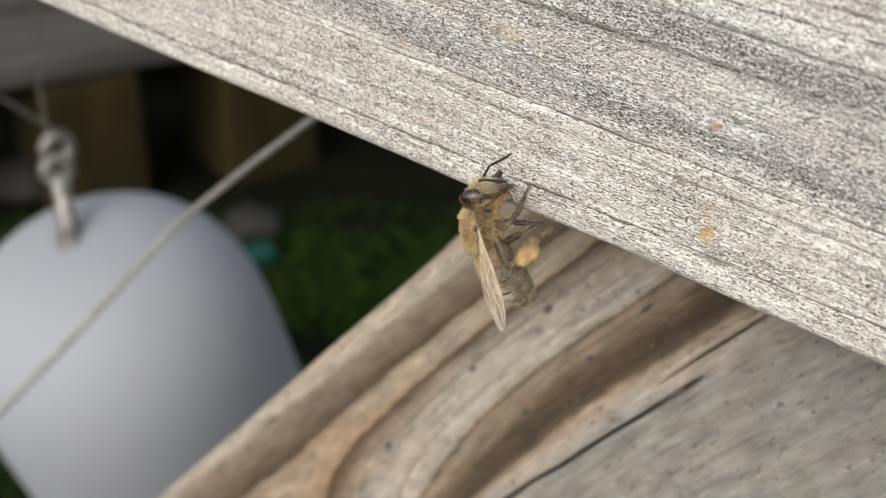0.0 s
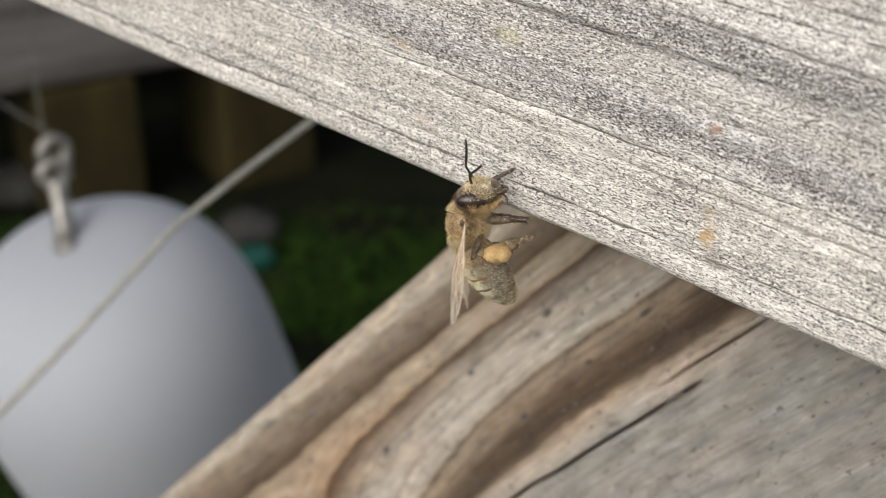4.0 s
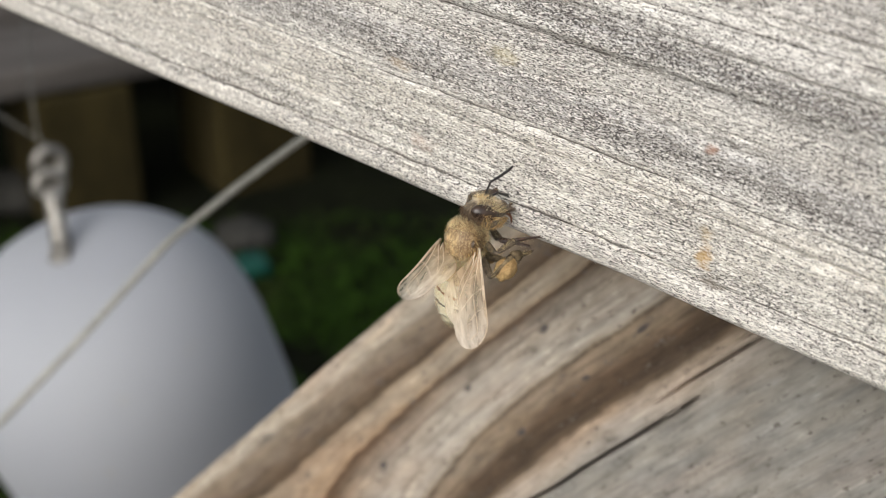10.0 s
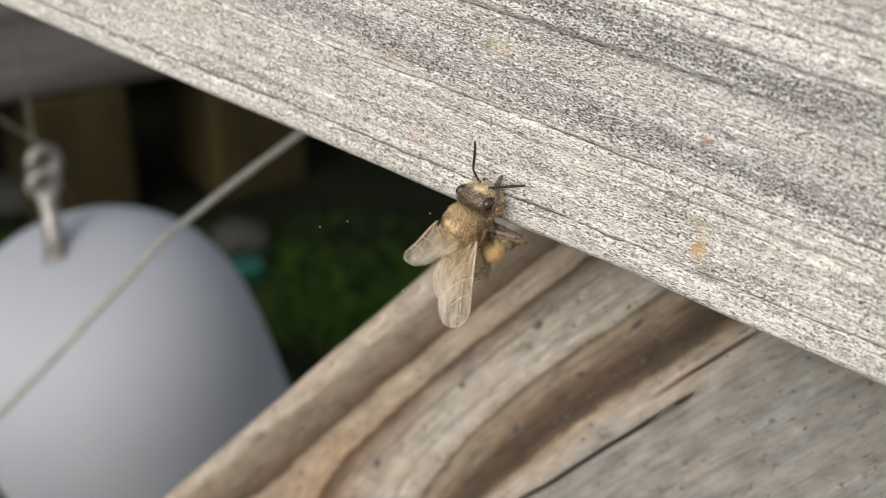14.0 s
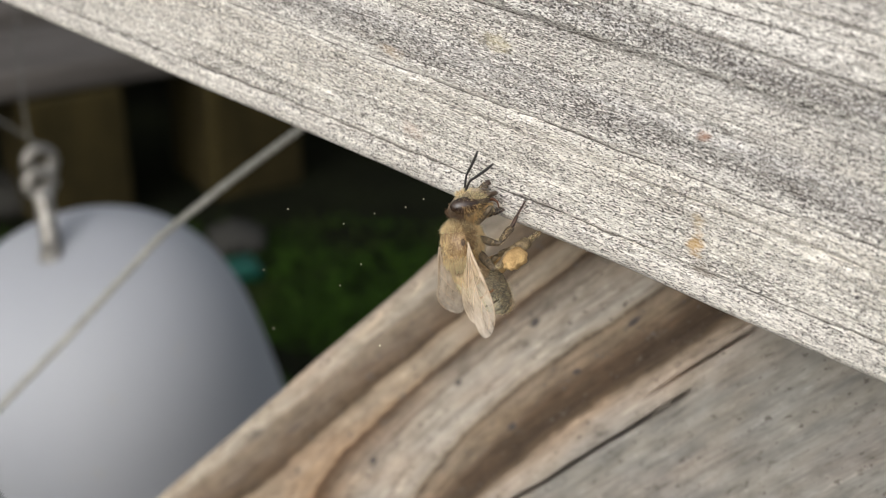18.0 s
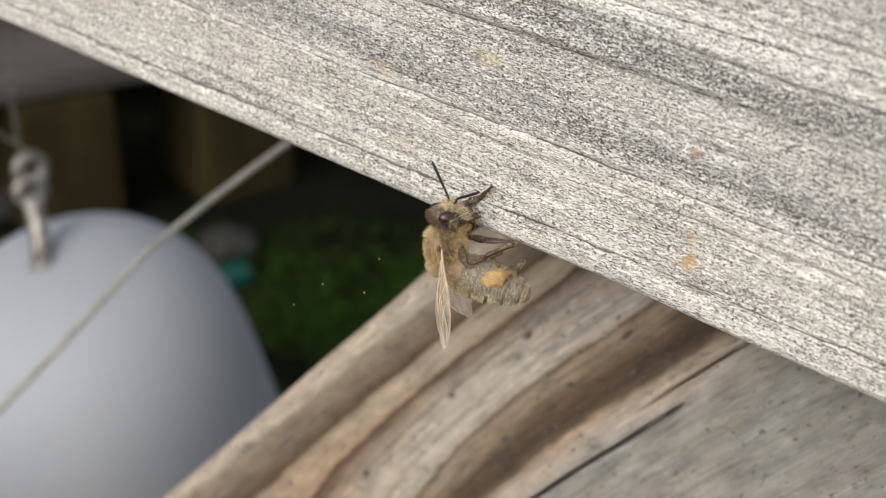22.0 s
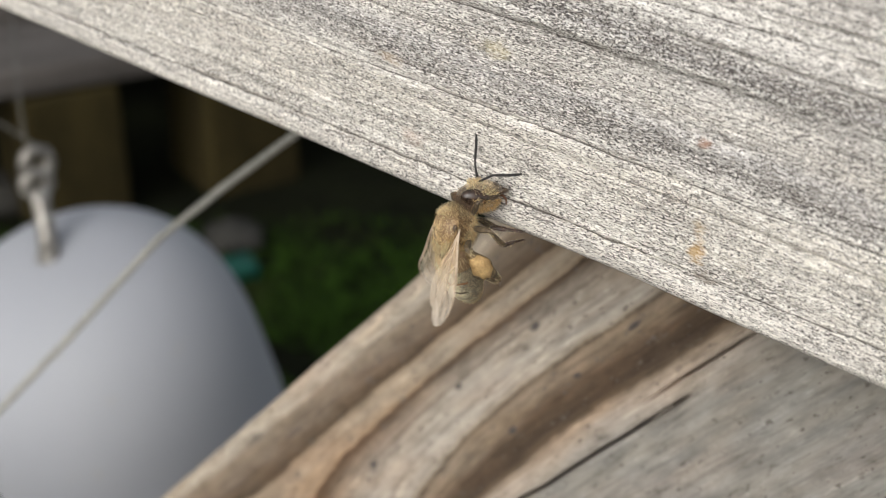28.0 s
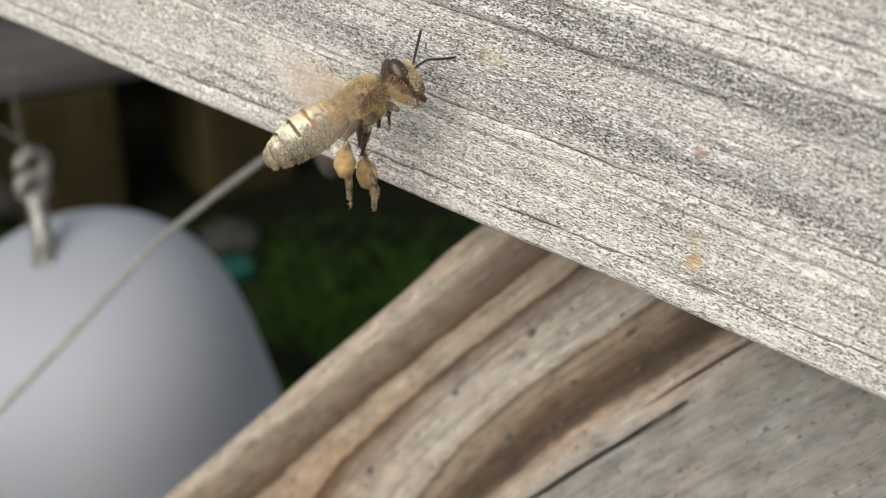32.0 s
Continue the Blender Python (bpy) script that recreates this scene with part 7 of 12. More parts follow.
        (32, 2.94, 1.63, -1.54, 4.8, -32.8, 99.4),
    ),
    "front_tarsus_R": (
        (0, 1.31, 1.83, -1.16, -98.7, -51.2, 149.4),
        (0.5, 1.57, 1.62, -1.06, -101.6, -26.9, 144.0),
        (0.75, 1.26, 2.47, -1.77, -90.9, -35.6, 144.9),
        (1, 0.19, 2.51, -2.65, -78.9, -44.3, 143.8),
        (1.5, 1.30, 1.72, -1.40, -87.0, -34.8, 145.1),
        (2, 0.34, 4.04, -1.45, -108.2, -68.1, 152.4),
        (2.5, 1.35, 1.68, -1.66, -84.2, -25.0, 145.8),
        (3, 1.18, 1.16, -2.22, -65.6, -14.8, 148.5),
        (3.5, 1.22, 1.83, -1.70, -84.6, -32.7, 143.5),
        (4.5, 1.54, 1.57, -1.12, -94.5, -20.9, 143.7),
        (5.5, 1.94, 1.63, -0.71, -138.4, -9.5, 137.7),
        (6, 1.23, 2.12, -2.00, -92.6, -33.0, 149.5),
        (6.5, 2.07, 1.87, -0.80, -141.5, -23.5, 144.1),
        (7, 2.88, 1.29, -1.99, -119.0, -11.9, 134.0),
        (7.5, 1.97, 2.04, -0.92, -137.4, -32.6, 151.6),
        (8, 2.60, 2.08, -1.73, -132.1, -30.3, 149.0),
        (8.25, 2.43, 1.12, -1.82, -148.6, -31.3, 150.4),
        (8.5, 1.87, 1.47, -0.61, -165.2, -31.9, 152.0),
        (8.75, 2.51, 1.27, -1.72, -139.4, -23.2, 133.3),
        (9, 2.56, 2.41, -1.52, -118.9, -8.7, 121.0),
        (9.5, 2.08, 2.06, -1.01, -128.6, -31.0, 136.9),
        (10, 1.70, 2.24, -1.73, -100.9, -29.9, 136.2),
        (10.5, 1.42, 1.50, -1.07, -80.0, -27.5, 136.1),
        (11, 1.43, 3.18, -0.57, -96.9, -9.9, 136.4),
        (11.5, 1.59, 1.61, -1.34, -89.7, -14.8, 136.5),
        (12, 1.23, 1.78, -1.72, -78.9, -29.4, 135.0),
        (12.5, 1.28, 1.63, -1.59, -76.4, -25.3, 136.1),
        (13, 1.23, 2.21, -1.83, -86.9, -37.9, 133.9),
        (13.5, 1.94, 1.74, -0.84, -127.6, -27.0, 130.1),
        (14, 1.02, 3.96, -0.80, -81.1, -30.0, 131.0),
        (14.5, 1.35, 1.58, -1.27, -76.6, -29.0, 131.3),
        (15.5, 1.54, 1.58, -1.14, -89.6, -21.6, 132.5),
        (16.5, 1.37, 1.67, -1.51, -80.1, -24.7, 132.2),
        (17, 1.40, 1.77, -1.56, -83.6, -27.0, 132.0),
        (17.5, 1.38, 1.57, -1.12, -78.4, -35.2, 130.3),
        (18, 1.17, 2.08, -2.67, -79.3, -24.4, 132.8),
        (18.5, 1.53, 1.58, -1.14, -89.8, -21.7, 133.1),
        (19, 1.17, 3.69, -3.17, -98.8, -21.0, 133.2),
        (19.5, 1.64, 1.70, -1.33, -94.3, -18.9, 132.9),
        (19.75, 1.90, 3.33, -2.35, -90.4, -26.7, 133.2),
        (20, 1.31, 4.15, -3.50, -86.1, -34.5, 133.0),
        (20.25, 2.48, 3.39, -1.75, -112.1, -34.9, 133.0),
        (20.5, 1.96, 1.71, -0.73, -138.2, -35.2, 133.3),
        (21, 1.56, 1.91, -2.41, -82.4, -16.1, 125.6),
        (21.5, 1.35, 1.69, -1.47, -76.1, -25.7, 123.5),
        (22, 1.23, 2.21, -1.26, -73.2, -55.2, 113.0),
        (22.5, 1.49, 1.76, -1.75, -81.2, -19.1, 123.2),
        (22.75, 2.01, 2.22, -2.10, -139.5, -39.0, 131.5),
        (23, 2.59, 2.66, -2.11, 148.5, -40.8, 159.0),
        (23.25, 2.14, 2.21, -1.70, -143.7, -40.0, 133.4),
        (23.5, 1.55, 1.66, -1.26, -87.4, -22.4, 123.6),
        (23.75, 2.53, 2.08, -1.81, -137.5, -13.0, 119.5),
        (24, 3.37, 2.38, -2.21, 173.1, -9.9, 109.6),
        (24.5, 2.12, 1.81, -0.84, -134.3, -17.2, 131.0),
        (25, 1.48, 1.88, -1.52, -103.3, -29.8, 138.5),
        (25.5, 0.92, 1.70, -1.48, -68.5, -44.0, 137.2),
        (26.5, 1.59, 1.87, -1.62, -94.7, -23.0, 140.6),
        (26.75, 1.20, 1.93, -1.20, -90.3, 25.3, 138.6),
        (27, 1.03, 1.94, -0.64, -82.0, 73.6, 143.3),
        (27.25, 1.17, 1.85, -1.02, -90.5, 24.5, 138.5),
        (27.5, 1.54, 1.66, -1.22, -95.0, -24.6, 140.8),
        (28, 1.50, 2.57, -1.73, -105.6, -40.4, 144.4),
        (28.5, 2.02, 1.96, -0.81, -139.6, -39.9, 144.0),
        (29, 1.74, 2.11, -2.05, -82.1, -65.9, 160.4),
        (29.5, 1.42, 1.63, -1.64, -90.6, -21.4, 164.0),
        (29.75, 1.50, 1.50, -1.34, -98.6, -33.5, 165.2),
        (30, 1.49, 1.04, -0.87, -108.5, -45.4, 169.0),
        (30.15, 1.61, 1.51, -1.16, -102.9, -32.8, 164.5),
        (30.3, 1.53, 1.68, -1.37, -98.9, -19.9, 161.8),
        (30.5, 1.24, 1.70, -1.19, -102.7, -46.3, 167.6),
        (30.7, 1.28, 1.57, -1.29, -91.6, -35.1, 165.5),
        (30.8, 1.28, 1.19, -0.93, -124.5, -20.5, 160.1),
        (30.9, 1.90, 1.54, -0.61, -156.5, -10.8, 147.8),
        (30.935, 0.66, 2.28, -1.44, -143.8, -12.6, 151.1),
        (30.97, 2.15, 3.62, -1.44, -131.1, -15.0, 153.9),
        (31, 2.15, 3.62, -1.44, -131.1, -15.0, 153.9),
        (31.03, 2.15, 3.62, -1.44, -131.1, -15.0, 153.9),
        (31.1, 2.99, 2.97, -1.00, -149.7, -13.1, 151.5),
        (31.2, 2.38, 3.70, -2.18, -129.2, -22.4, 162.9),
        (31.5, 2.39, 3.10, -2.81, -113.2, -14.8, 157.9),
        (31.7, 1.42, 1.66, -2.26, -85.2, -18.3, 158.7),
        (31.9, 1.22, 1.68, -1.75, -86.5, -29.1, 158.0),
        (31.97, 1.18, 1.25, -1.42, -60.7, -30.5, 157.3),
        (32, 1.18, 1.25, -1.42, -60.7, -30.5, 157.3),
    ),
    "middle_femur_R": (
        (0, 0.95, 0.10, -1.40, -3.9, 31.2, -103.3),
        (0.5, 0.95, 0.10, -1.40, 19.8, 27.6, -75.2),
        (1, 0.95, 0.10, -1.40, 22.8, 36.3, -101.0),
        (1.25, 0.95, 0.10, -1.40, -23.7, 36.2, -117.4),
        (1.5, 0.95, 0.10, -1.40, -66.1, 26.8, -128.4),
        (1.75, 0.95, 0.10, -1.40, 31.8, 60.3, -24.0),
        (2, 0.95, 0.10, -1.40, 73.1, -2.7, 25.4),
        (2.25, 0.95, 0.10, -1.40, 53.9, 62.4, -9.1),
        (2.5, 0.95, 0.10, -1.40, -68.4, 41.0, -143.0),
        (3, 0.95, 0.10, -1.40, -9.9, 64.3, -98.4),
        (3.5, 0.95, 0.10, -1.40, -85.5, 16.3, -150.1),
        (4.5, 0.95, 0.10, -1.40, 18.9, 67.3, -67.7),
        (5.5, 0.95, 0.10, -1.40, 71.3, 10.1, -4.9),
        (5.75, 0.95, 0.10, -1.40, 105.5, 55.5, -6.2),
        (6, 0.95, 0.10, -1.40, -123.1, 66.4, 97.5),
        (6.25, 0.95, 0.10, -1.40, 108.9, 57.4, -8.4),
        (6.5, 0.95, 0.10, -1.40, 77.9, 12.9, -11.5),
        (7, 0.95, 0.10, -1.40, 154.8, 65.4, 20.2),
        (7.5, 0.95, 0.10, -1.40, 82.7, 22.4, -10.7),
        (8, 0.95, 0.10, -1.40, 50.2, 73.7, -42.0),
        (8.25, 0.95, 0.10, -1.40, -30.0, 77.7, -117.2),
        (8.5, 0.95, 0.10, -1.40, -70.0, 63.6, -152.1),
        (8.75, 0.95, 0.10, -1.40, 36.1, 75.9, -60.4),
        (9, 0.95, 0.10, -1.40, 83.6, 48.9, -28.0),
        (9.5, 0.95, 0.10, -1.40, 73.1, 27.2, -22.2),
        (10, 0.95, 0.10, -1.40, 64.7, 65.9, -43.6),
        (10.25, 0.95, 0.10, -1.40, -25.1, 76.6, -121.2),
        (10.5, 0.95, 0.10, -1.40, -76.7, 56.2, -160.5),
        (10.75, 0.95, 0.10, -1.40, -104.4, 69.5, -160.8),
        (11, 0.95, 0.10, -1.40, -166.6, 79.3, 163.4),
        (11.5, 0.95, 0.10, -1.40, -172.8, 81.2, 101.6),
        (12, 0.95, 0.10, -1.40, -113.2, 65.9, 165.3),
        (12.5, 0.95, 0.10, -1.40, -93.9, 28.6, 178.4),
        (13, 0.95, 0.10, -1.40, -113.1, 54.7, 169.9),
        (13.25, 0.95, 0.10, -1.40, 131.8, 65.7, 70.8),
        (13.5, 0.95, 0.10, -1.40, 90.9, 23.1, 48.2),
        (14, 0.95, 0.10, -1.40, 81.2, 54.0, 45.7),
        (14.25, 0.95, 0.10, -1.40, -89.7, 83.5, -146.6),
        (14.5, 0.95, 0.10, -1.40, -77.3, 41.1, -156.6),
        (15.5, 0.95, 0.10, -1.40, 29.3, 74.1, -57.0),
        (16.5, 0.95, 0.10, -1.40, -53.0, 67.6, -136.0),
        (17, 0.95, 0.10, -1.40, -31.3, 65.5, -142.1),
        (17.5, 0.95, 0.10, -1.40, -48.8, 69.1, -131.4),
        (18, 0.95, 0.10, -1.40, -14.7, 71.7, -117.9),
        (18.5, 0.95, 0.10, -1.40, 37.7, 65.9, -49.6),
        (19, 0.95, 0.10, -1.40, -57.6, 52.2, -156.3),
        (19.5, 0.95, 0.10, -1.40, 49.3, 59.8, -37.8),
        (20, 0.95, 0.10, -1.40, -54.1, 57.1, -137.8),
        (20.25, 0.95, 0.10, -1.40, 58.0, 53.9, -26.5),
        (20.5, 0.95, 0.10, -1.40, 80.7, 0.9, -5.0),
        (20.75, 0.95, 0.10, -1.40, 50.1, 31.7, -19.5),
        (21, 0.95, 0.10, -1.40, -2.0, 46.0, -59.3),
        (21.5, 0.95, 0.10, -1.40, -44.9, 27.1, -110.4),
        (22, 0.95, 0.10, -1.40, -0.2, 20.7, -127.5),
        (22.5, 0.95, 0.10, -1.40, -10.7, 24.3, -90.1),
        (23, 0.95, 0.10, -1.40, 23.6, 29.1, -136.6),
        (23.5, 0.95, 0.10, -1.40, 38.8, -3.6, -85.6),
        (24, 0.95, 0.10, -1.40, 7.4, 22.3, -141.9),
        (24.25, 0.95, 0.10, -1.40, 48.3, 9.3, -116.8),
        (24.5, 0.95, 0.10, -1.40, 81.6, -15.6, -105.2),
        (25.5, 0.95, 0.10, -1.40, 11.1, -32.3, -87.9),
        (26.5, 0.95, 0.10, -1.40, 11.2, -32.0, -90.9),
        (26.75, 0.95, 0.10, -1.40, -10.0, -32.2, -70.0),
        (27, 0.95, 0.10, -1.40, -29.4, -26.2, -50.9),
        (27.25, 0.95, 0.10, -1.40, -2.1, -31.9, -73.6),
        (27.5, 0.95, 0.10, -1.40, 25.8, -27.7, -96.8),
        (28, 0.95, 0.10, -1.40, -5.6, -29.2, -87.4),
        (28.25, 0.95, 0.10, -1.40, 41.1, -22.8, -109.0),
        (28.5, 0.95, 0.10, -1.40, 80.7, -4.8, -119.2),
        (29, 0.95, 0.10, -1.40, 2.3, -9.0, -114.2),
        (29.5, 0.95, 0.10, -1.40, -24.5, -2.9, -84.4),
        (29.75, 0.95, 0.10, -1.40, -8.6, -17.0, -129.8),
        (30, 0.95, 0.10, -1.40, 13.2, -15.0, -178.5),
        (30.15, 0.95, 0.10, -1.40, 19.9, -26.5, -139.1),
        (30.3, 0.95, 0.10, -1.40, 16.5, -39.3, -95.4),
        (30.5, 0.95, 0.10, -1.40, -35.8, -35.1, -66.4),
        (30.7, 0.95, 0.10, -1.40, -45.2, -28.8, -57.7),
        (30.8, 0.95, 0.10, -1.40, -40.1, -38.6, -70.2),
        (30.9, 0.95, 0.10, -1.40, -31.4, -47.0, -85.9),
        (30.935, 0.95, 0.10, -1.40, 6.4, -49.8, -104.9),
        (30.97, 0.95, 0.10, -1.40, 42.7, -44.4, -122.2),
        (31, 0.95, 0.10, -1.40, 42.7, -44.4, -122.2),
        (31.03, 0.95, 0.10, -1.40, 42.7, -44.4, -122.2),
        (31.1, 0.95, 0.10, -1.40, 48.4, -42.5, -124.8),
        (31.2, 0.95, 0.10, -1.40, 50.4, -33.0, -135.2),
        (31.5, 0.95, 0.10, -1.40, -13.9, -55.7, -56.2),
        (31.7, 0.95, 0.10, -1.40, -1.4, -59.1, -100.0),
        (31.9, 0.95, 0.10, -1.40, -15.0, -57.6, -78.6),
        (31.97, 0.95, 0.10, -1.40, 10.7, -58.4, -120.8),
        (32, 0.95, 0.10, -1.40, 10.7, -58.4, -120.8),
    ),
    "middle_tibia_R": (
        (0, 3.30, -0.37, -1.54, -93.1, 47.3, -56.2),
        (0.5, 3.23, 0.31, -0.68, -116.5, 18.3, -47.0),
        (1, 3.02, -0.86, -0.65, -66.5, 20.1, -47.3),
        (1.25, 3.17, -0.41, -2.18, -106.6, 46.1, -45.5),
        (1.5, 2.33, 0.27, -3.36, -177.4, 62.9, -81.2),
        (1.75, 2.78, 1.52, -0.77, -108.5, 31.2, -25.1),
        (2, 0.55, 0.69, 0.89, -83.1, -15.8, -20.4),
        (2.25, 2.87, 1.22, -0.50, -106.5, 29.2, -24.0),
        (2.5, 2.65, 0.27, -3.08, -165.8, 63.0, -71.1),
        (3, 3.34, 0.12, -1.58, -132.2, 52.0, -38.7),
        (3.5, 1.63, 0.27, -3.70, 173.0, 62.8, -88.6),
        (4.5, 3.32, 0.30, -1.10, -112.6, 36.6, -26.6),
        (5.5, 1.41, 0.83, 0.84, -106.7, -29.8, -4.3),
        (5.75, 2.78, -0.74, -0.09, -75.2, -14.9, -4.6),
        (6, 2.49, -1.55, -2.21, -44.9, -2.0, 2.9),
        (6.25, 2.73, -0.95, -0.18, -71.0, -10.0, -2.1),
        (6.5, 1.56, 0.49, 0.89, -97.4, -19.3, -3.1),
        (7, 2.57, -1.62, -0.97, -74.5, -61.4, -6.8),
        (7.5, 1.90, 0.23, 0.80, -90.0, -10.5, 1.5),
        (8, 3.29, 0.06, -0.88, -113.0, -20.3, 3.4),
        (8.25, 3.33, 0.19, -1.65, -176.7, 0.7, -25.9),
        (8.5, 3.12, 0.32, -2.40, 119.0, -16.9, -57.2),
        (8.75, 3.31, -0.14, -1.05, 124.5, 41.1, -23.0),
        (9, 2.66, -0.51, 0.17, -141.5, 57.5, 88.6),
        (9.5, 2.19, 0.35, 0.64, -90.8, 5.5, 116.8),
        (10, 3.09, -0.52, -0.52, -116.8, -27.2, 125.0),
        (10.25, 3.32, -0.18, -1.64, -75.2, -39.8, 126.5),
        (10.5, 2.96, 0.23, -2.70, -24.7, -49.4, 115.0),
        (10.75, 2.81, 1.38, -2.21, -43.0, -24.4, 159.0),
        (11, 2.14, 2.18, -1.50, -39.3, 4.2, -169.0),
        (11.5, 3.34, 0.29, -1.45, -66.2, -43.7, 154.9),
        (12, 3.14, 0.50, -2.30, -71.6, -43.3, 154.9),
        (12.5, 2.10, 0.23, -3.50, 0.8, -69.1, 95.6),
        (13, 2.89, 0.71, -2.67, -75.6, -43.2, 151.6),
        (13.25, 3.00, 1.12, -0.66, -78.8, -8.8, 160.1),
        (13.5, 1.61, 0.78, 0.81, -76.8, 25.7, 167.6),
        (14, 2.03, 1.73, -0.01, -53.6, 7.0, 158.6),
        (14.25, 2.94, 1.40, -1.68, -36.2, -17.8, 134.2),
        (14.5, 2.57, 0.23, -3.16, -6.2, -30.7, 99.0),
        (15.5, 3.32, 0.29, -1.08, -51.6, -19.5, 121.4),
        (16.5, 3.23, 0.29, -2.13, -23.8, -28.9, 108.1),
        (17, 3.11, -0.82, -1.92, -38.5, -35.2, 96.3),
        (17.5, 3.25, 0.32, -2.04, -24.2, -29.0, 108.5),
        (18, 3.27, -0.48, -1.59, -84.2, -37.3, 101.4),
        (18.5, 3.26, 0.31, -0.80, -53.6, -10.0, 112.6),
        (19, 2.93, -0.43, -2.64, -76.5, -35.0, 100.1),
        (19.5, 3.15, 0.37, -0.48, -63.0, -10.7, 109.6),
        (20, 3.10, 0.15, -2.46, -67.8, -16.8, 106.5),
        (20.25, 2.99, 0.50, -0.20, -92.9, 0.2, 109.3),
        (20.5, 1.02, 0.48, 0.97, -118.3, 16.7, 104.5),
        (20.75, 2.38, 1.23, 0.17, -95.7, -2.3, 110.3),
        (21, 2.98, 1.38, -1.46, -73.4, -22.0, 108.3),
        (21.5, 2.81, 0.23, -2.91, -10.7, -28.4, 100.8),
        (22, 2.85, -1.36, -1.41, -65.8, -23.4, 107.5),
        (22.5, 3.31, 0.28, -1.81, -31.2, -22.0, 109.1),
        (23, 2.12, -1.82, -0.56, -98.7, 19.1, 127.8),
        (23.5, 2.81, 0.34, 0.10, -73.8, -5.7, 126.2),
        (24, 2.33, -1.84, -1.11, -104.8, -22.3, 125.9),
        (24.25, 2.25, -0.88, 0.37, -103.5, -0.5, 120.3),
        (24.5, 1.46, 0.62, 0.89, -104.2, 21.3, 114.9),
        (25.5, 3.29, 0.44, -1.01, -48.2, -11.7, 106.7),
        (26.5, 3.31, 0.31, -1.00, -46.9, -9.7, 108.3),
        (26.75, 3.25, 0.70, -1.75, 16.0, -3.5, 130.8),
        (27, 2.90, 1.01, -2.46, 78.1, -20.5, 146.9),
        (27.25, 3.26, 0.73, -1.48, 6.5, -16.1, 141.7),
        (27.5, 3.15, 0.32, -0.48, -64.8, -19.4, 135.7),
        (28, 3.34, 0.10, -1.60, -60.8, 0.1, 145.5),
        (28.25, 2.86, 0.09, 0.05, -82.7, 7.8, 148.0),
        (28.5, 1.39, 0.08, 0.96, -104.8, 15.8, 147.4),
        (29, 3.14, -0.87, -1.30, -106.1, -27.2, 159.1),
        (29.5, 3.13, 0.27, -2.39, -56.1, -68.2, 149.9),
        (29.75, 2.71, -1.50, -1.74, -91.9, -66.3, 151.1),
        (30, 1.15, -2.23, -0.87, -125.2, -64.5, 149.4),
        (30.15, 2.70, -1.37, -0.67, -88.9, -48.9, 140.5),
        (30.3, 3.28, 0.31, -0.87, -63.4, -33.0, 145.6),
        (30.5, 3.06, 0.14, -2.55, -58.5, -37.3, 142.8),
        (30.7, 2.82, 0.31, -2.89, -6.7, -56.3, 102.0),
        (30.8, 3.00, -0.19, -2.61, 37.2, -46.5, 48.1),
        (30.9, 3.06, -0.67, -2.25, 54.2, -21.6, 19.5),
        (30.935, 3.31, -0.31, -1.23, -3.1, -23.2, 23.3),
        (30.97, 3.05, 0.13, -0.24, -60.4, -21.1, 26.8),
        (31, 3.05, 0.13, -0.24, -60.4, -21.1, 26.8),
        (31.03, 3.05, 0.13, -0.24, -60.4, -21.1, 26.8),
        (31.1, 2.95, 0.18, -0.08, -61.4, -28.2, 22.2),
        (31.2, 2.74, -0.28, 0.15, -49.3, -1.6, 41.1),
        (31.5, 3.15, 1.00, -1.73, -59.1, 12.7, 51.1),
        (31.7, 3.30, -0.37, -1.43, -45.9, 36.1, 70.3),
        (31.9, 3.33, 0.04, -1.73, -43.2, 35.3, 69.1),
        (31.97, 3.17, -0.78, -1.17, -37.2, 37.1, 71.7),
        (32, 3.17, -0.78, -1.17, -37.2, 37.1, 71.7),
    ),
    "middle_tarsus_R": (
        (0, 2.35, 0.85, -2.96, -79.8, 55.9, -53.8),
        (0.5, 2.14, 0.11, -2.46, -97.8, -0.2, -55.2),
        (1, 3.18, 0.19, -2.46, -136.7, 52.0, -83.6),
        (1.25, 1.72, 0.20, -3.57, -127.0, 37.9, -66.1),
        (1.5, 0.24, 0.03, -3.40, -123.5, 22.7, -53.8),
        (1.75, 1.56, 1.35, -2.48, -113.0, -4.0, -39.5),
        (2, 1.17, 0.73, -1.11, -108.5, -32.2, -28.4),
        (2.25, 1.73, 1.08, -2.26, -111.5, -5.0, -38.7),
        (2.5, 0.58, 0.05, -3.32, -119.6, 21.1, -51.0),
        (3, 1.50, -0.21, -2.54, -118.9, 37.4, -61.3),
        (3.5, -0.45, -0.01, -3.58, -128.1, 27.6, -53.9),
        (4.5, 1.93, 0.09, -2.66, -101.5, 5.9, -43.2),
        (5.5, 2.36, 0.16, -0.91, -79.3, -40.9, -43.0),
        (5.75, 3.34, -0.25, -2.05, -99.2, 7.4, -42.4),
        (6, 2.47, -0.06, -3.69, -131.3, 51.8, -65.6),
        (6.25, 3.10, -0.27, -2.13, -99.3, 16.2, -45.7),
        (6.5, 2.24, 0.18, -1.08, -78.9, -22.7, -46.2),
        (7, 4.40, -1.27, -1.94, -38.0, -40.2, -58.4),
        (7.5, 2.28, 0.24, -1.26, -78.0, -13.0, -39.8),
        (8, 4.01, -0.72, -2.70, -93.0, -30.0, -41.4),
        (8.25, 2.41, -1.69, -1.78, -75.1, -32.9, -41.8),
        (8.5, 1.97, 0.22, -0.65, -56.7, -35.4, -43.2),
        (8.75, 3.89, -1.68, 0.25, -65.8, -32.0, -40.9),
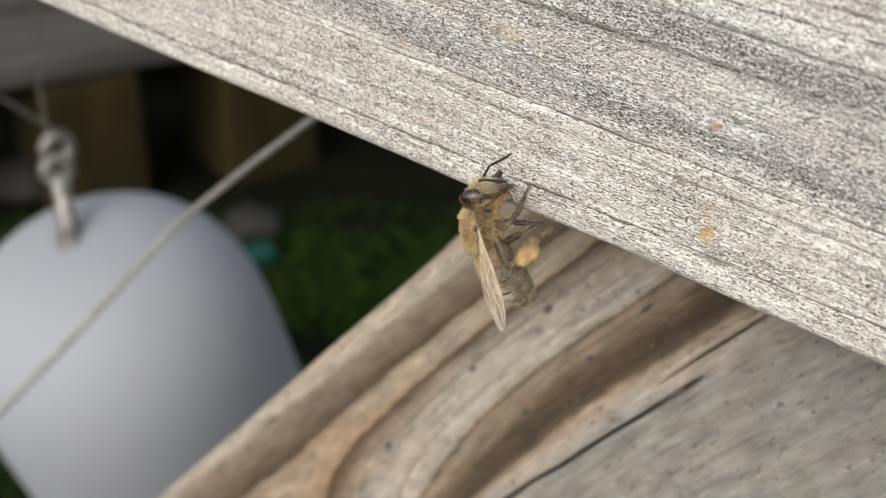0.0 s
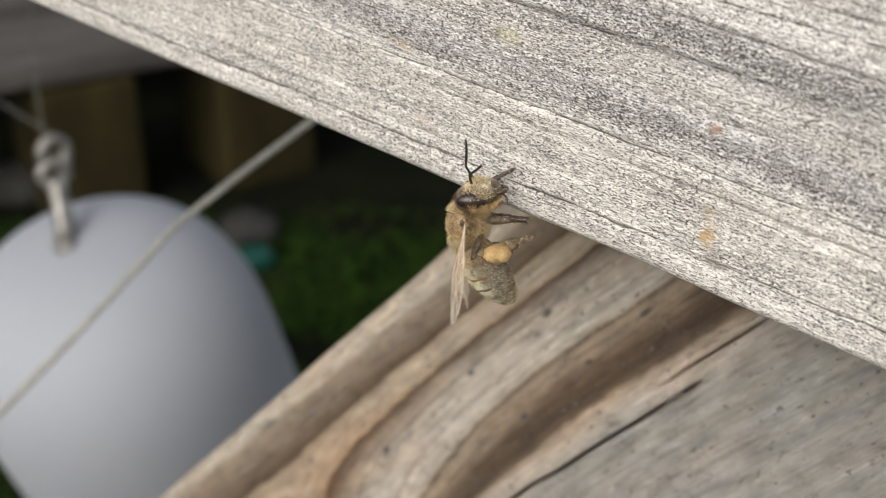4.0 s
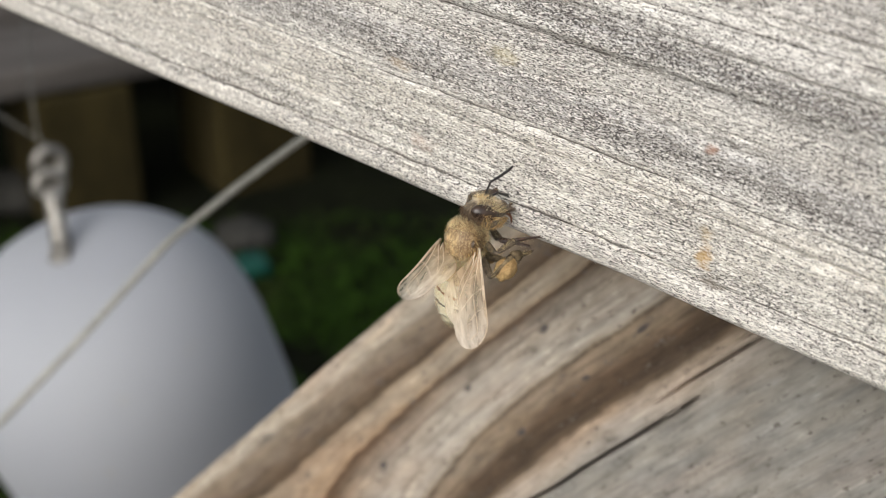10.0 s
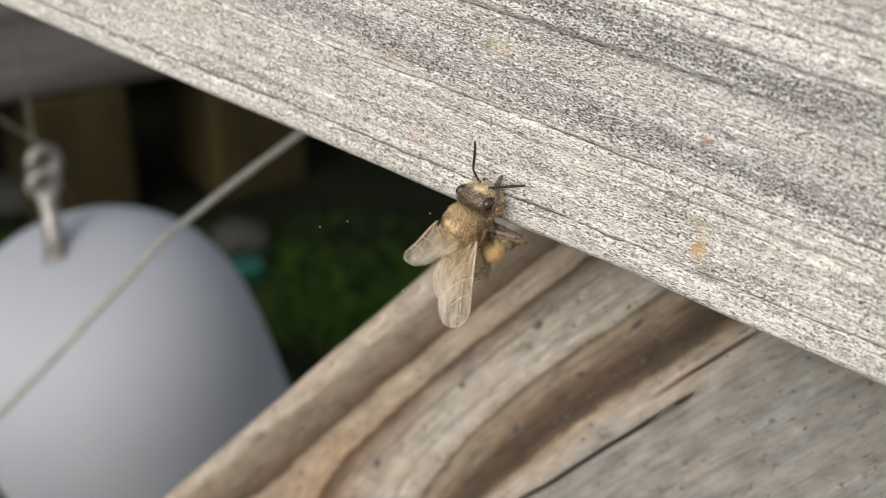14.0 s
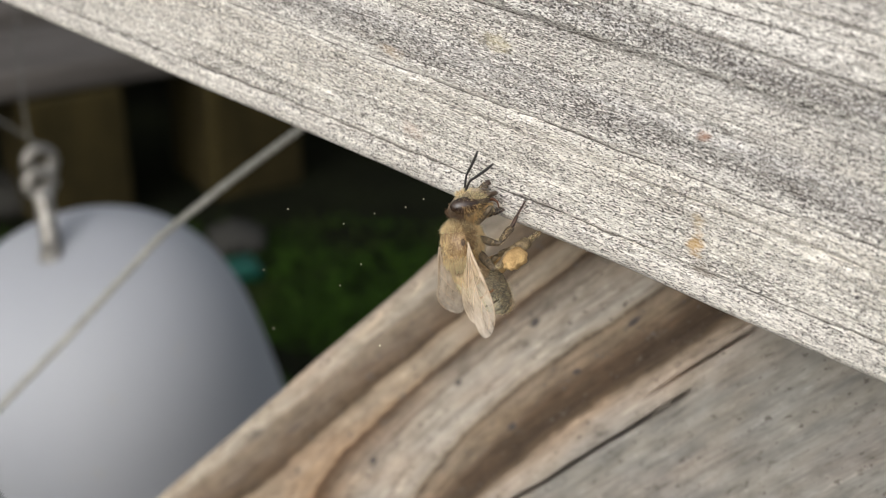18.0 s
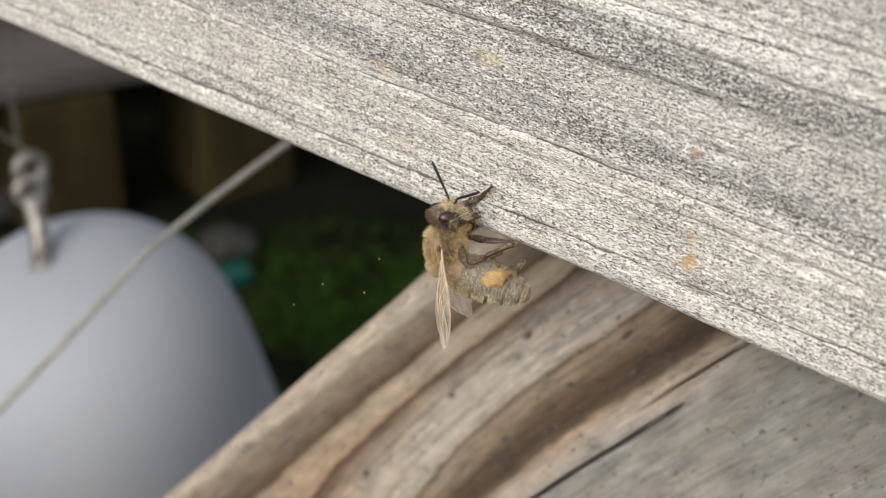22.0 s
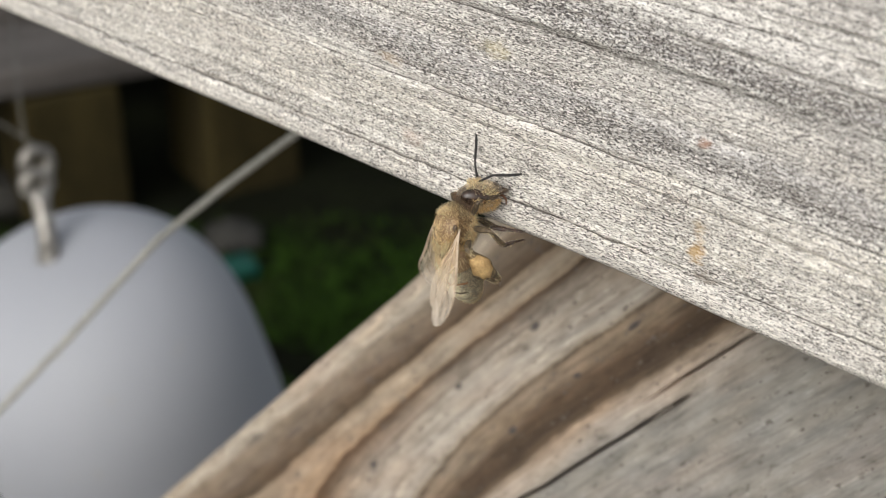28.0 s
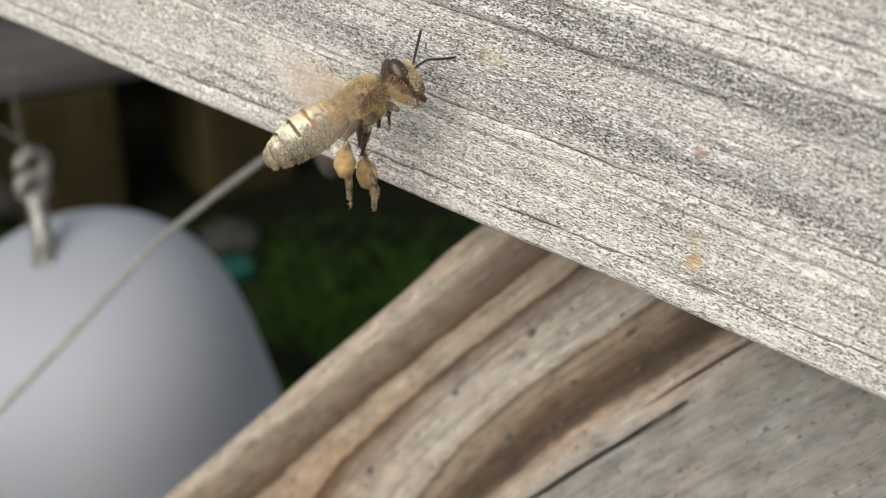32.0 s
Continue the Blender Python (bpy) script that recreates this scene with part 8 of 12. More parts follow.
        (9, 4.28, -1.65, -0.54, -74.4, -28.3, -39.3),
        (9.5, 2.30, 0.18, -1.45, -85.5, -12.7, -36.3),
        (10, 3.38, 0.72, -2.19, -73.9, -3.9, -34.8),
        (10.25, 2.12, 0.55, -3.20, -92.0, 9.4, -33.1),
        (10.5, 0.95, 0.03, -3.27, -110.9, 22.7, -35.8),
        (10.75, 1.70, 0.16, -3.52, -127.0, 9.2, -28.1),
        (11, 2.54, 0.60, -2.83, -144.4, -1.6, -17.1),
        (11.5, 1.78, 0.08, -2.84, -100.8, 12.3, -26.1),
        (12, 1.62, 0.48, -3.75, -92.0, 46.7, -30.4),
        (12.5, 0.01, -0.00, -3.49, -111.6, 36.6, -27.3),
        (13, 1.42, 0.92, -4.16, -153.9, 43.6, -35.7),
        (13.25, 2.56, 0.84, -2.71, -125.8, 14.9, 1.6),
        (13.5, 2.37, 0.12, -1.04, -118.5, -21.8, 24.1),
        (14, 1.76, 0.50, -1.69, -130.6, 19.4, -3.1),
        (14.25, 1.47, 0.49, -2.86, -116.1, 26.8, -8.4),
        (14.5, 0.49, 0.02, -3.36, -101.2, 35.2, -11.7),
        (15.5, 1.92, 0.09, -2.63, -96.3, 11.5, -7.9),
        (16.5, 1.28, 0.08, -2.87, -98.3, 25.2, -9.9),
        (17, 1.39, -0.25, -2.99, -128.4, 40.3, -17.3),
        (17.5, 1.30, 0.11, -2.79, -97.7, 25.1, -9.7),
        (18, 2.82, 0.72, -3.25, -41.9, 19.9, -11.7),
        (18.5, 2.00, 0.10, -2.46, -97.1, 8.1, -16.1),
        (19, 2.25, 0.63, -4.32, -56.8, 1.2, -17.8),
        (19.5, 2.14, 0.38, -2.32, -87.4, 6.7, -16.3),
        (20, 2.19, 0.46, -4.32, -83.8, 23.2, -15.0),
        (20.25, 3.10, 0.53, -2.29, -84.7, -6.8, -18.1),
        (20.5, 2.12, 0.22, -0.80, -83.8, -36.8, -21.3),
        (20.75, 2.54, 1.38, -1.92, -80.3, -18.3, -18.6),
        (21, 2.17, 1.91, -3.32, -76.0, -0.1, -14.8),
        (21.5, 0.75, 0.03, -3.25, -102.0, 31.8, -14.0),
        (22, 1.81, -0.89, -3.17, -70.4, -1.2, -16.3),
        (22.5, 1.48, 0.07, -2.82, -99.7, 20.5, -14.5),
        (23, 2.79, -2.17, -2.52, -101.0, -30.7, -5.5),
        (23.5, 2.21, 0.15, -1.91, -93.8, -1.5, -9.3),
        (24, 2.31, -0.91, -2.99, -94.7, -33.1, -7.0),
        (24.25, 2.66, -0.62, -1.67, -96.6, -30.9, -7.3),
        (24.5, 2.24, 0.17, -1.01, -98.5, -28.8, -7.6),
        (25.5, 1.86, 0.34, -2.54, -90.1, 13.8, -10.6),
        (26.5, 1.86, 0.11, -2.51, -96.7, 12.3, -10.6),
        (26.75, 1.74, -0.65, -1.17, -107.1, 10.6, -10.3),
        (27, 3.27, 0.25, -0.54, -117.4, 8.9, -9.7),
        (27.25, 2.03, -0.95, -1.25, -106.4, 7.4, -9.1),
        (27.5, 2.08, 0.12, -2.27, -95.3, 5.9, -8.8),
        (28, 2.77, -0.75, -3.44, -76.1, 23.9, -7.4),
        (28.25, 2.96, -0.29, -2.01, -78.6, 1.5, -12.6),
        (28.5, 2.14, 0.24, -0.99, -79.0, -21.1, -17.1),
        (29, 2.49, 0.01, -3.10, -65.5, 31.4, -1.1),
        (29.5, 1.14, 0.06, -3.04, -94.9, 27.9, -1.5),
        (29.75, 1.06, -0.51, -2.59, -105.2, 44.2, -5.0),
        (30, 0.44, -0.40, -1.61, -121.7, 59.4, -15.5),
        (30.15, 1.46, -0.39, -2.05, -103.2, 36.6, -1.4),
        (30.3, 1.91, 0.11, -2.45, -93.7, 12.2, 2.6),
        (30.5, 1.53, -0.08, -3.97, -95.0, 19.9, 2.0),
        (30.7, 0.74, 0.08, -3.03, -93.2, 35.2, 0.9),
        (30.8, 1.15, 0.25, -1.74, -109.3, -4.5, 9.0),
        (30.9, 2.06, 0.28, -0.67, -136.9, -38.9, 32.4),
        (30.935, 2.52, 1.63, -1.33, -101.2, -37.0, 31.2),
        (30.97, 3.17, 1.35, -1.94, -66.5, -34.9, 31.6),
        (31, 3.17, 1.35, -1.94, -66.5, -34.9, 31.6),
        (31.03, 3.17, 1.35, -1.94, -66.5, -34.9, 31.6),
        (31.1, 3.38, 1.44, -1.70, -67.5, -39.2, 29.2),
        (31.2, 1.88, 0.78, -1.44, -52.3, -18.8, 42.5),
        (31.5, 2.06, 1.37, -3.48, -68.2, -6.1, 50.1),
        (31.7, 1.63, -0.71, -2.65, -86.1, 31.0, 58.7),
        (31.9, 1.60, -0.19, -2.91, -79.6, 19.6, 57.1),
        (31.97, 1.34, -0.98, -2.18, -82.5, 45.2, 62.0),
        (32, 1.34, -0.98, -2.18, -82.5, 45.2, 62.0),
    ),
    "hind_femur_R": (
        (0, 0.95, -1.00, -1.30, -10.6, -9.0, -160.9),
        (0.167, 0.95, -1.00, -1.30, -37.6, -7.4, -157.4),
        (0.333, 0.95, -1.00, -1.30, -64.4, -4.5, -154.9),
        (0.5, 0.95, -1.00, -1.30, -90.9, -0.7, -154.1),
        (0.667, 0.95, -1.00, -1.30, -59.7, 15.7, -149.7),
        (0.833, 0.95, -1.00, -1.30, -24.0, 27.0, -136.2),
        (1, 0.95, -1.00, -1.30, 15.5, 28.3, -117.1),
        (1.5, 0.95, -1.00, -1.30, 47.4, 18.8, -100.2),
        (1.75, 0.95, -1.00, -1.30, 9.2, 26.4, -115.1),
        (2, 0.95, -1.00, -1.30, -30.4, 23.6, -132.2),
        (2.25, 0.95, -1.00, -1.30, 11.1, 26.3, -114.3),
        (2.5, 0.95, -1.00, -1.30, 50.8, 17.7, -99.3),
        (3, 0.95, -1.00, -1.30, 10.7, 30.2, -122.0),
        (3.5, 0.95, -1.00, -1.30, -11.2, 30.1, -143.4),
        (4.5, 0.95, -1.00, -1.30, 69.7, 10.7, -107.5),
        (5, 0.95, -1.00, -1.30, 77.0, 5.2, -105.7),
        (5.5, 0.95, -1.00, -1.30, 84.1, -0.6, -104.6),
        (5.75, 0.95, -1.00, -1.30, 38.3, 12.1, -111.6),
        (6, 0.95, -1.00, -1.30, -10.3, 15.7, -126.1),
        (6.25, 0.95, -1.00, -1.30, -34.4, 12.1, -134.7),
        (6.5, 0.95, -1.00, -1.30, -57.3, 5.5, -141.0),
        (6.75, 0.95, -1.00, -1.30, -38.4, -6.7, -152.1),
        (7, 0.95, -1.00, -1.30, -16.9, -14.4, -167.0),
        (7.25, 0.95, -1.00, -1.30, -36.1, -2.4, -143.2),
        (7.5, 0.95, -1.00, -1.30, -49.4, 15.7, -123.8),
        (7.667, 0.95, -1.00, -1.30, -25.6, 17.6, -121.3),
        (7.833, 0.95, -1.00, -1.30, -1.6, 18.4, -118.1),
        (8, 0.95, -1.00, -1.30, 22.5, 17.9, -114.8),
        (8.25, 0.95, -1.00, -1.30, -9.7, 17.4, -109.2),
        (8.5, 0.95, -1.00, -1.30, -42.0, 19.9, -104.1),
        (8.75, 0.95, -1.00, -1.30, -72.3, 2.0, -115.8),
        (9, 0.95, -1.00, -1.30, -100.2, -19.1, -117.2),
        (9.25, 0.95, -1.00, -1.30, -75.2, -12.3, -117.0),
        (9.5, 0.95, -1.00, -1.30, -50.6, -6.2, -113.8),
        (9.667, 0.95, -1.00, -1.30, -28.4, -9.2, -117.6),
        (9.833, 0.95, -1.00, -1.30, -5.8, -10.6, -122.2),
        (10, 0.95, -1.00, -1.30, 16.8, -10.1, -127.0),
        (10.5, 0.95, -1.00, -1.30, 55.4, -7.1, -131.0),
        (10.75, 0.95, -1.00, -1.30, 28.7, 0.4, -139.2),
        (11, 0.95, -1.00, -1.30, 1.2, 3.3, -149.9),
        (11.25, 0.95, -1.00, -1.30, 33.8, 1.4, -143.8),
        (11.5, 0.95, -1.00, -1.30, 65.9, -3.6, -139.6),
        (12, 0.95, -1.00, -1.30, 0.0, -24.5, -107.4),
        (12.5, 0.95, -1.00, -1.30, 45.1, -14.2, -133.2),
        (12.75, 0.95, -1.00, -1.30, 5.4, -9.4, -143.7),
        (13, 0.95, -1.00, -1.30, -34.3, -12.2, -154.8),
        (13.25, 0.95, -1.00, -1.30, -3.5, -29.7, 154.5),
        (13.5, 0.95, -1.00, -1.30, 30.5, -17.2, 101.2),
        (13.75, 0.95, -1.00, -1.30, -19.9, -20.7, 139.4),
        (14, 0.95, -1.00, -1.30, -61.6, 3.5, 167.0),
        (14.25, 0.95, -1.00, -1.30, -9.9, 33.0, -152.0),
        (14.5, 0.95, -1.00, -1.30, 49.8, 15.2, -102.1),
        (15.5, 0.95, -1.00, -1.30, 70.4, 12.8, -100.5),
        (16.5, 0.95, -1.00, -1.30, 53.4, 14.5, -101.2),
        (17, 0.95, -1.00, -1.30, 16.3, 14.3, -101.2),
        (17.5, 0.95, -1.00, -1.30, 50.4, 15.1, -102.3),
        (18, 0.95, -1.00, -1.30, 5.2, 23.9, -120.2),
        (18.5, 0.95, -1.00, -1.30, 69.6, 11.8, -103.4),
        (19, 0.95, -1.00, -1.30, 1.4, 33.7, -135.4),
        (19.5, 0.95, -1.00, -1.30, 64.6, 20.2, -112.9),
        (19.75, 0.95, -1.00, -1.30, 20.4, 26.8, -120.6),
        (20, 0.95, -1.00, -1.30, -25.7, 26.4, -131.5),
        (20.25, 0.95, -1.00, -1.30, -46.3, 33.3, -120.5),
        (20.5, 0.95, -1.00, -1.30, -67.3, 43.1, -112.3),
        (20.75, 0.95, -1.00, -1.30, -29.4, 57.7, -92.1),
        (21, 0.95, -1.00, -1.30, 24.6, 58.6, -55.0),
        (21.25, 0.95, -1.00, -1.30, 59.4, 51.1, -40.7),
        (21.5, 0.95, -1.00, -1.30, 85.8, 40.4, -36.0),
        (21.75, 0.95, -1.00, -1.30, 116.6, 71.8, -25.2),
        (22, 0.95, -1.00, -1.30, -112.3, 69.8, 87.3),
        (22.25, 0.95, -1.00, -1.30, 110.5, 68.9, -33.5),
        (22.5, 0.95, -1.00, -1.30, 84.6, 33.4, -41.0),
        (22.75, 0.95, -1.00, -1.30, 75.7, 32.8, -40.7),
        (23, 0.95, -1.00, -1.30, 66.9, 32.2, -40.3),
        (23.25, 0.95, -1.00, -1.30, 79.2, 28.1, -39.0),
        (23.5, 0.95, -1.00, -1.30, 91.0, 23.7, -38.7),
        (23.75, 0.95, -1.00, -1.30, 74.4, 64.3, -45.9),
        (24, 0.95, -1.00, -1.30, -66.5, 71.0, -178.8),
        (24.167, 0.95, -1.00, -1.30, -64.0, 52.1, 163.1),
        (24.333, 0.95, -1.00, -1.30, -55.2, 34.2, 148.8),
        (24.5, 0.95, -1.00, -1.30, -43.3, 18.6, 133.8),
        (25, 0.95, -1.00, -1.30, -45.2, 41.5, 160.2),
        (25.5, 0.95, -1.00, -1.30, -26.7, 61.6, -157.7),
        (26.5, 0.95, -1.00, -1.30, 75.2, 23.7, -69.3),
        (27, 0.95, -1.00, -1.30, 71.4, 16.4, -67.2),
        (27.5, 0.95, -1.00, -1.30, 79.6, 21.3, -68.3),
        (28, 0.95, -1.00, -1.30, 38.0, 38.9, -80.7),
        (28.25, 0.95, -1.00, -1.30, -11.6, 44.7, -112.5),
        (28.5, 0.95, -1.00, -1.30, -55.6, 31.1, -138.1),
        (28.75, 0.95, -1.00, -1.30, -30.1, 28.3, -141.6),
        (29, 0.95, -1.00, -1.30, -4.8, 27.2, -145.9),
        (29.5, 0.95, -1.00, -1.30, 53.8, 9.9, -107.1),
        (30, 0.95, -1.00, -1.30, -4.1, 19.0, -126.7),
        (30.3, 0.95, -1.00, -1.30, 64.2, 8.8, -108.6),
        (30.5, 0.95, -1.00, -1.30, -15.0, 25.5, -145.1),
        (30.7, 0.95, -1.00, -1.30, 42.2, 16.0, -105.6),
        (30.8, 0.95, -1.00, -1.30, 59.8, 32.3, -119.8),
        (30.9, 0.95, -1.00, -1.30, 76.3, 51.6, -130.2),
        (30.935, 0.95, -1.00, -1.30, 38.3, 45.9, -124.7),
        (30.97, 0.95, -1.00, -1.30, 2.5, 43.5, -115.7),
        (31, 0.95, -1.00, -1.30, 2.5, 43.5, -115.7),
        (31.03, 0.95, -1.00, -1.30, 2.5, 43.5, -115.7),
        (31.1, 0.95, -1.00, -1.30, 46.3, 29.6, -78.5),
        (31.2, 0.95, -1.00, -1.30, 12.3, 44.8, -111.8),
        (31.5, 0.95, -1.00, -1.30, 33.6, 37.9, -90.1),
        (31.7, 0.95, -1.00, -1.30, -34.2, 37.5, -142.1),
        (31.9, 0.95, -1.00, -1.30, 24.5, 40.4, -101.4),
        (31.97, 0.95, -1.00, -1.30, 0.0, 44.8, -128.5),
        (32, 0.95, -1.00, -1.30, 0.0, 44.8, -128.5),
    ),
    "hind_tibia_R": (
        (0, 1.75, -3.53, -1.79, -129.6, 2.7, -139.6),
        (0.167, 1.58, -3.06, -2.93, -152.4, 43.6, 174.7),
        (0.333, 1.27, -2.14, -3.73, 143.8, 42.0, 92.9),
        (0.5, 0.90, -0.98, -4.00, 123.3, 0.3, 48.9),
        (0.667, 2.18, -1.86, -3.54, 123.8, -46.8, 13.8),
        (0.833, 3.02, -2.44, -2.28, -150.3, -64.7, -96.9),
        (1, 3.11, -2.49, -0.66, -124.5, -20.8, -150.8),
        (1.5, 2.64, -1.95, 0.58, -100.8, -17.5, -137.3),
        (1.75, 3.28, -2.30, -0.91, -73.1, -77.6, 177.0),
        (2, 3.04, -2.16, -2.55, 48.3, -35.4, 39.2),
        (2.25, 3.27, -2.30, -0.83, -71.3, -76.1, 176.5),
        (2.5, 2.53, -1.90, 0.69, -97.8, -15.4, -137.3),
        (3, 3.07, -2.62, -0.87, -121.7, -18.2, -147.4),
        (3.5, 2.74, -2.97, -1.75, -128.5, -2.4, -137.3),
        (4.5, 1.70, -1.73, 1.19, -80.0, -1.3, -137.3),
        (5, 1.47, -1.39, 1.32, -84.2, -2.3, -133.9),
        (5.5, 1.23, -1.05, 1.39, -88.4, -3.1, -130.5),
        (5.75, 2.79, -2.11, 0.33, -99.5, -14.5, -154.5),
        (6, 3.17, -2.46, -1.77, -105.4, -29.4, -177.9),
        (6.25, 2.76, -2.34, -2.79, 14.5, -64.2, 79.6),
        (6.5, 2.04, -2.00, -3.56, 66.5, 1.0, 49.1),
        (6.75, 1.77, -2.96, -2.96, 71.4, 34.3, 9.3),
        (7, 1.34, -3.56, -2.06, 36.4, 58.8, -58.4),
        (7.25, 2.20, -2.79, -2.89, 76.2, 20.9, 5.6),
        (7.5, 2.72, -1.52, -3.27, 68.4, -25.9, 42.3),
        (7.667, 3.21, -1.96, -2.41, 88.5, 29.1, 49.3),
        (7.833, 3.34, -2.25, -1.37, 165.1, 66.0, 118.9),
        (8, 3.08, -2.33, -0.32, -125.2, 25.9, -178.6),
        (8.25, 3.51, -1.74, -1.73, -103.5, -52.7, -163.4),
        (8.5, 3.05, -0.89, -3.00, 79.4, -46.5, 34.4),
        (8.75, 1.73, -1.27, -3.87, 117.3, 4.1, 13.4),
        (9, 0.13, -1.55, -3.81, 156.2, 56.2, 30.4),
        (9.25, 1.32, -1.81, -3.85, 106.8, 19.5, 23.8),
        (9.5, 2.43, -1.90, -3.37, 63.7, -10.0, 46.4),
        (9.667, 2.96, -2.28, -2.56, 35.5, -64.1, 59.3),
        (9.833, 3.19, -2.48, -1.56, -103.5, -54.1, -173.9),
        (10, 3.09, -2.45, -0.53, -125.4, 0.6, -169.1),
        (10.5, 2.29, -1.80, 0.91, -91.3, -11.3, -137.3),
        (10.75, 2.49, -2.80, 0.00, -116.7, 42.4, -141.0),
        (11, 2.30, -3.34, -1.24, 133.4, 67.0, 123.0),
        (11.25, 2.25, -2.83, 0.20, -110.1, 47.4, -139.2),
        (11.5, 1.79, -1.74, 1.16, -81.5, -2.6, -137.3),
        (12, 3.53, -1.81, -1.30, -85.1, 7.8, -163.9),
        (12.5, 2.66, -1.96, 0.55, -101.5, -18.0, -137.3),
        (12.75, 2.58, -3.14, -1.05, -102.4, -4.2, -136.8),
        (13, 1.61, -3.16, -2.79, -103.1, 9.7, -136.5),
        (13.25, -0.28, -3.40, -1.44, -92.1, 34.7, -147.5),
        (13.5, -1.25, -1.85, 0.01, -83.5, 61.0, -156.3),
        (13.75, -0.95, -2.72, -2.16, -18.5, 81.2, -77.6),
        (14, 0.80, -2.28, -3.67, 48.4, 61.3, 2.9),
        (14.25, 2.42, -3.23, -1.69, -82.0, 47.2, -125.2),
        (14.5, 2.54, -1.90, 0.69, -97.8, -15.7, -137.3),
        (15.5, 1.74, -1.72, 1.18, -80.4, -2.1, -137.3),
        (16.5, 2.42, -1.84, 0.80, -94.7, -13.7, -137.3),
        (17, 3.46, -1.69, -0.57, -96.9, -28.2, -132.6),
        (17.5, 2.52, -1.90, 0.71, -97.4, -15.2, -137.3),
        (18, 3.22, -2.44, -1.08, -114.9, 18.5, -138.1),
        (18.5, 1.75, -1.72, 1.18, -80.7, -2.2, -137.3),
        (19, 2.82, -2.95, -1.24, -123.1, 6.2, -137.5),
        (19.5, 1.69, -2.23, 0.99, -86.4, 9.5, -133.4),
        (19.75, 2.91, -2.66, -0.46, -98.9, 19.8, -142.0),
        (20, 3.12, -2.22, -2.35, -113.8, 27.9, -153.5),
        (20.25, 3.10, -1.02, -2.93, -109.8, -50.7, -132.0),
        (20.5, 2.56, 0.18, -3.12, 98.4, -47.6, 33.9),
        (20.75, 3.34, 0.03, -2.01, -155.1, -37.7, -26.2),
        (21, 3.51, -0.38, -0.71, -92.8, 6.3, -21.6),
        (21.25, 3.22, -1.13, 0.16, -100.2, -3.3, -79.2),
        (21.5, 2.48, -1.86, 0.75, -96.0, -14.7, -137.3),
        (21.75, 2.51, -3.07, -0.54, -84.1, 1.2, -95.4),
        (22, 1.87, -3.39, -2.16, -64.6, 4.7, -51.1),
        (22.25, 2.40, -3.09, -0.39, -80.3, 2.1, -95.0),
        (22.5, 2.23, -1.78, 0.94, -89.9, -10.5, -137.3),
        (22.75, 2.46, -1.42, 0.90, -91.5, -17.4, -131.5),
        (23, 2.65, -1.05, 0.80, -93.9, -24.0, -125.2),
        (23.25, 2.24, -1.39, 1.04, -86.6, -13.7, -132.0),
        (23.5, 1.77, -1.71, 1.17, -80.8, -2.7, -137.3),
        (23.75, 3.10, -2.18, -0.18, -94.7, -29.7, -132.1),
        (24, 3.31, -2.03, -2.11, -119.6, -53.8, -113.7),
        (24.167, 2.44, -2.69, -2.79, 138.0, -55.0, 0.9),
        (24.333, 1.22, -2.97, -3.14, 120.7, -3.0, 34.3),
        (24.5, -0.06, -2.79, -3.06, 135.4, 49.4, 64.7),
        (25, 1.50, -3.22, -2.74, -151.1, 56.2, 169.4),
        (25.5, 2.85, -2.83, -1.88, -134.7, 15.3, -137.3),
        (26.5, 1.97, -1.74, 1.09, -84.5, -5.9, -137.3),
        (27, 2.02, -1.33, 1.16, -46.7, -12.8, -148.3),
        (27.5, 1.76, -1.72, 1.17, -80.8, -2.5, -137.3),
        (28, 3.22, -1.69, -0.01, -79.4, -23.1, -153.0),
        (28.25, 3.54, -1.66, -1.69, -22.6, -76.6, 142.5),
        (28.5, 2.82, -1.37, -3.21, 72.0, -31.9, 40.4),
        (28.75, 2.90, -2.43, -2.49, -150.3, -66.8, -105.5),
        (29, 2.54, -3.17, -1.50, -132.4, 8.3, -134.4),
        (29.5, 2.37, -1.83, 0.85, -93.2, -12.6, -137.3),
        (30, 3.15, -2.56, -1.48, -137.7, -11.0, -120.9),
        (30.3, 1.94, -1.73, 1.10, -84.1, -5.6, -137.3),
        (30.5, 2.69, -2.97, -1.93, -126.9, -5.1, -137.3),
        (30.7, 2.74, -2.02, 0.44, -104.3, -19.8, -137.3),
        (30.8, 1.51, -2.75, 0.67, -104.7, 14.1, -140.8),
        (30.9, 0.11, -2.98, 0.33, -108.2, 47.8, -146.2),
        (30.935, 2.01, -3.19, -0.13, -94.5, 30.3, -113.1),
        (30.97, 3.35, -2.24, -1.22, -93.6, 10.0, -88.3),
        (31, 3.35, -2.24, -1.22, -93.6, 10.0, -88.3),
        (31.03, 3.35, -2.24, -1.22, -93.6, 10.0, -88.3),
        (31.1, 2.97, -1.57, 0.40, -77.2, -17.7, -120.8),
        (31.2, 3.25, -2.36, -0.89, -77.3, -23.7, -124.4),
        (31.5, 3.20, -1.92, -0.12, -96.7, -29.7, -128.4),
        (31.7, 3.05, -2.19, -2.50, -67.1, -8.2, -115.5),
        (31.9, 3.22, -2.20, -0.45, -89.8, -31.0, -129.4),
        (31.97, 3.06, -2.68, -1.30, -87.2, -28.1, -127.0),
        (32, 3.06, -2.68, -1.30, -87.2, -28.1, -127.0),
    ),
    "hind_tarsus_R": (
        (0, 0.63, -2.06, -4.02, -125.0, -8.0, -135.8),
        (0.167, 2.73, -0.58, -3.91, -113.3, -5.6, -137.1),
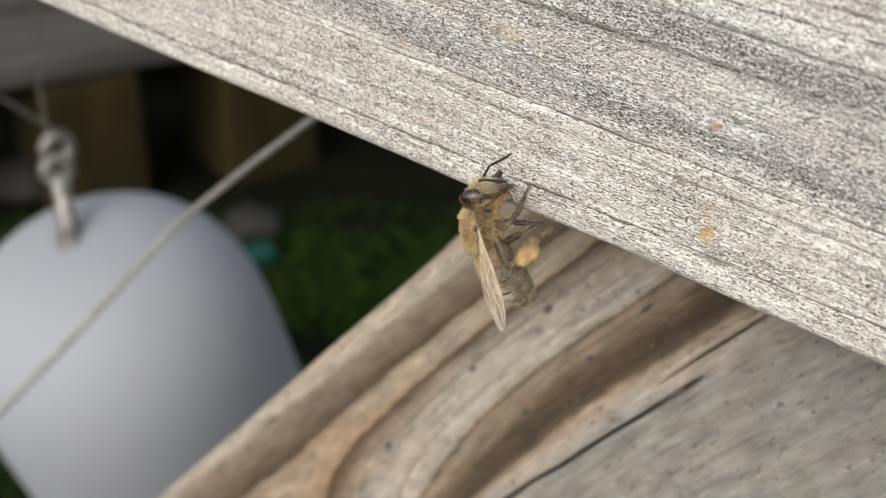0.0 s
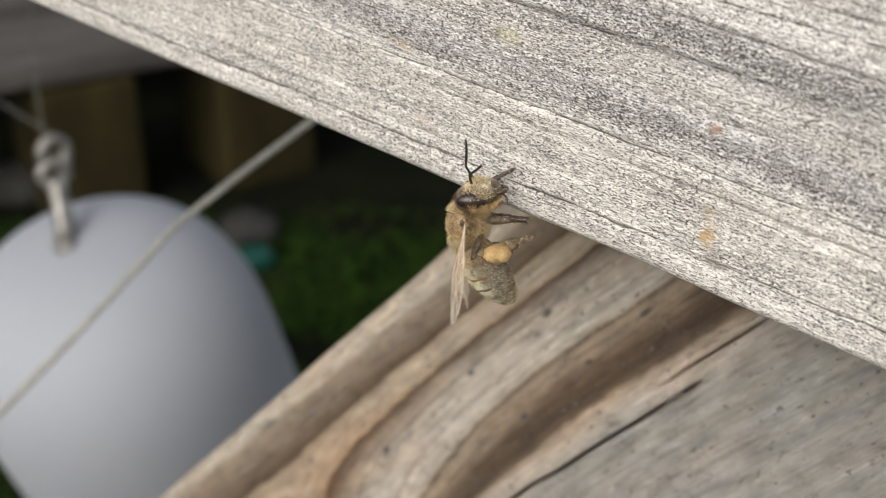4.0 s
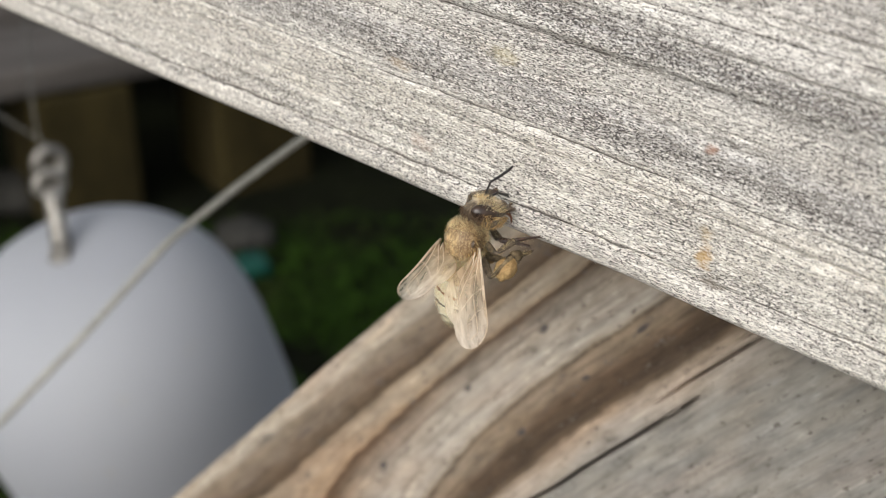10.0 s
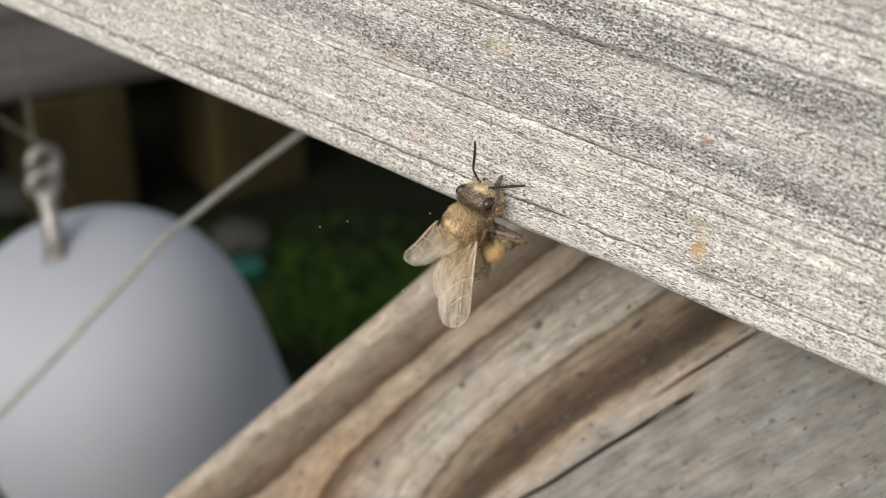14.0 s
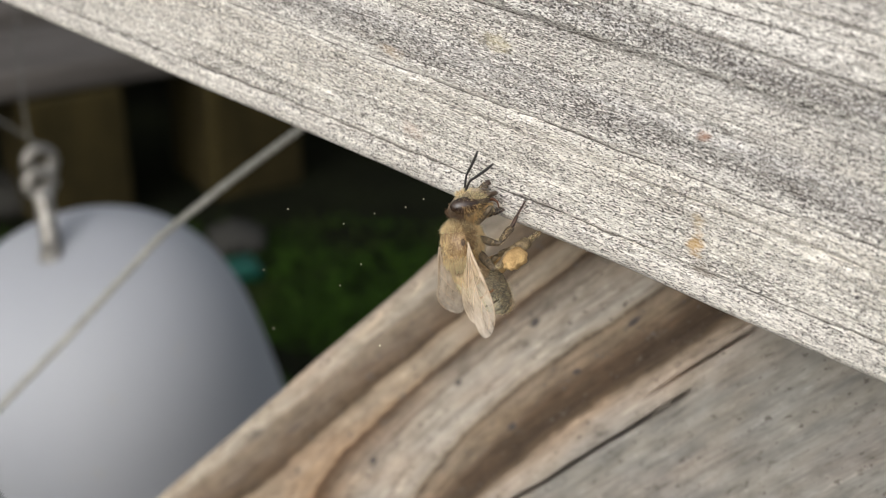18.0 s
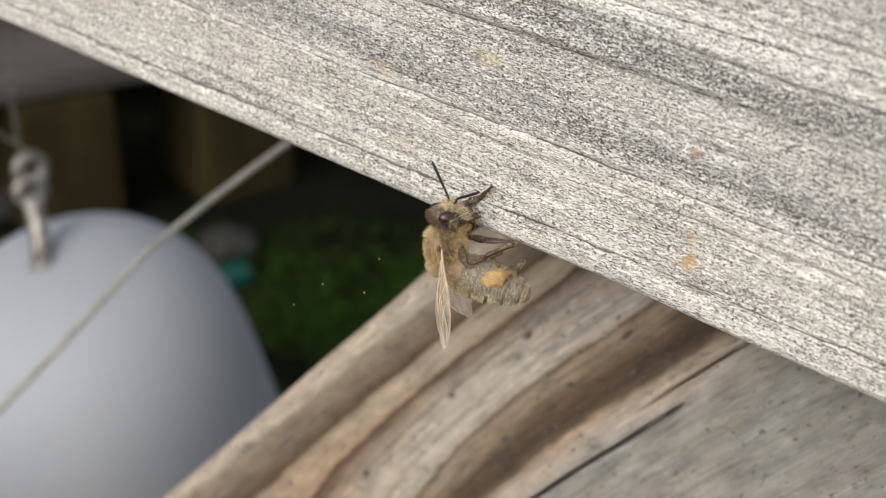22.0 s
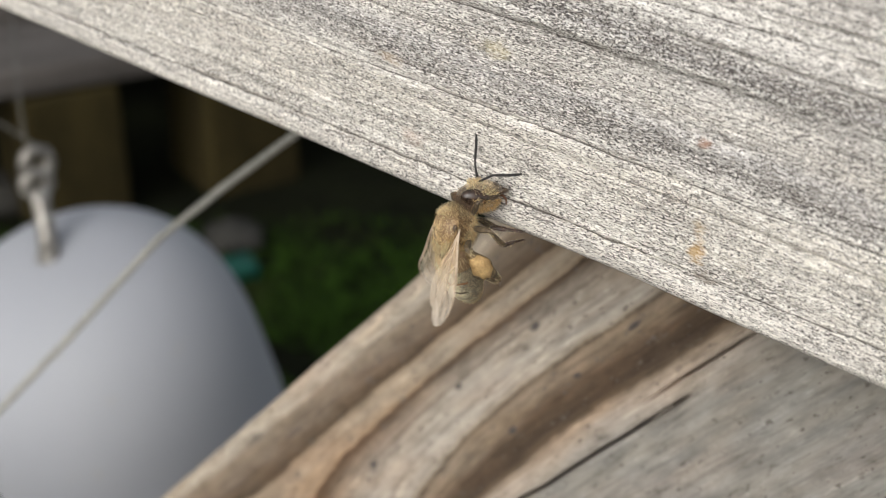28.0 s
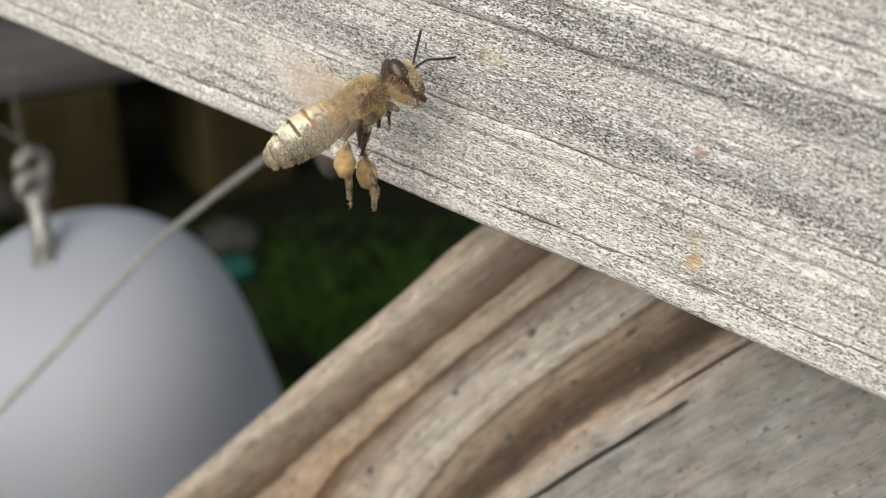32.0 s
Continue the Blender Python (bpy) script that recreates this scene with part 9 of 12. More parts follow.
        (0.333, 3.55, -0.87, -2.46, -101.7, -3.0, -137.9),
        (0.5, 2.11, -2.01, -1.58, -90.2, -0.3, -138.1),
        (0.667, 0.86, -3.85, -1.89, -99.2, 5.8, -138.6),
        (0.833, 0.36, -3.42, -2.89, -108.5, 11.7, -140.1),
        (1, 1.57, -1.47, -2.90, -118.2, 17.4, -142.7),
        (1.5, 1.64, -2.13, -2.14, -112.6, -14.0, -128.1),
        (1.75, 0.53, -3.00, -1.51, -76.2, 2.0, -129.3),
        (2, 0.85, -1.45, -0.79, -38.6, 15.4, -120.5),
        (2.25, 0.55, -3.06, -1.49, -75.2, 2.8, -128.8),
        (2.5, 1.70, -2.13, -2.08, -110.5, -12.2, -128.1),
        (3, 1.60, -1.75, -3.21, -104.5, 17.9, -137.7),
        (3.5, 1.45, -1.71, -4.02, -118.9, 1.2, -130.7),
        (4.5, 1.99, -2.14, -1.67, -94.7, -0.7, -130.3),
        (5, 1.60, -1.68, -1.56, -50.6, -1.0, -130.4),
        (5.5, 1.19, -1.22, -1.51, -6.5, -1.1, -130.7),
        (5.75, 1.94, -1.99, -2.44, -50.2, 3.8, -121.8),
        (6, 1.77, -1.74, -4.20, -93.7, 13.5, -118.7),
        (6.25, -0.12, -2.47, -2.47, -64.8, 2.9, -120.7),
        (6.5, 1.19, -1.20, -0.90, -35.6, -5.5, -127.7),
        (6.75, 3.15, -1.79, -0.69, -61.9, -7.5, -129.5),
        (7, 4.10, -3.59, -1.17, -88.4, -10.1, -130.2),
        (7.25, 3.14, -2.00, -0.26, -65.5, 0.7, -127.7),
        (7.5, 1.13, -1.52, -0.85, -41.8, 9.7, -121.2),
        (7.667, 4.07, -0.84, 0.12, -50.0, 4.8, -126.0),
        (7.833, 5.47, -0.30, -1.06, -57.7, -0.7, -129.9),
        (8, 4.08, -0.64, -2.45, -65.1, -6.7, -133.1),
        (8.25, 1.17, -1.74, -3.45, -49.8, 5.2, -125.6),
        (8.5, 1.04, -1.63, -1.04, -32.5, 14.5, -114.8),
        (8.75, 2.21, -2.53, -1.30, -49.5, -1.6, -133.2),
        (9, 2.31, -3.35, -3.16, -61.5, -21.7, -147.1),
        (9.25, 2.50, -2.20, -1.23, -52.4, -8.4, -138.3),
        (9.5, 1.18, -1.34, -0.81, -41.4, 3.3, -127.6),
        (9.667, 0.15, -2.38, -1.83, -60.9, 3.7, -127.1),
        (9.833, 0.85, -2.04, -3.22, -80.5, 4.3, -126.8),
        (10, 2.80, -0.79, -2.89, -100.0, 5.0, -126.8),
        (10.5, 1.82, -2.13, -1.94, -106.3, -7.6, -123.6),
        (10.75, 3.02, -0.69, -1.91, -62.1, -24.0, -125.4),
        (11, 2.91, -0.63, -0.42, -11.1, -33.7, -140.5),
        (11.25, 3.11, -0.77, -1.64, -58.0, -21.3, -120.3),
        (11.5, 1.98, -2.14, -1.71, -96.4, -0.2, -115.4),
        (12, 3.97, -1.93, -4.16, -148.7, -33.0, -93.9),
        (12.5, 1.62, -2.14, -2.15, -115.4, -9.3, -116.5),
        (12.75, 2.00, -2.83, -3.87, -132.7, -3.0, -120.6),
        (13, 1.50, -2.35, -5.57, -150.3, 1.7, -126.5),
        (13.25, 1.04, -2.42, -3.82, -82.8, -9.7, -120.8),
        (13.5, 1.18, -1.13, -1.39, -12.6, -19.2, -129.7),
        (13.75, 1.54, -1.24, -2.30, -49.6, -8.7, -112.0),
        (14, 2.60, -0.26, -2.63, -82.1, 9.6, -103.9),
        (14.25, 3.96, -1.74, -3.65, -98.0, 3.7, -103.9),
        (14.5, 1.70, -2.14, -2.08, -113.8, -2.0, -102.4),
        (15.5, 1.99, -2.14, -1.68, -95.2, 1.0, -103.4),
        (16.5, 1.76, -2.13, -2.01, -111.1, -1.8, -102.9),
        (17, 2.28, -2.45, -3.10, -116.0, -32.9, -89.2),
        (17.5, 1.71, -2.13, -2.07, -113.3, -2.3, -103.7),
        (18, 3.03, -0.97, -3.57, -107.7, 19.3, -111.7),
        (18.5, 1.99, -2.14, -1.68, -95.5, 0.6, -107.9),
        (19, 1.94, -1.60, -3.66, -111.8, 16.8, -111.8),
        (19.5, 2.15, -2.00, -1.87, -93.6, 11.8, -110.6),
        (19.75, 3.41, -1.70, -3.16, -119.4, 12.6, -110.8),
        (20, 3.71, -0.62, -4.70, -145.2, 13.2, -111.3),
        (20.25, 0.96, -1.94, -4.66, -84.2, -1.3, -104.6),
        (20.5, 1.04, -1.36, -1.19, -22.6, -14.2, -114.2),
        (20.75, 2.85, -2.65, -2.98, -54.3, -17.5, -118.8),
        (21, 3.16, -0.39, -3.59, -86.6, -22.7, -120.8),
        (21.25, 2.75, -1.39, -2.69, -98.5, -16.2, -121.1),
        (21.5, 1.74, -2.14, -2.04, -110.1, -9.9, -122.7),
        (21.75, 2.82, -3.04, -3.42, -123.5, -8.3, -123.7),
        (22, 2.70, -2.44, -4.77, -136.9, -6.9, -125.0),
        (22.25, 2.90, -3.02, -3.24, -120.8, -7.1, -124.7),
        (22.5, 1.85, -2.14, -1.91, -104.8, -7.4, -124.5),
        (22.75, 1.83, -2.02, -1.87, -124.5, 70.5, -161.9),
        (23, 1.81, -1.90, -1.84, 104.0, 24.5, 52.7),
        (23.25, 1.91, -2.01, -1.77, -144.4, 62.4, 153.9),
        (23.5, 1.98, -2.14, -1.69, -93.2, -5.0, -167.8),
        (23.75, 1.96, -3.08, -2.68, -88.7, -43.9, -167.1),
        (24, 1.18, -3.31, -3.59, -66.9, -82.3, 175.1),
        (24.167, 0.88, -4.86, -1.68, -65.0, -67.1, -159.5),
        (24.333, 1.94, -4.26, -0.64, -53.0, -53.0, -142.6),
        (24.5, 2.47, -2.27, -1.73, -38.7, -41.3, -125.9),
        (25, 3.11, -0.94, -3.51, -79.4, -8.3, -104.5),
        (25.5, 1.87, -0.96, -3.86, -111.3, 29.5, -107.9),
        (26.5, 1.93, -2.14, -1.78, -100.4, 0.6, -99.8),
        (27, 2.67, -3.27, -0.90, -84.0, -25.7, -98.8),
        (27.5, 1.98, -2.14, -1.69, -95.7, 1.4, -98.5),
        (28, 2.46, -2.67, -2.63, -123.0, -20.0, -91.2),
        (28.25, 1.05, -3.12, -1.94, -83.3, -18.2, -91.5),
        (28.5, 1.13, -1.63, -0.87, -43.9, -16.6, -90.6),
        (28.75, 0.12, -3.03, -3.06, -68.5, 7.5, -74.5),
        (29, 1.36, -1.58, -3.62, -89.5, 35.9, -68.6),
        (29.5, 1.79, -2.14, -1.98, -106.3, 11.1, -65.1),
        (30, 1.12, -1.77, -3.40, -114.0, 24.3, -70.3),
        (30.3, 1.94, -2.14, -1.77, -97.8, 6.2, -65.1),
        (30.5, 1.36, -1.83, -4.24, -104.2, 25.0, -68.7),
        (30.7, 1.56, -2.14, -2.20, -114.5, 16.5, -65.3),
        (30.8, 1.57, -1.76, -2.05, -107.2, -32.4, -47.2),
        (30.9, 1.31, -1.10, -1.52, -148.9, -78.5, 9.8),
        (30.935, 2.38, -1.76, -2.63, -100.4, -39.0, -39.0),
        (30.97, 3.15, -1.74, -4.07, -94.8, 4.7, -45.0),
        (31, 3.15, -1.74, -4.07, -94.8, 4.7, -45.0),
        (31.03, 3.15, -1.74, -4.07, -94.8, 4.7, -45.0),
        (31.1, 3.08, -2.64, -2.29, -103.5, -20.3, -41.2),
        (31.2, 3.13, -3.65, -3.48, -111.2, -16.0, -42.4),
        (31.5, 2.05, -2.83, -2.62, -118.9, -7.8, -46.1),
        (31.7, 3.91, -3.02, -5.15, -95.8, -7.7, -46.2),
        (31.9, 2.27, -3.36, -2.93, -119.8, -11.7, -44.7),
        (31.97, 2.35, -3.86, -3.85, -115.7, -9.3, -45.9),
        (32, 2.35, -3.86, -3.85, -115.7, -9.3, -45.9),
    ),
    "front_femur_L": (
        (0, -0.80, 1.20, -1.25, 0.2, -39.1, 50.2),
        (0.5, -0.80, 1.20, -1.25, 19.0, -37.9, 39.2),
        (1, -0.80, 1.20, -1.25, 12.4, -38.6, 41.2),
        (1.5, -0.80, 1.20, -1.25, 48.0, -39.8, 43.4),
        (2, -0.80, 1.20, -1.25, 36.1, -16.9, 15.7),
        (2.5, -0.80, 1.20, -1.25, 31.5, -37.0, 48.7),
        (3, -0.80, 1.20, -1.25, -4.1, -36.2, 43.6),
        (3.5, -0.80, 1.20, -1.25, 0.2, -35.9, 49.1),
        (4.5, -0.80, 1.20, -1.25, 18.0, -35.0, 44.1),
        (5.5, -0.80, 1.20, -1.25, 31.0, -35.6, 46.1),
        (6, -0.80, 1.20, -1.25, -14.5, -35.7, 44.9),
        (6.5, -0.80, 1.20, -1.25, 30.8, -34.6, 36.3),
        (6.75, -0.80, 1.20, -1.25, 50.7, -0.5, -2.9),
        (7, -0.80, 1.20, -1.25, 45.7, 38.1, -37.4),
        (7.25, -0.80, 1.20, -1.25, 60.7, -6.1, -4.9),
        (7.5, -0.80, 1.20, -1.25, 47.1, -51.0, 30.3),
        (7.75, -0.80, 1.20, -1.25, -31.5, -54.9, 74.6),
        (8, -0.80, 1.20, -1.25, -87.1, -31.8, 93.2),
        (8.25, -0.80, 1.20, -1.25, -31.1, -54.8, 74.6),
        (8.5, -0.80, 1.20, -1.25, 47.7, -50.8, 30.5),
        (8.75, -0.80, 1.20, -1.25, 58.6, -11.1, -2.4),
        (9, -0.80, 1.20, -1.25, 46.5, 27.9, -31.3),
        (9.25, -0.80, 1.20, -1.25, 50.4, -7.6, -0.5),
        (9.5, -0.80, 1.20, -1.25, 32.3, -39.4, 37.1),
        (10, -0.80, 1.20, -1.25, -8.2, -36.6, 21.7),
        (10.5, -0.80, 1.20, -1.25, 54.3, -41.8, 37.7),
        (11, -0.80, 1.20, -1.25, 49.4, 2.1, 3.0),
        (11.5, -0.80, 1.20, -1.25, 8.7, -23.7, 47.5),
        (12, -0.80, 1.20, -1.25, -13.2, -23.3, 52.0),
        (12.5, -0.80, 1.20, -1.25, 39.3, -24.4, 57.9),
        (13, -0.80, 1.20, -1.25, -12.6, -22.6, 50.0),
        (13.5, -0.80, 1.20, -1.25, 23.1, -22.0, 46.1),
        (14, -0.80, 1.20, -1.25, 48.4, 18.4, -5.1),
        (14.5, -0.80, 1.20, -1.25, 56.1, -40.9, 37.7),
        (15.5, -0.80, 1.20, -1.25, 21.1, -43.0, 40.7),
        (16.5, -0.80, 1.20, -1.25, 30.4, -43.5, 42.0),
        (17, -0.80, 1.20, -1.25, 8.6, -43.5, 41.2),
        (17.5, -0.80, 1.20, -1.25, 50.7, -43.9, 42.6),
        (17.75, -0.80, 1.20, -1.25, 10.9, -38.9, 31.6),
        (18, -0.80, 1.20, -1.25, -28.4, -40.4, 19.3),
        (18.5, -0.80, 1.20, -1.25, 20.0, -39.1, 40.7),
        (19, -0.80, 1.20, -1.25, -15.4, -39.5, 48.0),
        (19.5, -0.80, 1.20, -1.25, 15.3, -39.3, 36.9),
        (20, -0.80, 1.20, -1.25, -19.7, -39.0, 50.1),
        (20.5, -0.80, 1.20, -1.25, 34.3, -38.0, 40.4),
        (21, -0.80, 1.20, -1.25, -22.0, -35.9, 16.2),
        (21.5, -0.80, 1.20, -1.25, 37.9, -39.3, 45.9),
        (22, -0.80, 1.20, -1.25, -28.6, -40.0, 53.1),
        (22.5, -0.80, 1.20, -1.25, 11.5, -41.4, 41.9),
        (23, -0.80, 1.20, -1.25, 39.2, -10.0, -22.7),
        (23.5, -0.80, 1.20, -1.25, 17.6, -36.6, 26.9),
        (24, -0.80, 1.20, -1.25, 41.4, 5.3, -39.5),
        (24.5, -0.80, 1.20, -1.25, 31.7, -45.8, 24.0),
        (25.5, -0.80, 1.20, -1.25, 19.0, -48.0, 31.2),
        (26.5, -0.80, 1.20, -1.25, 11.3, -48.1, 31.1),
        (27, -0.80, 1.20, -1.25, 23.1, -31.6, -31.3),
        (27.5, -0.80, 1.20, -1.25, 24.7, -52.8, 26.8),
        (28, -0.80, 1.20, -1.25, 14.4, -55.4, 39.4),
        (28.5, -0.80, 1.20, -1.25, 49.6, -52.0, 30.0),
        (29, -0.80, 1.20, -1.25, 21.7, -52.5, 30.4),
        (29.5, -0.80, 1.20, -1.25, 30.3, -54.0, 36.6),
        (30, -0.80, 1.20, -1.25, -25.4, -54.5, 55.0),
        (30.3, -0.80, 1.20, -1.25, 22.0, -55.0, 29.2),
        (30.5, -0.80, 1.20, -1.25, 14.2, -57.2, 41.1),
        (30.7, -0.80, 1.20, -1.25, 75.1, -45.9, 22.9),
        (30.9, -0.80, 1.20, -1.25, 37.5, -45.7, 22.5),
        (30.97, -0.80, 1.20, -1.25, 24.7, -33.1, -4.1),
        (31, -0.80, 1.20, -1.25, 24.7, -33.1, -4.1),
        (31.03, -0.80, 1.20, -1.25, 24.7, -33.1, -4.1),
        (31.065, -0.80, 1.20, -1.25, 67.4, -32.5, -4.7),
        (31.1, -0.80, 1.20, -1.25, 109.7, -31.8, -4.7),
        (31.15, -0.80, 1.20, -1.25, 67.7, -52.8, -4.1),
        (31.2, -0.80, 1.20, -1.25, -3.7, -64.5, 30.5),
        (31.5, -0.80, 1.20, -1.25, -17.2, -63.2, 48.6),
        (31.7, -0.80, 1.20, -1.25, -66.3, -47.6, 78.0),
        (31.9, -0.80, 1.20, -1.25, 21.6, -60.9, 26.1),
        (31.935, -0.80, 1.20, -1.25, 1.3, -67.2, 90.2),
        (31.97, -0.80, 1.20, -1.25, -20.6, -61.7, 155.7),
        (32, -0.80, 1.20, -1.25, -20.6, -61.7, 155.7),
    ),
    "front_tibia_L": (
        (0, -2.49, 2.60, -1.24, -80.2, -36.7, 47.0),
        (0.5, -2.46, 2.53, -0.68, -119.0, -45.3, 49.0),
        (1, -2.44, 2.62, -0.88, -78.5, -45.2, 48.9),
        (1.5, -2.57, 1.55, 0.01, -86.9, -34.2, 50.6),
        (2, -1.65, 2.81, -0.01, -60.7, -18.7, 55.6),
        (2.5, -2.67, 1.92, -0.33, -105.6, -31.9, 53.8),
        (3, -2.25, 2.85, -1.38, -91.4, -41.8, 55.5),
        (3.5, -2.47, 2.64, -1.24, -89.7, -36.1, 55.3),
        (4.5, -2.54, 2.43, -0.69, -127.0, -37.8, 55.8),
        (5.5, -2.62, 2.04, -0.33, -112.0, -48.3, 63.7),
        (6, -2.07, 2.94, -1.70, -87.0, -40.9, 61.7),
        (6.5, -2.44, 2.34, -0.32, -130.9, -53.8, 68.4),
        (6.75, -0.75, 2.59, 0.45, -173.3, -63.9, 103.8),
        (7, 0.90, 1.83, -0.01, 138.9, -57.6, 144.7),
        (7.25, -0.91, 2.29, 0.66, -172.0, -63.0, 109.2),
        (7.5, -2.64, 1.86, -0.23, -128.1, -53.7, 79.1),
        (7.75, -2.36, 2.60, -1.91, -100.9, -31.0, 65.2),
        (8, -0.98, 2.35, -3.12, -83.0, -6.3, 64.3),
        (8.25, -2.37, 2.60, -1.90, -108.3, -32.8, 67.2),
        (8.5, -2.64, 1.84, -0.22, -148.8, -54.0, 90.1),
        (8.75, -1.11, 2.37, 0.59, -108.9, -33.7, 67.7),
        (9, 0.62, 2.11, 0.16, -83.8, -8.1, 64.6),
        (9.25, -1.02, 2.61, 0.43, -106.0, -27.8, 66.5),
        (9.5, -2.52, 2.23, -0.34, -135.2, -44.8, 79.0),
        (10, -1.43, 3.29, -1.50, -129.9, -39.8, 73.0),
        (10.5, -2.53, 1.49, 0.08, -103.3, -29.6, 66.8),
        (11, -0.81, 2.63, 0.42, -80.7, -14.7, 66.4),
        (11.5, -2.49, 2.57, -0.94, -138.0, -22.3, 69.1),
        (12, -2.36, 2.68, -1.71, -103.8, -27.6, 72.4),
        (12.5, -2.55, 1.62, 0.02, -98.9, -23.8, 71.4),
        (13, -2.33, 2.72, -1.69, -108.1, -28.8, 72.6),
        (13.5, -2.48, 2.37, -0.45, -138.5, -33.6, 76.3),
        (14, -0.15, 2.61, 0.31, -70.0, -13.2, 70.8),
        (14.5, -2.50, 1.44, 0.13, -98.5, -29.8, 68.8),
        (15.5, -2.55, 2.40, -0.67, -133.7, -28.9, 68.2),
        (16.5, -2.64, 2.10, -0.44, -127.3, -29.9, 69.4),
        (17, -2.40, 2.69, -1.01, -113.1, -41.6, 77.8),
        (17.5, -2.61, 1.43, -0.02, -117.0, -39.1, 76.1),
        (17.75, -2.15, 2.90, -0.93, -115.6, -44.2, 79.5),
        (18, -0.80, 3.25, -2.05, -114.6, -49.3, 83.2),
        (18.5, -2.51, 2.46, -0.67, -135.5, -30.5, 66.4),
        (19, -2.13, 2.90, -1.70, -100.6, -38.3, 71.1),
        (19.5, -2.37, 2.67, -0.80, -138.9, -30.0, 65.3),
        (20, -2.09, 2.89, -1.83, -103.9, -35.8, 69.4),
        (20.5, -2.56, 2.09, -0.27, -138.4, -45.0, 76.7),
        (21, -0.91, 3.29, -1.92, -105.4, -64.0, 96.7),
        (21.5, -2.64, 1.80, -0.21, -114.9, -27.2, 77.9),
        (22, -1.94, 2.90, -2.06, -116.6, -26.7, 77.9),
        (22.5, -2.45, 2.61, -0.92, -138.2, -20.9, 73.2),
        (23, -0.36, 2.87, 0.12, -96.3, -31.9, 79.7),
        (23.5, -2.10, 2.89, -0.72, -147.1, -20.5, 72.1),
        (24, 0.35, 2.39, 0.20, -87.8, -7.3, 65.0),
        (24.5, -2.32, 2.57, -0.44, -145.8, -27.8, 75.8),
        (25.5, -2.33, 2.71, -0.77, -133.1, -33.2, 83.2),
        (26.5, -2.19, 2.88, -0.96, -140.3, -25.3, 73.4),
        (27, -0.13, 3.16, -0.52, -84.7, -22.1, 71.9),
        (27.5, -2.36, 2.65, -0.69, -141.3, -25.6, 73.6),
        (28, -2.50, 2.56, -0.94, -147.9, -18.6, 63.5),
        (28.5, -2.66, 1.78, -0.22, -149.3, -39.5, 100.9),
        (29, -2.39, 2.64, -0.75, -132.7, -30.5, 87.2),
        (29.5, -2.65, 2.19, -0.60, -131.3, -19.2, 76.1),
        (30, -1.99, 2.97, -1.80, -122.6, -28.1, 83.2),
        (30.3, -2.38, 2.65, -0.78, -142.5, -19.7, 74.9),
        (30.5, -2.55, 2.51, -0.96, -115.3, -29.8, 84.0),
        (30.7, -2.43, 1.13, 0.23, -110.8, -32.7, 85.5),
        (30.9, -2.35, 2.45, -0.32, -148.8, -33.5, 86.4),
        (30.97, -1.16, 3.23, -0.48, -151.4, -26.6, 72.5),
        (31, -1.16, 3.23, -0.48, -151.4, -26.6, 72.5),
        (31.03, -1.16, 3.23, -0.48, -151.4, -26.6, 72.5),
        (31.065, -1.82, 2.13, 0.46, -122.1, -31.7, 78.8),
        (31.1, -1.95, 0.55, 0.51, -91.3, -38.9, 81.5),
        (31.15, -2.36, 2.15, -0.02, -115.8, -32.3, 79.4),
        (31.2, -1.80, 3.16, -1.31, -139.1, -27.0, 74.6),
        (31.5, -2.00, 3.02, -1.54, -142.2, -21.5, 67.2),
        (31.7, -1.36, 2.84, -2.61, 154.2, -18.9, 41.9),
        (31.9, -2.34, 2.72, -0.86, -166.2, -18.8, 44.2),
        (31.935, -3.00, 1.15, -1.23, -175.9, -25.8, 90.1),
        (31.97, -2.27, -0.39, -1.62, 171.7, -24.0, 137.6),
        (32, -2.27, -0.39, -1.62, 171.7, -24.0, 137.6),
    ),
    "front_tarsus_L": (
        (0, -1.99, 3.59, -2.67, -48.0, -16.1, 61.2),
        (0.5, -1.06, 2.81, -1.79, -88.5, -50.9, 45.1),
        (1, -1.89, 3.80, -2.12, -96.1, -64.5, 45.9),
        (1.5, -2.01, 2.39, -1.48, -69.9, -34.5, 51.7),
        (2, -2.09, 3.72, -1.50, -60.5, -29.8, 54.6),
        (2.5, -1.73, 2.37, -1.80, -82.7, -32.4, 53.3),
        (3, -1.53, 3.82, -2.72, -120.4, -67.2, 63.8),
        (3.5, -1.87, 3.51, -2.70, -82.2, -36.5, 54.0),
        (4.5, -1.14, 2.55, -1.83, -95.8, -45.3, 53.5),
        (5.5, -1.46, 2.85, -1.44, -83.8, -55.8, 53.2),
        (6, -1.60, 4.02, -3.06, -138.4, -71.0, 66.2),
        (6.5, -0.94, 2.93, -1.13, -106.3, -69.8, 64.3),
        (6.75, 0.94, 3.20, 0.36, 116.8, -74.9, -178.9),
        (7, 2.50, 2.36, 0.63, 84.4, -45.2, -168.0),
        (7.25, 0.70, 3.09, 0.54, 126.2, -74.0, 176.9),
        (7.5, -1.33, 2.77, -1.08, -108.9, -67.3, 77.0),
        (7.75, -1.67, 3.29, -3.43, -86.0, -41.1, 71.3),
        (8, -1.09, 2.62, -4.89, -70.8, -15.2, 77.3),
        (8.25, -1.49, 3.23, -3.34, -92.3, -46.6, 71.9),
        (8.5, -1.10, 2.59, -0.77, -145.1, -75.4, 103.2),
        (8.75, -0.21, 3.01, -0.82, -98.9, -44.4, 66.4),
        (9, 0.56, 2.42, -1.61, -85.2, -9.7, 65.0),
        (9.25, -0.23, 3.15, -1.10, -94.9, -37.0, 65.2),
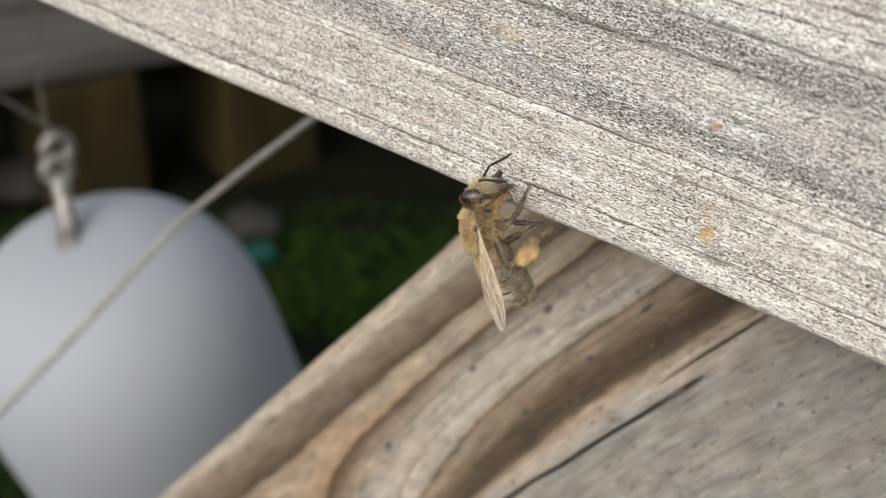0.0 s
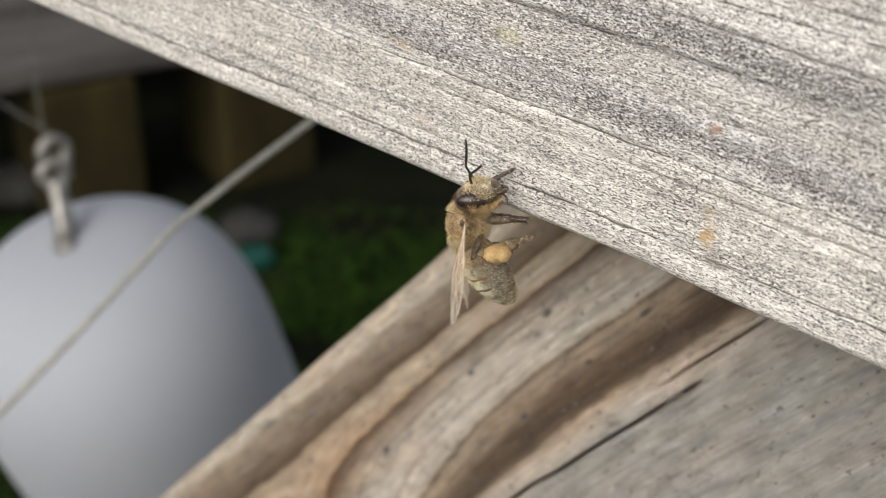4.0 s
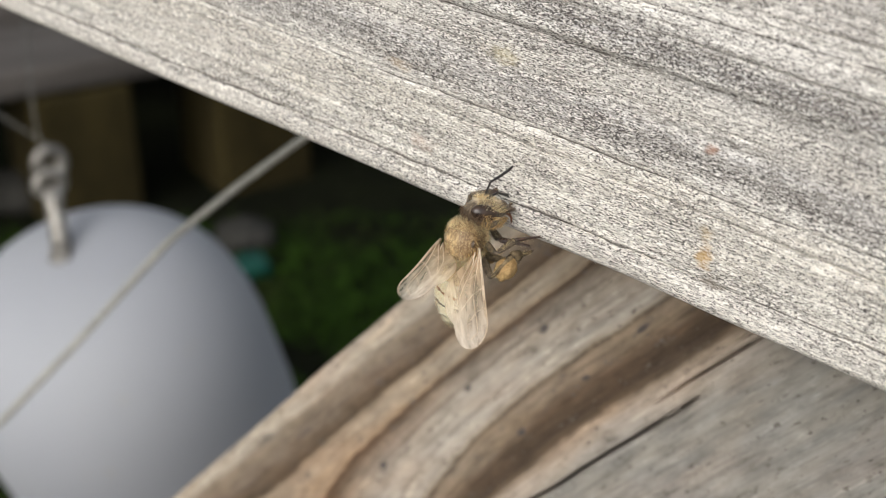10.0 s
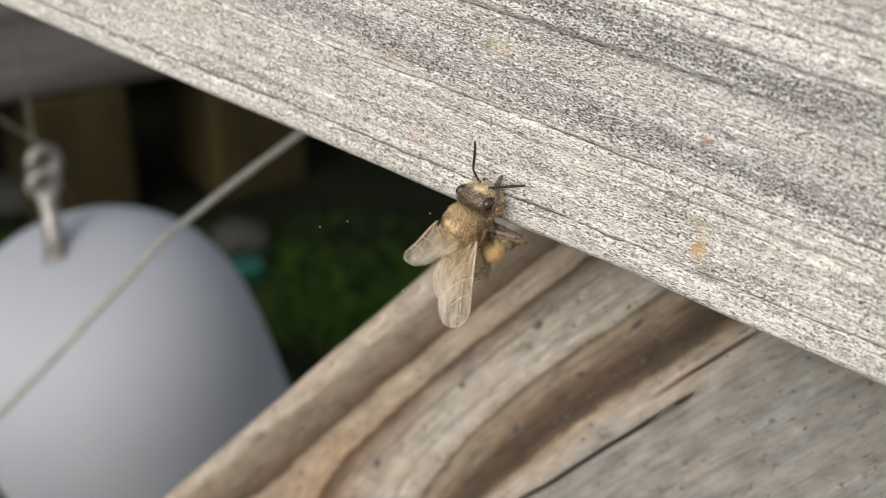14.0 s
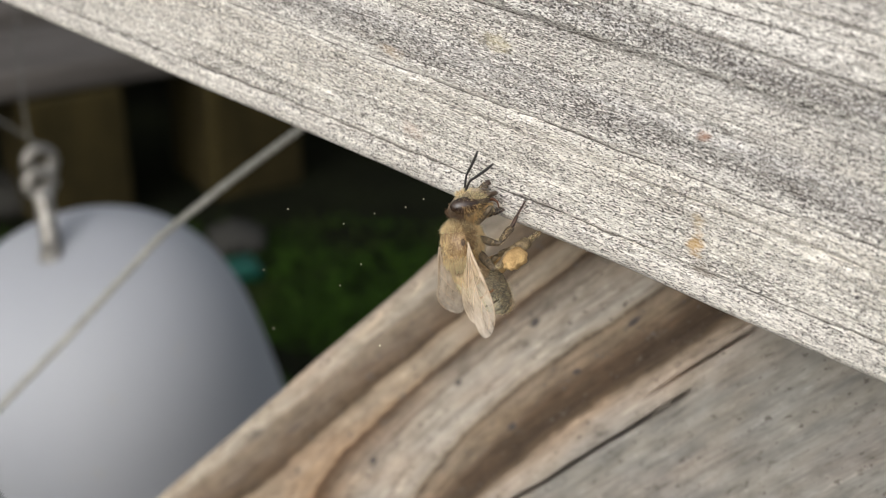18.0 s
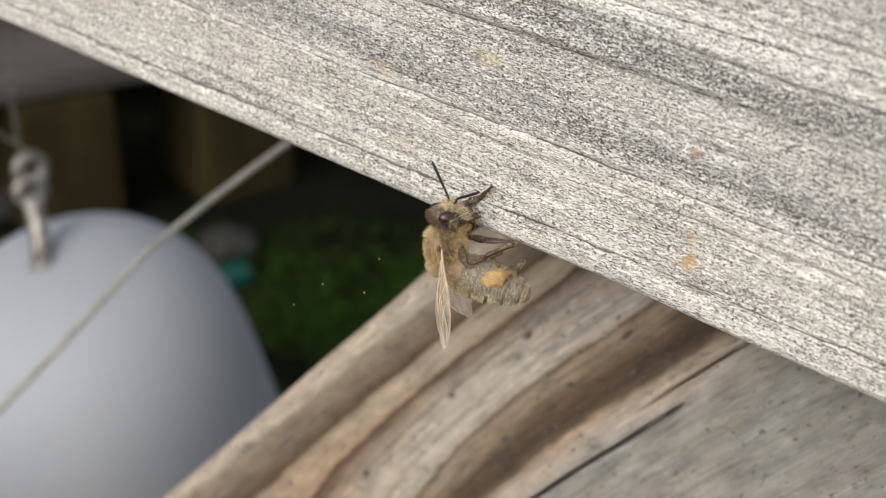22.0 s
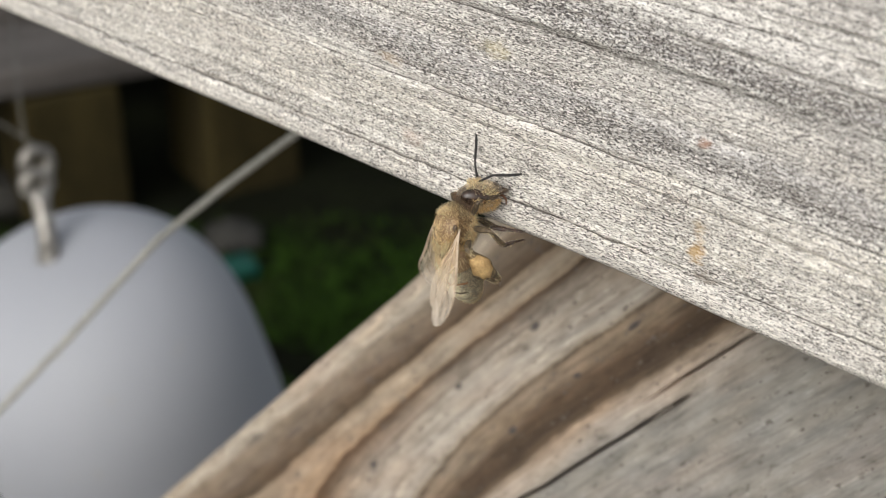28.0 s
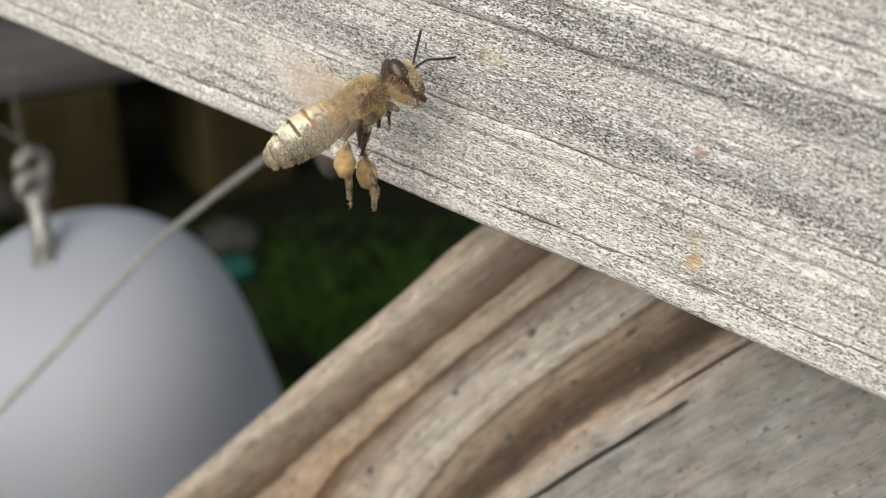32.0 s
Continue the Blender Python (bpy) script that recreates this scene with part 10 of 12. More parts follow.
        (9.5, -1.09, 2.87, -1.24, -112.7, -63.6, 75.4),
        (10, -0.07, 3.80, -2.56, -77.6, -21.3, 70.6),
        (10.5, -1.81, 2.12, -1.44, -85.6, -33.8, 68.4),
        (11, -0.90, 3.16, -1.30, -80.4, -10.3, 71.5),
        (11.5, -1.08, 2.52, -2.06, -111.3, -36.4, 74.3),
        (12, -1.71, 3.32, -3.26, -138.3, -49.8, 87.1),
        (12.5, -2.06, 2.21, -1.61, -83.5, -28.5, 76.5),
        (13, -1.55, 3.34, -3.19, -154.5, -52.2, 93.2),
        (13.5, -1.02, 2.69, -1.44, -126.4, -50.5, 89.7),
        (14, -0.61, 3.18, -1.34, -64.0, -13.5, 85.8),
        (14.5, -1.93, 2.17, -1.41, -87.3, -34.9, 79.7),
        (15.5, -1.16, 2.53, -1.81, -114.1, -39.8, 80.6),
        (16.5, -1.37, 2.38, -1.68, -108.6, -39.0, 79.9),
        (17, -1.48, 3.61, -2.25, -155.8, -62.4, 112.8),
        (17.5, -1.57, 2.21, -1.27, -108.5, -46.4, 88.2),
        (17.75, -1.18, 3.87, -2.09, -88.8, -37.5, 86.4),
        (18, 0.09, 4.39, -3.11, -71.2, -28.6, 88.3),
        (18.5, -1.08, 2.53, -1.75, -122.6, -37.7, 89.8),
        (19, -1.46, 3.83, -3.09, -141.9, -45.6, 99.6),
        (19.5, -0.89, 2.64, -1.83, -126.2, -38.1, 89.9),
        (20, -1.32, 3.69, -3.25, -158.6, -55.3, 121.2),
        (20.5, -1.05, 2.60, -1.12, -144.8, -50.9, 107.8),
        (21, -0.61, 4.90, -2.68, 161.0, -55.2, 155.4),
        (21.5, -1.75, 2.37, -1.66, -107.3, -32.6, 99.1),
        (22, -1.00, 3.44, -3.50, -162.8, -40.1, 108.1),
        (22.5, -1.05, 2.63, -2.04, -122.5, -31.1, 93.3),
        (23, 0.00, 3.76, -1.40, -97.2, -18.5, 88.3),
        (23.5, -0.56, 2.75, -1.63, -141.2, -36.5, 99.6),
        (24, 0.39, 2.62, -1.58, 121.4, -28.4, 150.1),
        (24.5, -0.76, 2.66, -1.34, -147.7, -37.2, 108.1),
        (25.5, -1.02, 3.27, -1.87, -133.1, -36.8, 107.8),
        (26.5, -0.72, 2.96, -2.00, -133.8, -31.3, 101.7),
        (27, -0.08, 3.86, -2.18, -84.4, -18.1, 96.6),
        (27.5, -0.87, 2.72, -1.71, -135.5, -33.5, 102.9),
        (28, -1.00, 2.15, -1.85, -126.0, -23.1, 93.0),
        (28.5, -1.25, 2.64, -0.93, -157.3, -45.7, 126.3),
        (29, -1.14, 3.25, -1.89, -131.3, -36.0, 108.9),
        (29.5, -1.39, 2.34, -1.88, -117.4, -25.0, 100.6),
        (30, -0.94, 3.56, -3.14, 170.0, -30.2, 112.9),
        (30.3, -0.91, 2.64, -1.81, -134.1, -27.9, 104.6),
        (30.5, -1.70, 3.23, -2.37, -115.7, -30.9, 106.9),
        (30.7, -1.72, 1.98, -1.19, -112.5, -35.6, 109.5),
        (30.9, -0.78, 2.86, -1.09, -156.3, -41.1, 116.5),
        (30.97, 0.47, 3.12, -1.25, -160.2, -37.1, 103.5),
        (31, 0.47, 3.12, -1.25, -160.2, -37.1, 103.5),
        (31.03, 0.47, 3.12, -1.25, -160.2, -37.1, 103.5),
        (31.065, -0.72, 2.73, -0.84, -131.7, -38.3, 105.9),
        (31.1, -1.74, 1.66, -0.89, -102.5, -40.4, 107.3),
        (31.15, -1.43, 2.85, -1.39, -119.1, -34.7, 104.6),
        (31.2, -0.35, 3.31, -2.36, -135.1, -29.8, 100.2),
        (31.5, -0.53, 2.85, -2.57, -128.6, -24.1, 94.8),
        (31.7, -0.46, 1.46, -1.87, -139.0, -8.2, 78.8),
        (31.9, -1.02, 1.57, -1.26, -140.9, -15.0, 87.2),
        (31.935, -1.20, 1.21, -1.35, -143.5, -4.9, 73.8),
        (31.97, -0.99, 0.85, -1.38, -148.3, 4.4, 60.0),
        (32, -0.99, 0.85, -1.38, -148.3, 4.4, 60.0),
    ),
    "middle_femur_L": (
        (0, -0.95, 0.10, -1.40, -14.6, 9.3, 88.9),
        (0.5, -0.95, 0.10, -1.40, -64.0, -13.7, 61.5),
        (1, -0.95, 0.10, -1.40, -23.6, 4.5, 80.3),
        (1.5, -0.95, 0.10, -1.40, -6.0, 4.8, 81.1),
        (2, -0.95, 0.10, -1.40, 45.5, 15.1, 53.1),
        (2.5, -0.95, 0.10, -1.40, -14.3, 8.2, 78.0),
        (3, -0.95, 0.10, -1.40, -35.5, 8.5, 78.6),
        (3.5, -0.95, 0.10, -1.40, 5.0, 9.8, 83.9),
        (4.5, -0.95, 0.10, -1.40, -56.3, -3.0, 58.2),
        (5.5, -0.95, 0.10, -1.40, 11.8, -25.0, 6.5),
        (6, -0.95, 0.10, -1.40, -34.4, -5.7, 88.1),
        (6.5, -0.95, 0.10, -1.40, 16.6, -15.2, 32.2),
        (6.75, -0.95, 0.10, -1.40, -27.5, -13.2, 53.4),
        (7, -0.95, 0.10, -1.40, -67.7, 2.2, 67.3),
        (7.25, -0.95, 0.10, -1.40, -25.9, -6.1, 59.6),
        (7.5, -0.95, 0.10, -1.40, 17.0, -7.1, 48.3),
        (8, -0.95, 0.10, -1.40, -59.8, 1.5, 70.0),
        (8.25, -0.95, 0.10, -1.40, -14.4, -10.6, 54.1),
        (8.5, -0.95, 0.10, -1.40, 32.9, -7.4, 34.1),
        (9, -0.95, 0.10, -1.40, 87.6, 33.6, 10.9),
        (9.25, -0.95, 0.10, -1.40, 53.0, 4.5, 21.6),
        (9.5, -0.95, 0.10, -1.40, 12.8, -12.6, 47.4),
        (9.75, -0.95, 0.10, -1.40, -27.4, -13.9, 38.1),
        (10, -0.95, 0.10, -1.40, -67.9, -20.7, 31.6),
        (10.5, -0.95, 0.10, -1.40, -28.5, 21.2, 67.2),
        (11, -0.95, 0.10, -1.40, 15.4, 18.1, 40.8),
        (11.5, -0.95, 0.10, -1.40, -55.7, 17.3, 38.4),
        (12, -0.95, 0.10, -1.40, -113.5, 11.7, 37.9),
        (12.25, -0.95, 0.10, -1.40, -79.1, 43.9, 34.0),
        (12.5, -0.95, 0.10, -1.40, -6.5, 67.3, 76.4),
        (13, -0.95, 0.10, -1.40, -62.2, 41.5, 17.7),
        (13.5, -0.95, 0.10, -1.40, 6.0, 43.7, 22.8),
        (14, -0.95, 0.10, -1.40, -3.8, 44.2, -30.1),
        (14.25, -0.95, 0.10, -1.40, -20.6, 50.4, 9.7),
        (14.5, -0.95, 0.10, -1.40, -28.2, 62.6, 55.5),
        (15.5, -0.95, 0.10, -1.40, -66.3, 25.0, 10.6),
        (16.5, -0.95, 0.10, -1.40, -54.1, 49.3, 27.5),
        (17, -0.95, 0.10, -1.40, 46.0, 54.8, 123.1),
        (17.5, -0.95, 0.10, -1.40, -53.7, 49.4, 26.8),
        (18, -0.95, 0.10, -1.40, -32.7, 35.1, 6.6),
        (18.5, -0.95, 0.10, -1.40, -69.3, 25.5, -2.3),
        (19, -0.95, 0.10, -1.40, -61.7, 23.8, -3.1),
        (19.5, -0.95, 0.10, -1.40, -47.3, 24.0, -3.0),
        (20, -0.95, 0.10, -1.40, -68.7, 33.2, 3.3),
        (20.5, -0.95, 0.10, -1.40, 33.4, 47.7, 59.0),
        (21, -0.95, 0.10, -1.40, -5.8, 50.2, 44.7),
        (21.5, -0.95, 0.10, -1.40, -31.7, 52.4, 53.6),
        (22, -0.95, 0.10, -1.40, -57.8, 41.1, 37.0),
        (22.5, -0.95, 0.10, -1.40, -53.0, 36.1, 32.7),
        (23, -0.95, 0.10, -1.40, 37.6, 41.8, 83.1),
        (23.25, -0.95, 0.10, -1.40, -21.6, 48.8, 20.3),
        (23.5, -0.95, 0.10, -1.40, -57.9, 19.7, -20.0),
        (23.75, -0.95, 0.10, -1.40, -3.1, 17.7, -23.4),
        (24, -0.95, 0.10, -1.40, 51.5, 19.2, -27.1),
        (24.5, -0.95, 0.10, -1.40, 12.8, -19.4, 28.4),
        (25.5, -0.95, 0.10, -1.40, -45.4, -10.3, 59.7),
        (26.5, -0.95, 0.10, -1.40, -53.6, -6.1, 63.4),
        (26.75, -0.95, 0.10, -1.40, -12.6, 5.5, 81.0),
        (27, -0.95, 0.10, -1.40, 30.0, 2.2, 101.8),
        (27.25, -0.95, 0.10, -1.40, -16.4, 5.5, 75.1),
        (27.5, -0.95, 0.10, -1.40, -60.0, -11.2, 54.0),
        (28, -0.95, 0.10, -1.40, -58.0, -6.2, 56.7),
        (28.5, -0.95, 0.10, -1.40, 25.1, -6.8, 55.2),
        (29, -0.95, 0.10, -1.40, -42.8, -6.1, 59.9),
        (29.5, -0.95, 0.10, -1.40, -29.6, 4.1, 73.7),
        (30, -0.95, 0.10, -1.40, -7.4, 9.1, 88.7),
        (30.3, -0.95, 0.10, -1.40, -55.0, -7.3, 62.0),
        (30.5, -0.95, 0.10, -1.40, 2.1, 0.2, 76.7),
        (30.7, -0.95, 0.10, -1.40, -12.5, 0.6, 79.1),
        (30.9, -0.95, 0.10, -1.40, 36.6, 13.8, 21.4),
        (30.97, -0.95, 0.10, -1.40, 12.2, 26.7, -8.4),
        (31, -0.95, 0.10, -1.40, 12.2, 26.7, -8.4),
        (31.03, -0.95, 0.10, -1.40, 12.2, 26.7, -8.4),
        (31.065, -0.95, 0.10, -1.40, 48.7, 11.0, 18.9),
        (31.1, -0.95, 0.10, -1.40, 75.5, -15.8, 32.8),
        (31.2, -0.95, 0.10, -1.40, -8.2, -29.0, 54.1),
        (31.5, -0.95, 0.10, -1.40, -27.5, -25.0, 67.6),
        (31.7, -0.95, 0.10, -1.40, -24.7, 11.7, 133.2),
        (31.9, -0.95, 0.10, -1.40, -37.0, 4.5, 121.1),
        (31.97, -0.95, 0.10, -1.40, 10.1, 6.3, 128.7),
        (32, -0.95, 0.10, -1.40, 10.1, 6.3, 128.7),
    ),
    "middle_tibia_L": (
        (0, -3.27, 0.05, -2.00, -136.4, 9.3, 88.9),
        (0.5, -1.63, 1.05, -3.49, 172.4, 16.0, 68.3),
        (1, -3.13, 0.40, -2.36, -142.6, 10.1, 91.6),
        (1.5, -3.31, 0.45, -1.65, -137.0, 9.0, 93.1),
        (2, -2.03, 1.47, 0.25, -90.7, -27.6, 108.9),
        (2.5, -3.24, 0.50, -1.99, -146.3, 8.5, 89.8),
        (3, -2.91, 0.29, -2.78, -148.7, 8.8, 89.0),
        (3.5, -3.32, 0.39, -1.19, -120.4, 4.7, 92.9),
        (4.5, -2.03, 0.89, -3.39, 176.9, 14.9, 74.1),
        (5.5, -1.42, 2.41, -0.95, -157.9, 20.2, 42.5),
        (6, -2.92, 0.30, -2.75, -128.6, -5.8, 76.1),
        (6.5, -2.33, 1.95, -0.74, -156.4, 7.4, 59.2),
        (6.75, -2.51, 1.57, -2.48, -126.3, 3.5, 64.1),
        (7, -1.82, 0.38, -3.62, -96.7, -2.4, 66.3),
        (7.25, -2.75, 1.29, -2.44, -125.6, -4.0, 66.9),
        (7.5, -2.72, 1.56, -0.71, -154.6, -5.2, 68.2),
        (8, -2.10, 0.46, -3.47, 152.9, -4.6, 100.6),
        (8.25, -2.77, 1.55, -1.99, -177.5, -8.2, 84.1),
        (8.5, -2.22, 1.67, -0.11, -148.2, -3.2, 68.1),
        (9, 0.33, 0.45, 0.60, -96.0, 5.7, 62.3),
        (9.25, -1.35, 1.50, 0.51, -126.7, 1.5, 64.0),
        (9.5, -2.75, 1.60, -0.88, -157.4, -1.3, 67.6),
        (9.75, -2.05, 1.94, -2.47, -172.7, -0.4, 64.6),
        (10, -0.75, 1.28, -3.48, 172.0, -0.4, 61.4),
        (10.5, -3.05, 0.54, -2.47, -156.9, -3.3, 81.6),
        (11, -2.31, 1.98, -0.79, -149.9, -8.1, 90.7),
        (11.5, -2.25, 0.80, -3.29, -178.4, -4.1, 77.4),
        (12, -0.71, -0.93, -3.55, -144.2, -12.6, 102.8),
        (12.25, -2.56, -0.44, -3.10, -137.5, -5.7, 94.5),
        (12.5, -3.33, 0.42, -1.50, -131.9, 1.9, 87.0),
        (13, -2.63, 0.74, -2.99, -141.6, 1.4, 87.2),
        (13.5, -1.72, 2.37, -1.22, -164.4, 24.5, 43.7),
        (14, 0.16, 2.23, -1.51, -151.3, 22.5, 48.3),
        (14.25, -1.97, 2.21, -1.94, -146.0, 11.6, 66.9),
        (14.5, -3.26, 0.47, -1.92, -144.5, -0.2, 84.0),
        (15.5, -2.04, 0.88, -3.39, 176.6, 2.2, 74.9),
        (16.5, -2.91, 0.67, -2.67, -167.9, 1.5, 81.1),
        (17, -3.12, 0.37, -0.41, -132.1, -1.6, 86.5),
        (17.5, -2.90, 0.71, -2.66, -169.0, 1.5, 80.6),
        (18, -1.92, 2.02, -2.46, -147.2, -1.4, 88.4),
        (18.5, -1.88, 0.99, -3.43, 173.4, 2.4, 72.1),
        (19, -1.74, 1.28, -3.33, -140.4, -2.7, 88.5),
        (19.5, -1.58, 1.76, -3.01, -177.5, 7.7, 62.7),
        (20, -2.22, 0.90, -3.27, -150.1, 1.2, 84.7),
        (20.5, -2.16, 1.97, -0.51, -152.1, 14.8, 60.3),
        (21, -2.76, 1.66, -1.55, -146.3, -2.9, 89.1),
        (21.5, -3.19, 0.51, -2.17, -151.7, 0.3, 83.8),
        (22, -2.79, 0.32, -2.93, -151.7, 0.1, 83.7),
        (22.5, -2.68, 0.71, -2.95, -173.7, 1.2, 79.7),
        (23, -2.72, 1.30, -0.31, -151.5, -2.1, 90.1),
        (23.25, -2.35, 1.96, -1.98, -170.9, 3.6, 73.5),
        (23.5, -1.16, 1.54, -3.31, 169.0, 3.4, 55.9),
        (23.75, -0.04, 2.32, -1.52, -146.9, 3.9, 52.5),
        (24, 0.28, 1.15, 0.38, -102.8, 6.7, 50.4),
        (24.5, -2.22, 2.08, -0.90, -160.6, 6.6, 50.6),
        (25.5, -2.25, 1.21, -3.08, -164.7, -1.6, 77.0),
        (26.5, -2.13, 0.92, -3.32, 175.5, -1.5, 74.4),
        (26.75, -3.27, 0.42, -1.92, -167.7, -3.5, 101.4),
        (27, -2.99, -0.28, -0.20, -153.4, -12.8, 127.1),
        (27.25, -3.19, 0.63, -2.08, -170.4, -3.4, 98.6),
        (27.5, -1.68, 1.13, -3.44, 170.3, -3.6, 68.9),
        (28, -1.89, 0.98, -3.42, -172.1, -3.5, 76.1),
        (28.5, -2.80, 1.24, -0.39, -151.5, -3.5, 76.3),
        (29, -2.38, 1.13, -3.02, -161.9, -3.9, 77.9),
        (29.5, -2.98, 0.61, -2.58, -163.3, -4.9, 80.5),
        (30, -3.33, 0.10, -1.71, -154.5, -5.3, 81.8),
        (30.3, -2.05, 0.97, -3.35, 174.1, -3.8, 73.4),
        (30.5, -3.28, 0.65, -1.31, -144.0, -6.1, 81.6),
        (30.7, -3.25, 0.54, -1.92, -151.2, -5.3, 80.7),
        (30.9, -1.34, 2.02, -0.01, -140.1, 14.6, 52.5),
        (30.97, -0.38, 2.39, -0.95, -149.9, -2.2, 75.8),
        (31, -0.38, 2.39, -0.95, -149.9, -2.2, 75.8),
        (31.03, -0.38, 2.39, -0.95, -149.9, -2.2, 75.8),
        (31.065, -1.14, 1.71, 0.37, -114.4, 0.8, 73.1),
        (31.1, -1.81, 0.26, 0.84, -78.9, 4.7, 72.6),
        (31.2, -2.78, 1.63, -1.70, -148.5, -11.0, 79.4),
        (31.5, -2.74, 1.35, -2.40, -153.5, -9.5, 77.2),
        (31.7, -2.40, -1.54, -2.38, 175.8, -17.7, 119.2),
        (31.9, -2.54, -0.98, -2.84, 170.3, -18.8, 108.9),
        (31.97, -2.82, -1.34, -0.98, -156.9, -17.7, 97.3),
        (32, -2.82, -1.34, -0.98, -156.9, -17.7, 97.3),
    ),
    "middle_tarsus_L": (
        (0, -1.76, -0.22, -3.43, -106.6, 9.3, 88.9),
        (0.5, 0.33, 0.35, -3.23, -137.4, 2.3, 93.2),
        (1, -1.46, 0.22, -3.61, -111.0, 2.5, 93.2),
        (1.5, -1.77, 0.31, -3.07, -106.2, 0.3, 93.9),
        (2, -2.32, 2.39, -1.61, -85.8, -13.6, 95.4),
        (2.5, -1.50, 0.32, -3.14, -111.2, 0.3, 93.3),
        (3, -1.12, 0.09, -3.86, -115.4, 4.4, 91.8),
        (3.5, -2.25, 0.29, -3.00, -96.8, -0.0, 92.9),
        (4.5, -0.00, 0.35, -3.28, -133.3, 1.2, 92.4),
        (5.5, -0.31, 0.79, -1.69, -153.1, -6.7, 102.5),
        (6, -1.61, 0.14, -4.38, -108.3, 3.7, 93.4),
        (6.5, -0.73, 0.87, -1.57, -150.9, -13.1, 107.5),
        (6.75, -1.44, 0.94, -4.17, -120.7, -9.4, 103.7),
        (7, -1.57, 0.36, -5.70, -91.0, -4.3, 102.3),
        (7.25, -1.59, 0.92, -4.14, -118.3, -11.7, 104.3),
        (7.5, -0.93, 0.93, -1.60, -146.7, -17.2, 109.7),
        (8, -0.25, 0.73, -2.52, -90.3, -4.7, 102.9),
        (8.25, -0.68, 1.35, -2.08, -126.6, -11.9, 105.3),
        (8.5, -0.54, 1.07, -1.21, -164.0, -16.2, 111.7),
        (9, 0.43, 0.16, -1.48, -94.4, 2.4, 96.7),
        (9.25, -0.24, 0.91, -1.18, -118.1, -8.2, 99.8),
        (9.5, -0.95, 0.88, -1.69, -143.2, -16.6, 107.1),
        (9.75, -0.17, 1.05, -2.74, -143.1, -9.4, 97.4),
        (10, 1.07, 0.28, -3.19, -144.2, -2.3, 87.8),
        (10.5, -1.14, 0.30, -3.29, -117.0, -1.7, 87.5),
        (11, -0.50, 2.15, -1.84, -149.8, -30.2, 114.8),
        (11.5, -0.20, 0.34, -3.35, -130.0, -5.2, 85.0),
        (12, 0.89, -0.29, -4.75, -150.4, -7.5, 87.5),
        (12.25, -1.03, -0.17, -4.51, -126.6, -5.1, 84.9),
        (12.5, -1.93, 0.29, -3.07, -103.0, -1.9, 83.5),
        (13, -0.99, 0.62, -4.29, -115.7, -6.7, 85.0),
        (13.5, -0.49, 0.74, -1.73, -148.2, -18.3, 95.6),
        (14, 1.28, 0.71, -2.44, -152.2, -14.4, 88.1),
        (14.25, -0.46, 1.30, -3.09, -130.5, -10.2, 82.7),
        (14.5, -1.56, 0.30, -3.14, -109.5, -4.3, 79.3),
        (15.5, -0.02, 0.34, -3.27, -132.7, -8.4, 81.9),
        (16.5, -0.88, 0.34, -3.11, -121.6, -7.0, 81.2),
        (17, -1.71, 0.33, -1.96, -106.3, -7.6, 81.4),
        (17.5, -0.87, 0.36, -3.06, -122.0, -7.5, 81.5),
        (18, -0.16, 2.00, -3.60, -129.0, -23.9, 93.8),
        (18.5, 0.10, 0.35, -3.18, -134.5, -10.3, 81.0),
        (19, -0.12, 1.30, -4.67, -122.7, -15.0, 84.9),
        (19.5, 0.28, 0.79, -3.10, -136.6, -15.5, 85.1),
        (20, -0.41, 0.71, -4.32, -121.2, -10.8, 81.1),
        (20.5, -0.67, 0.83, -1.46, -152.4, -27.0, 99.3),
        (21, -1.02, 1.70, -2.72, -125.4, -27.2, 99.1),
        (21.5, -1.35, 0.30, -3.16, -113.6, -2.9, 84.9),
        (22, -0.95, 0.11, -3.93, -117.7, -0.3, 83.5),
        (22.5, -0.63, 0.33, -3.18, -125.6, -4.0, 85.9),
        (23, -0.88, 1.34, -1.31, -157.3, -28.7, 117.3),
        (23.25, -0.37, 1.35, -2.31, -148.0, -20.4, 99.5),
        (23.5, 0.56, 0.40, -2.91, -142.1, -10.0, 84.1),
        (23.75, 1.31, 1.18, -2.67, 174.7, -13.2, 95.5),
        (24, 0.48, 0.67, -1.66, 131.8, -7.8, 106.1),
        (24.5, -0.74, 0.76, -1.59, -150.1, -7.9, 106.7),
        (25.5, -0.27, 0.77, -3.64, -128.2, -1.1, 99.2),
        (26.5, -0.11, 0.35, -3.16, -132.9, 3.4, 95.1),
        (26.75, -1.26, 0.85, -2.37, -141.2, -14.2, 113.8),
        (27, -1.62, 1.02, -1.12, -156.1, -27.7, 137.2),
        (27.25, -1.15, 0.96, -2.43, -143.7, -14.6, 113.3),
        (27.5, 0.24, 0.37, -3.09, -137.8, 1.9, 93.2),
        (28, 0.13, 0.50, -3.71, -131.7, 0.6, 94.2),
        (28.5, -0.99, 0.86, -1.39, -153.2, -14.7, 113.9),
        (29, -0.42, 0.76, -3.67, -126.1, -1.6, 98.8),
        (29.5, -0.99, 0.32, -3.18, -120.0, 2.4, 96.0),
        (30, -1.44, -0.08, -2.61, -113.0, 10.5, 92.0),
        (30.3, -0.05, 0.36, -3.14, -133.9, 4.2, 96.0),
        (30.5, -1.58, 0.53, -2.54, -111.8, -4.2, 101.4),
        (30.7, -1.42, 0.33, -2.93, -113.1, 2.1, 98.9),
        (30.9, -0.26, 0.77, -1.31, -163.0, -2.9, 104.3),
        (30.97, 1.39, 1.98, -2.00, -159.6, -4.3, 108.8),
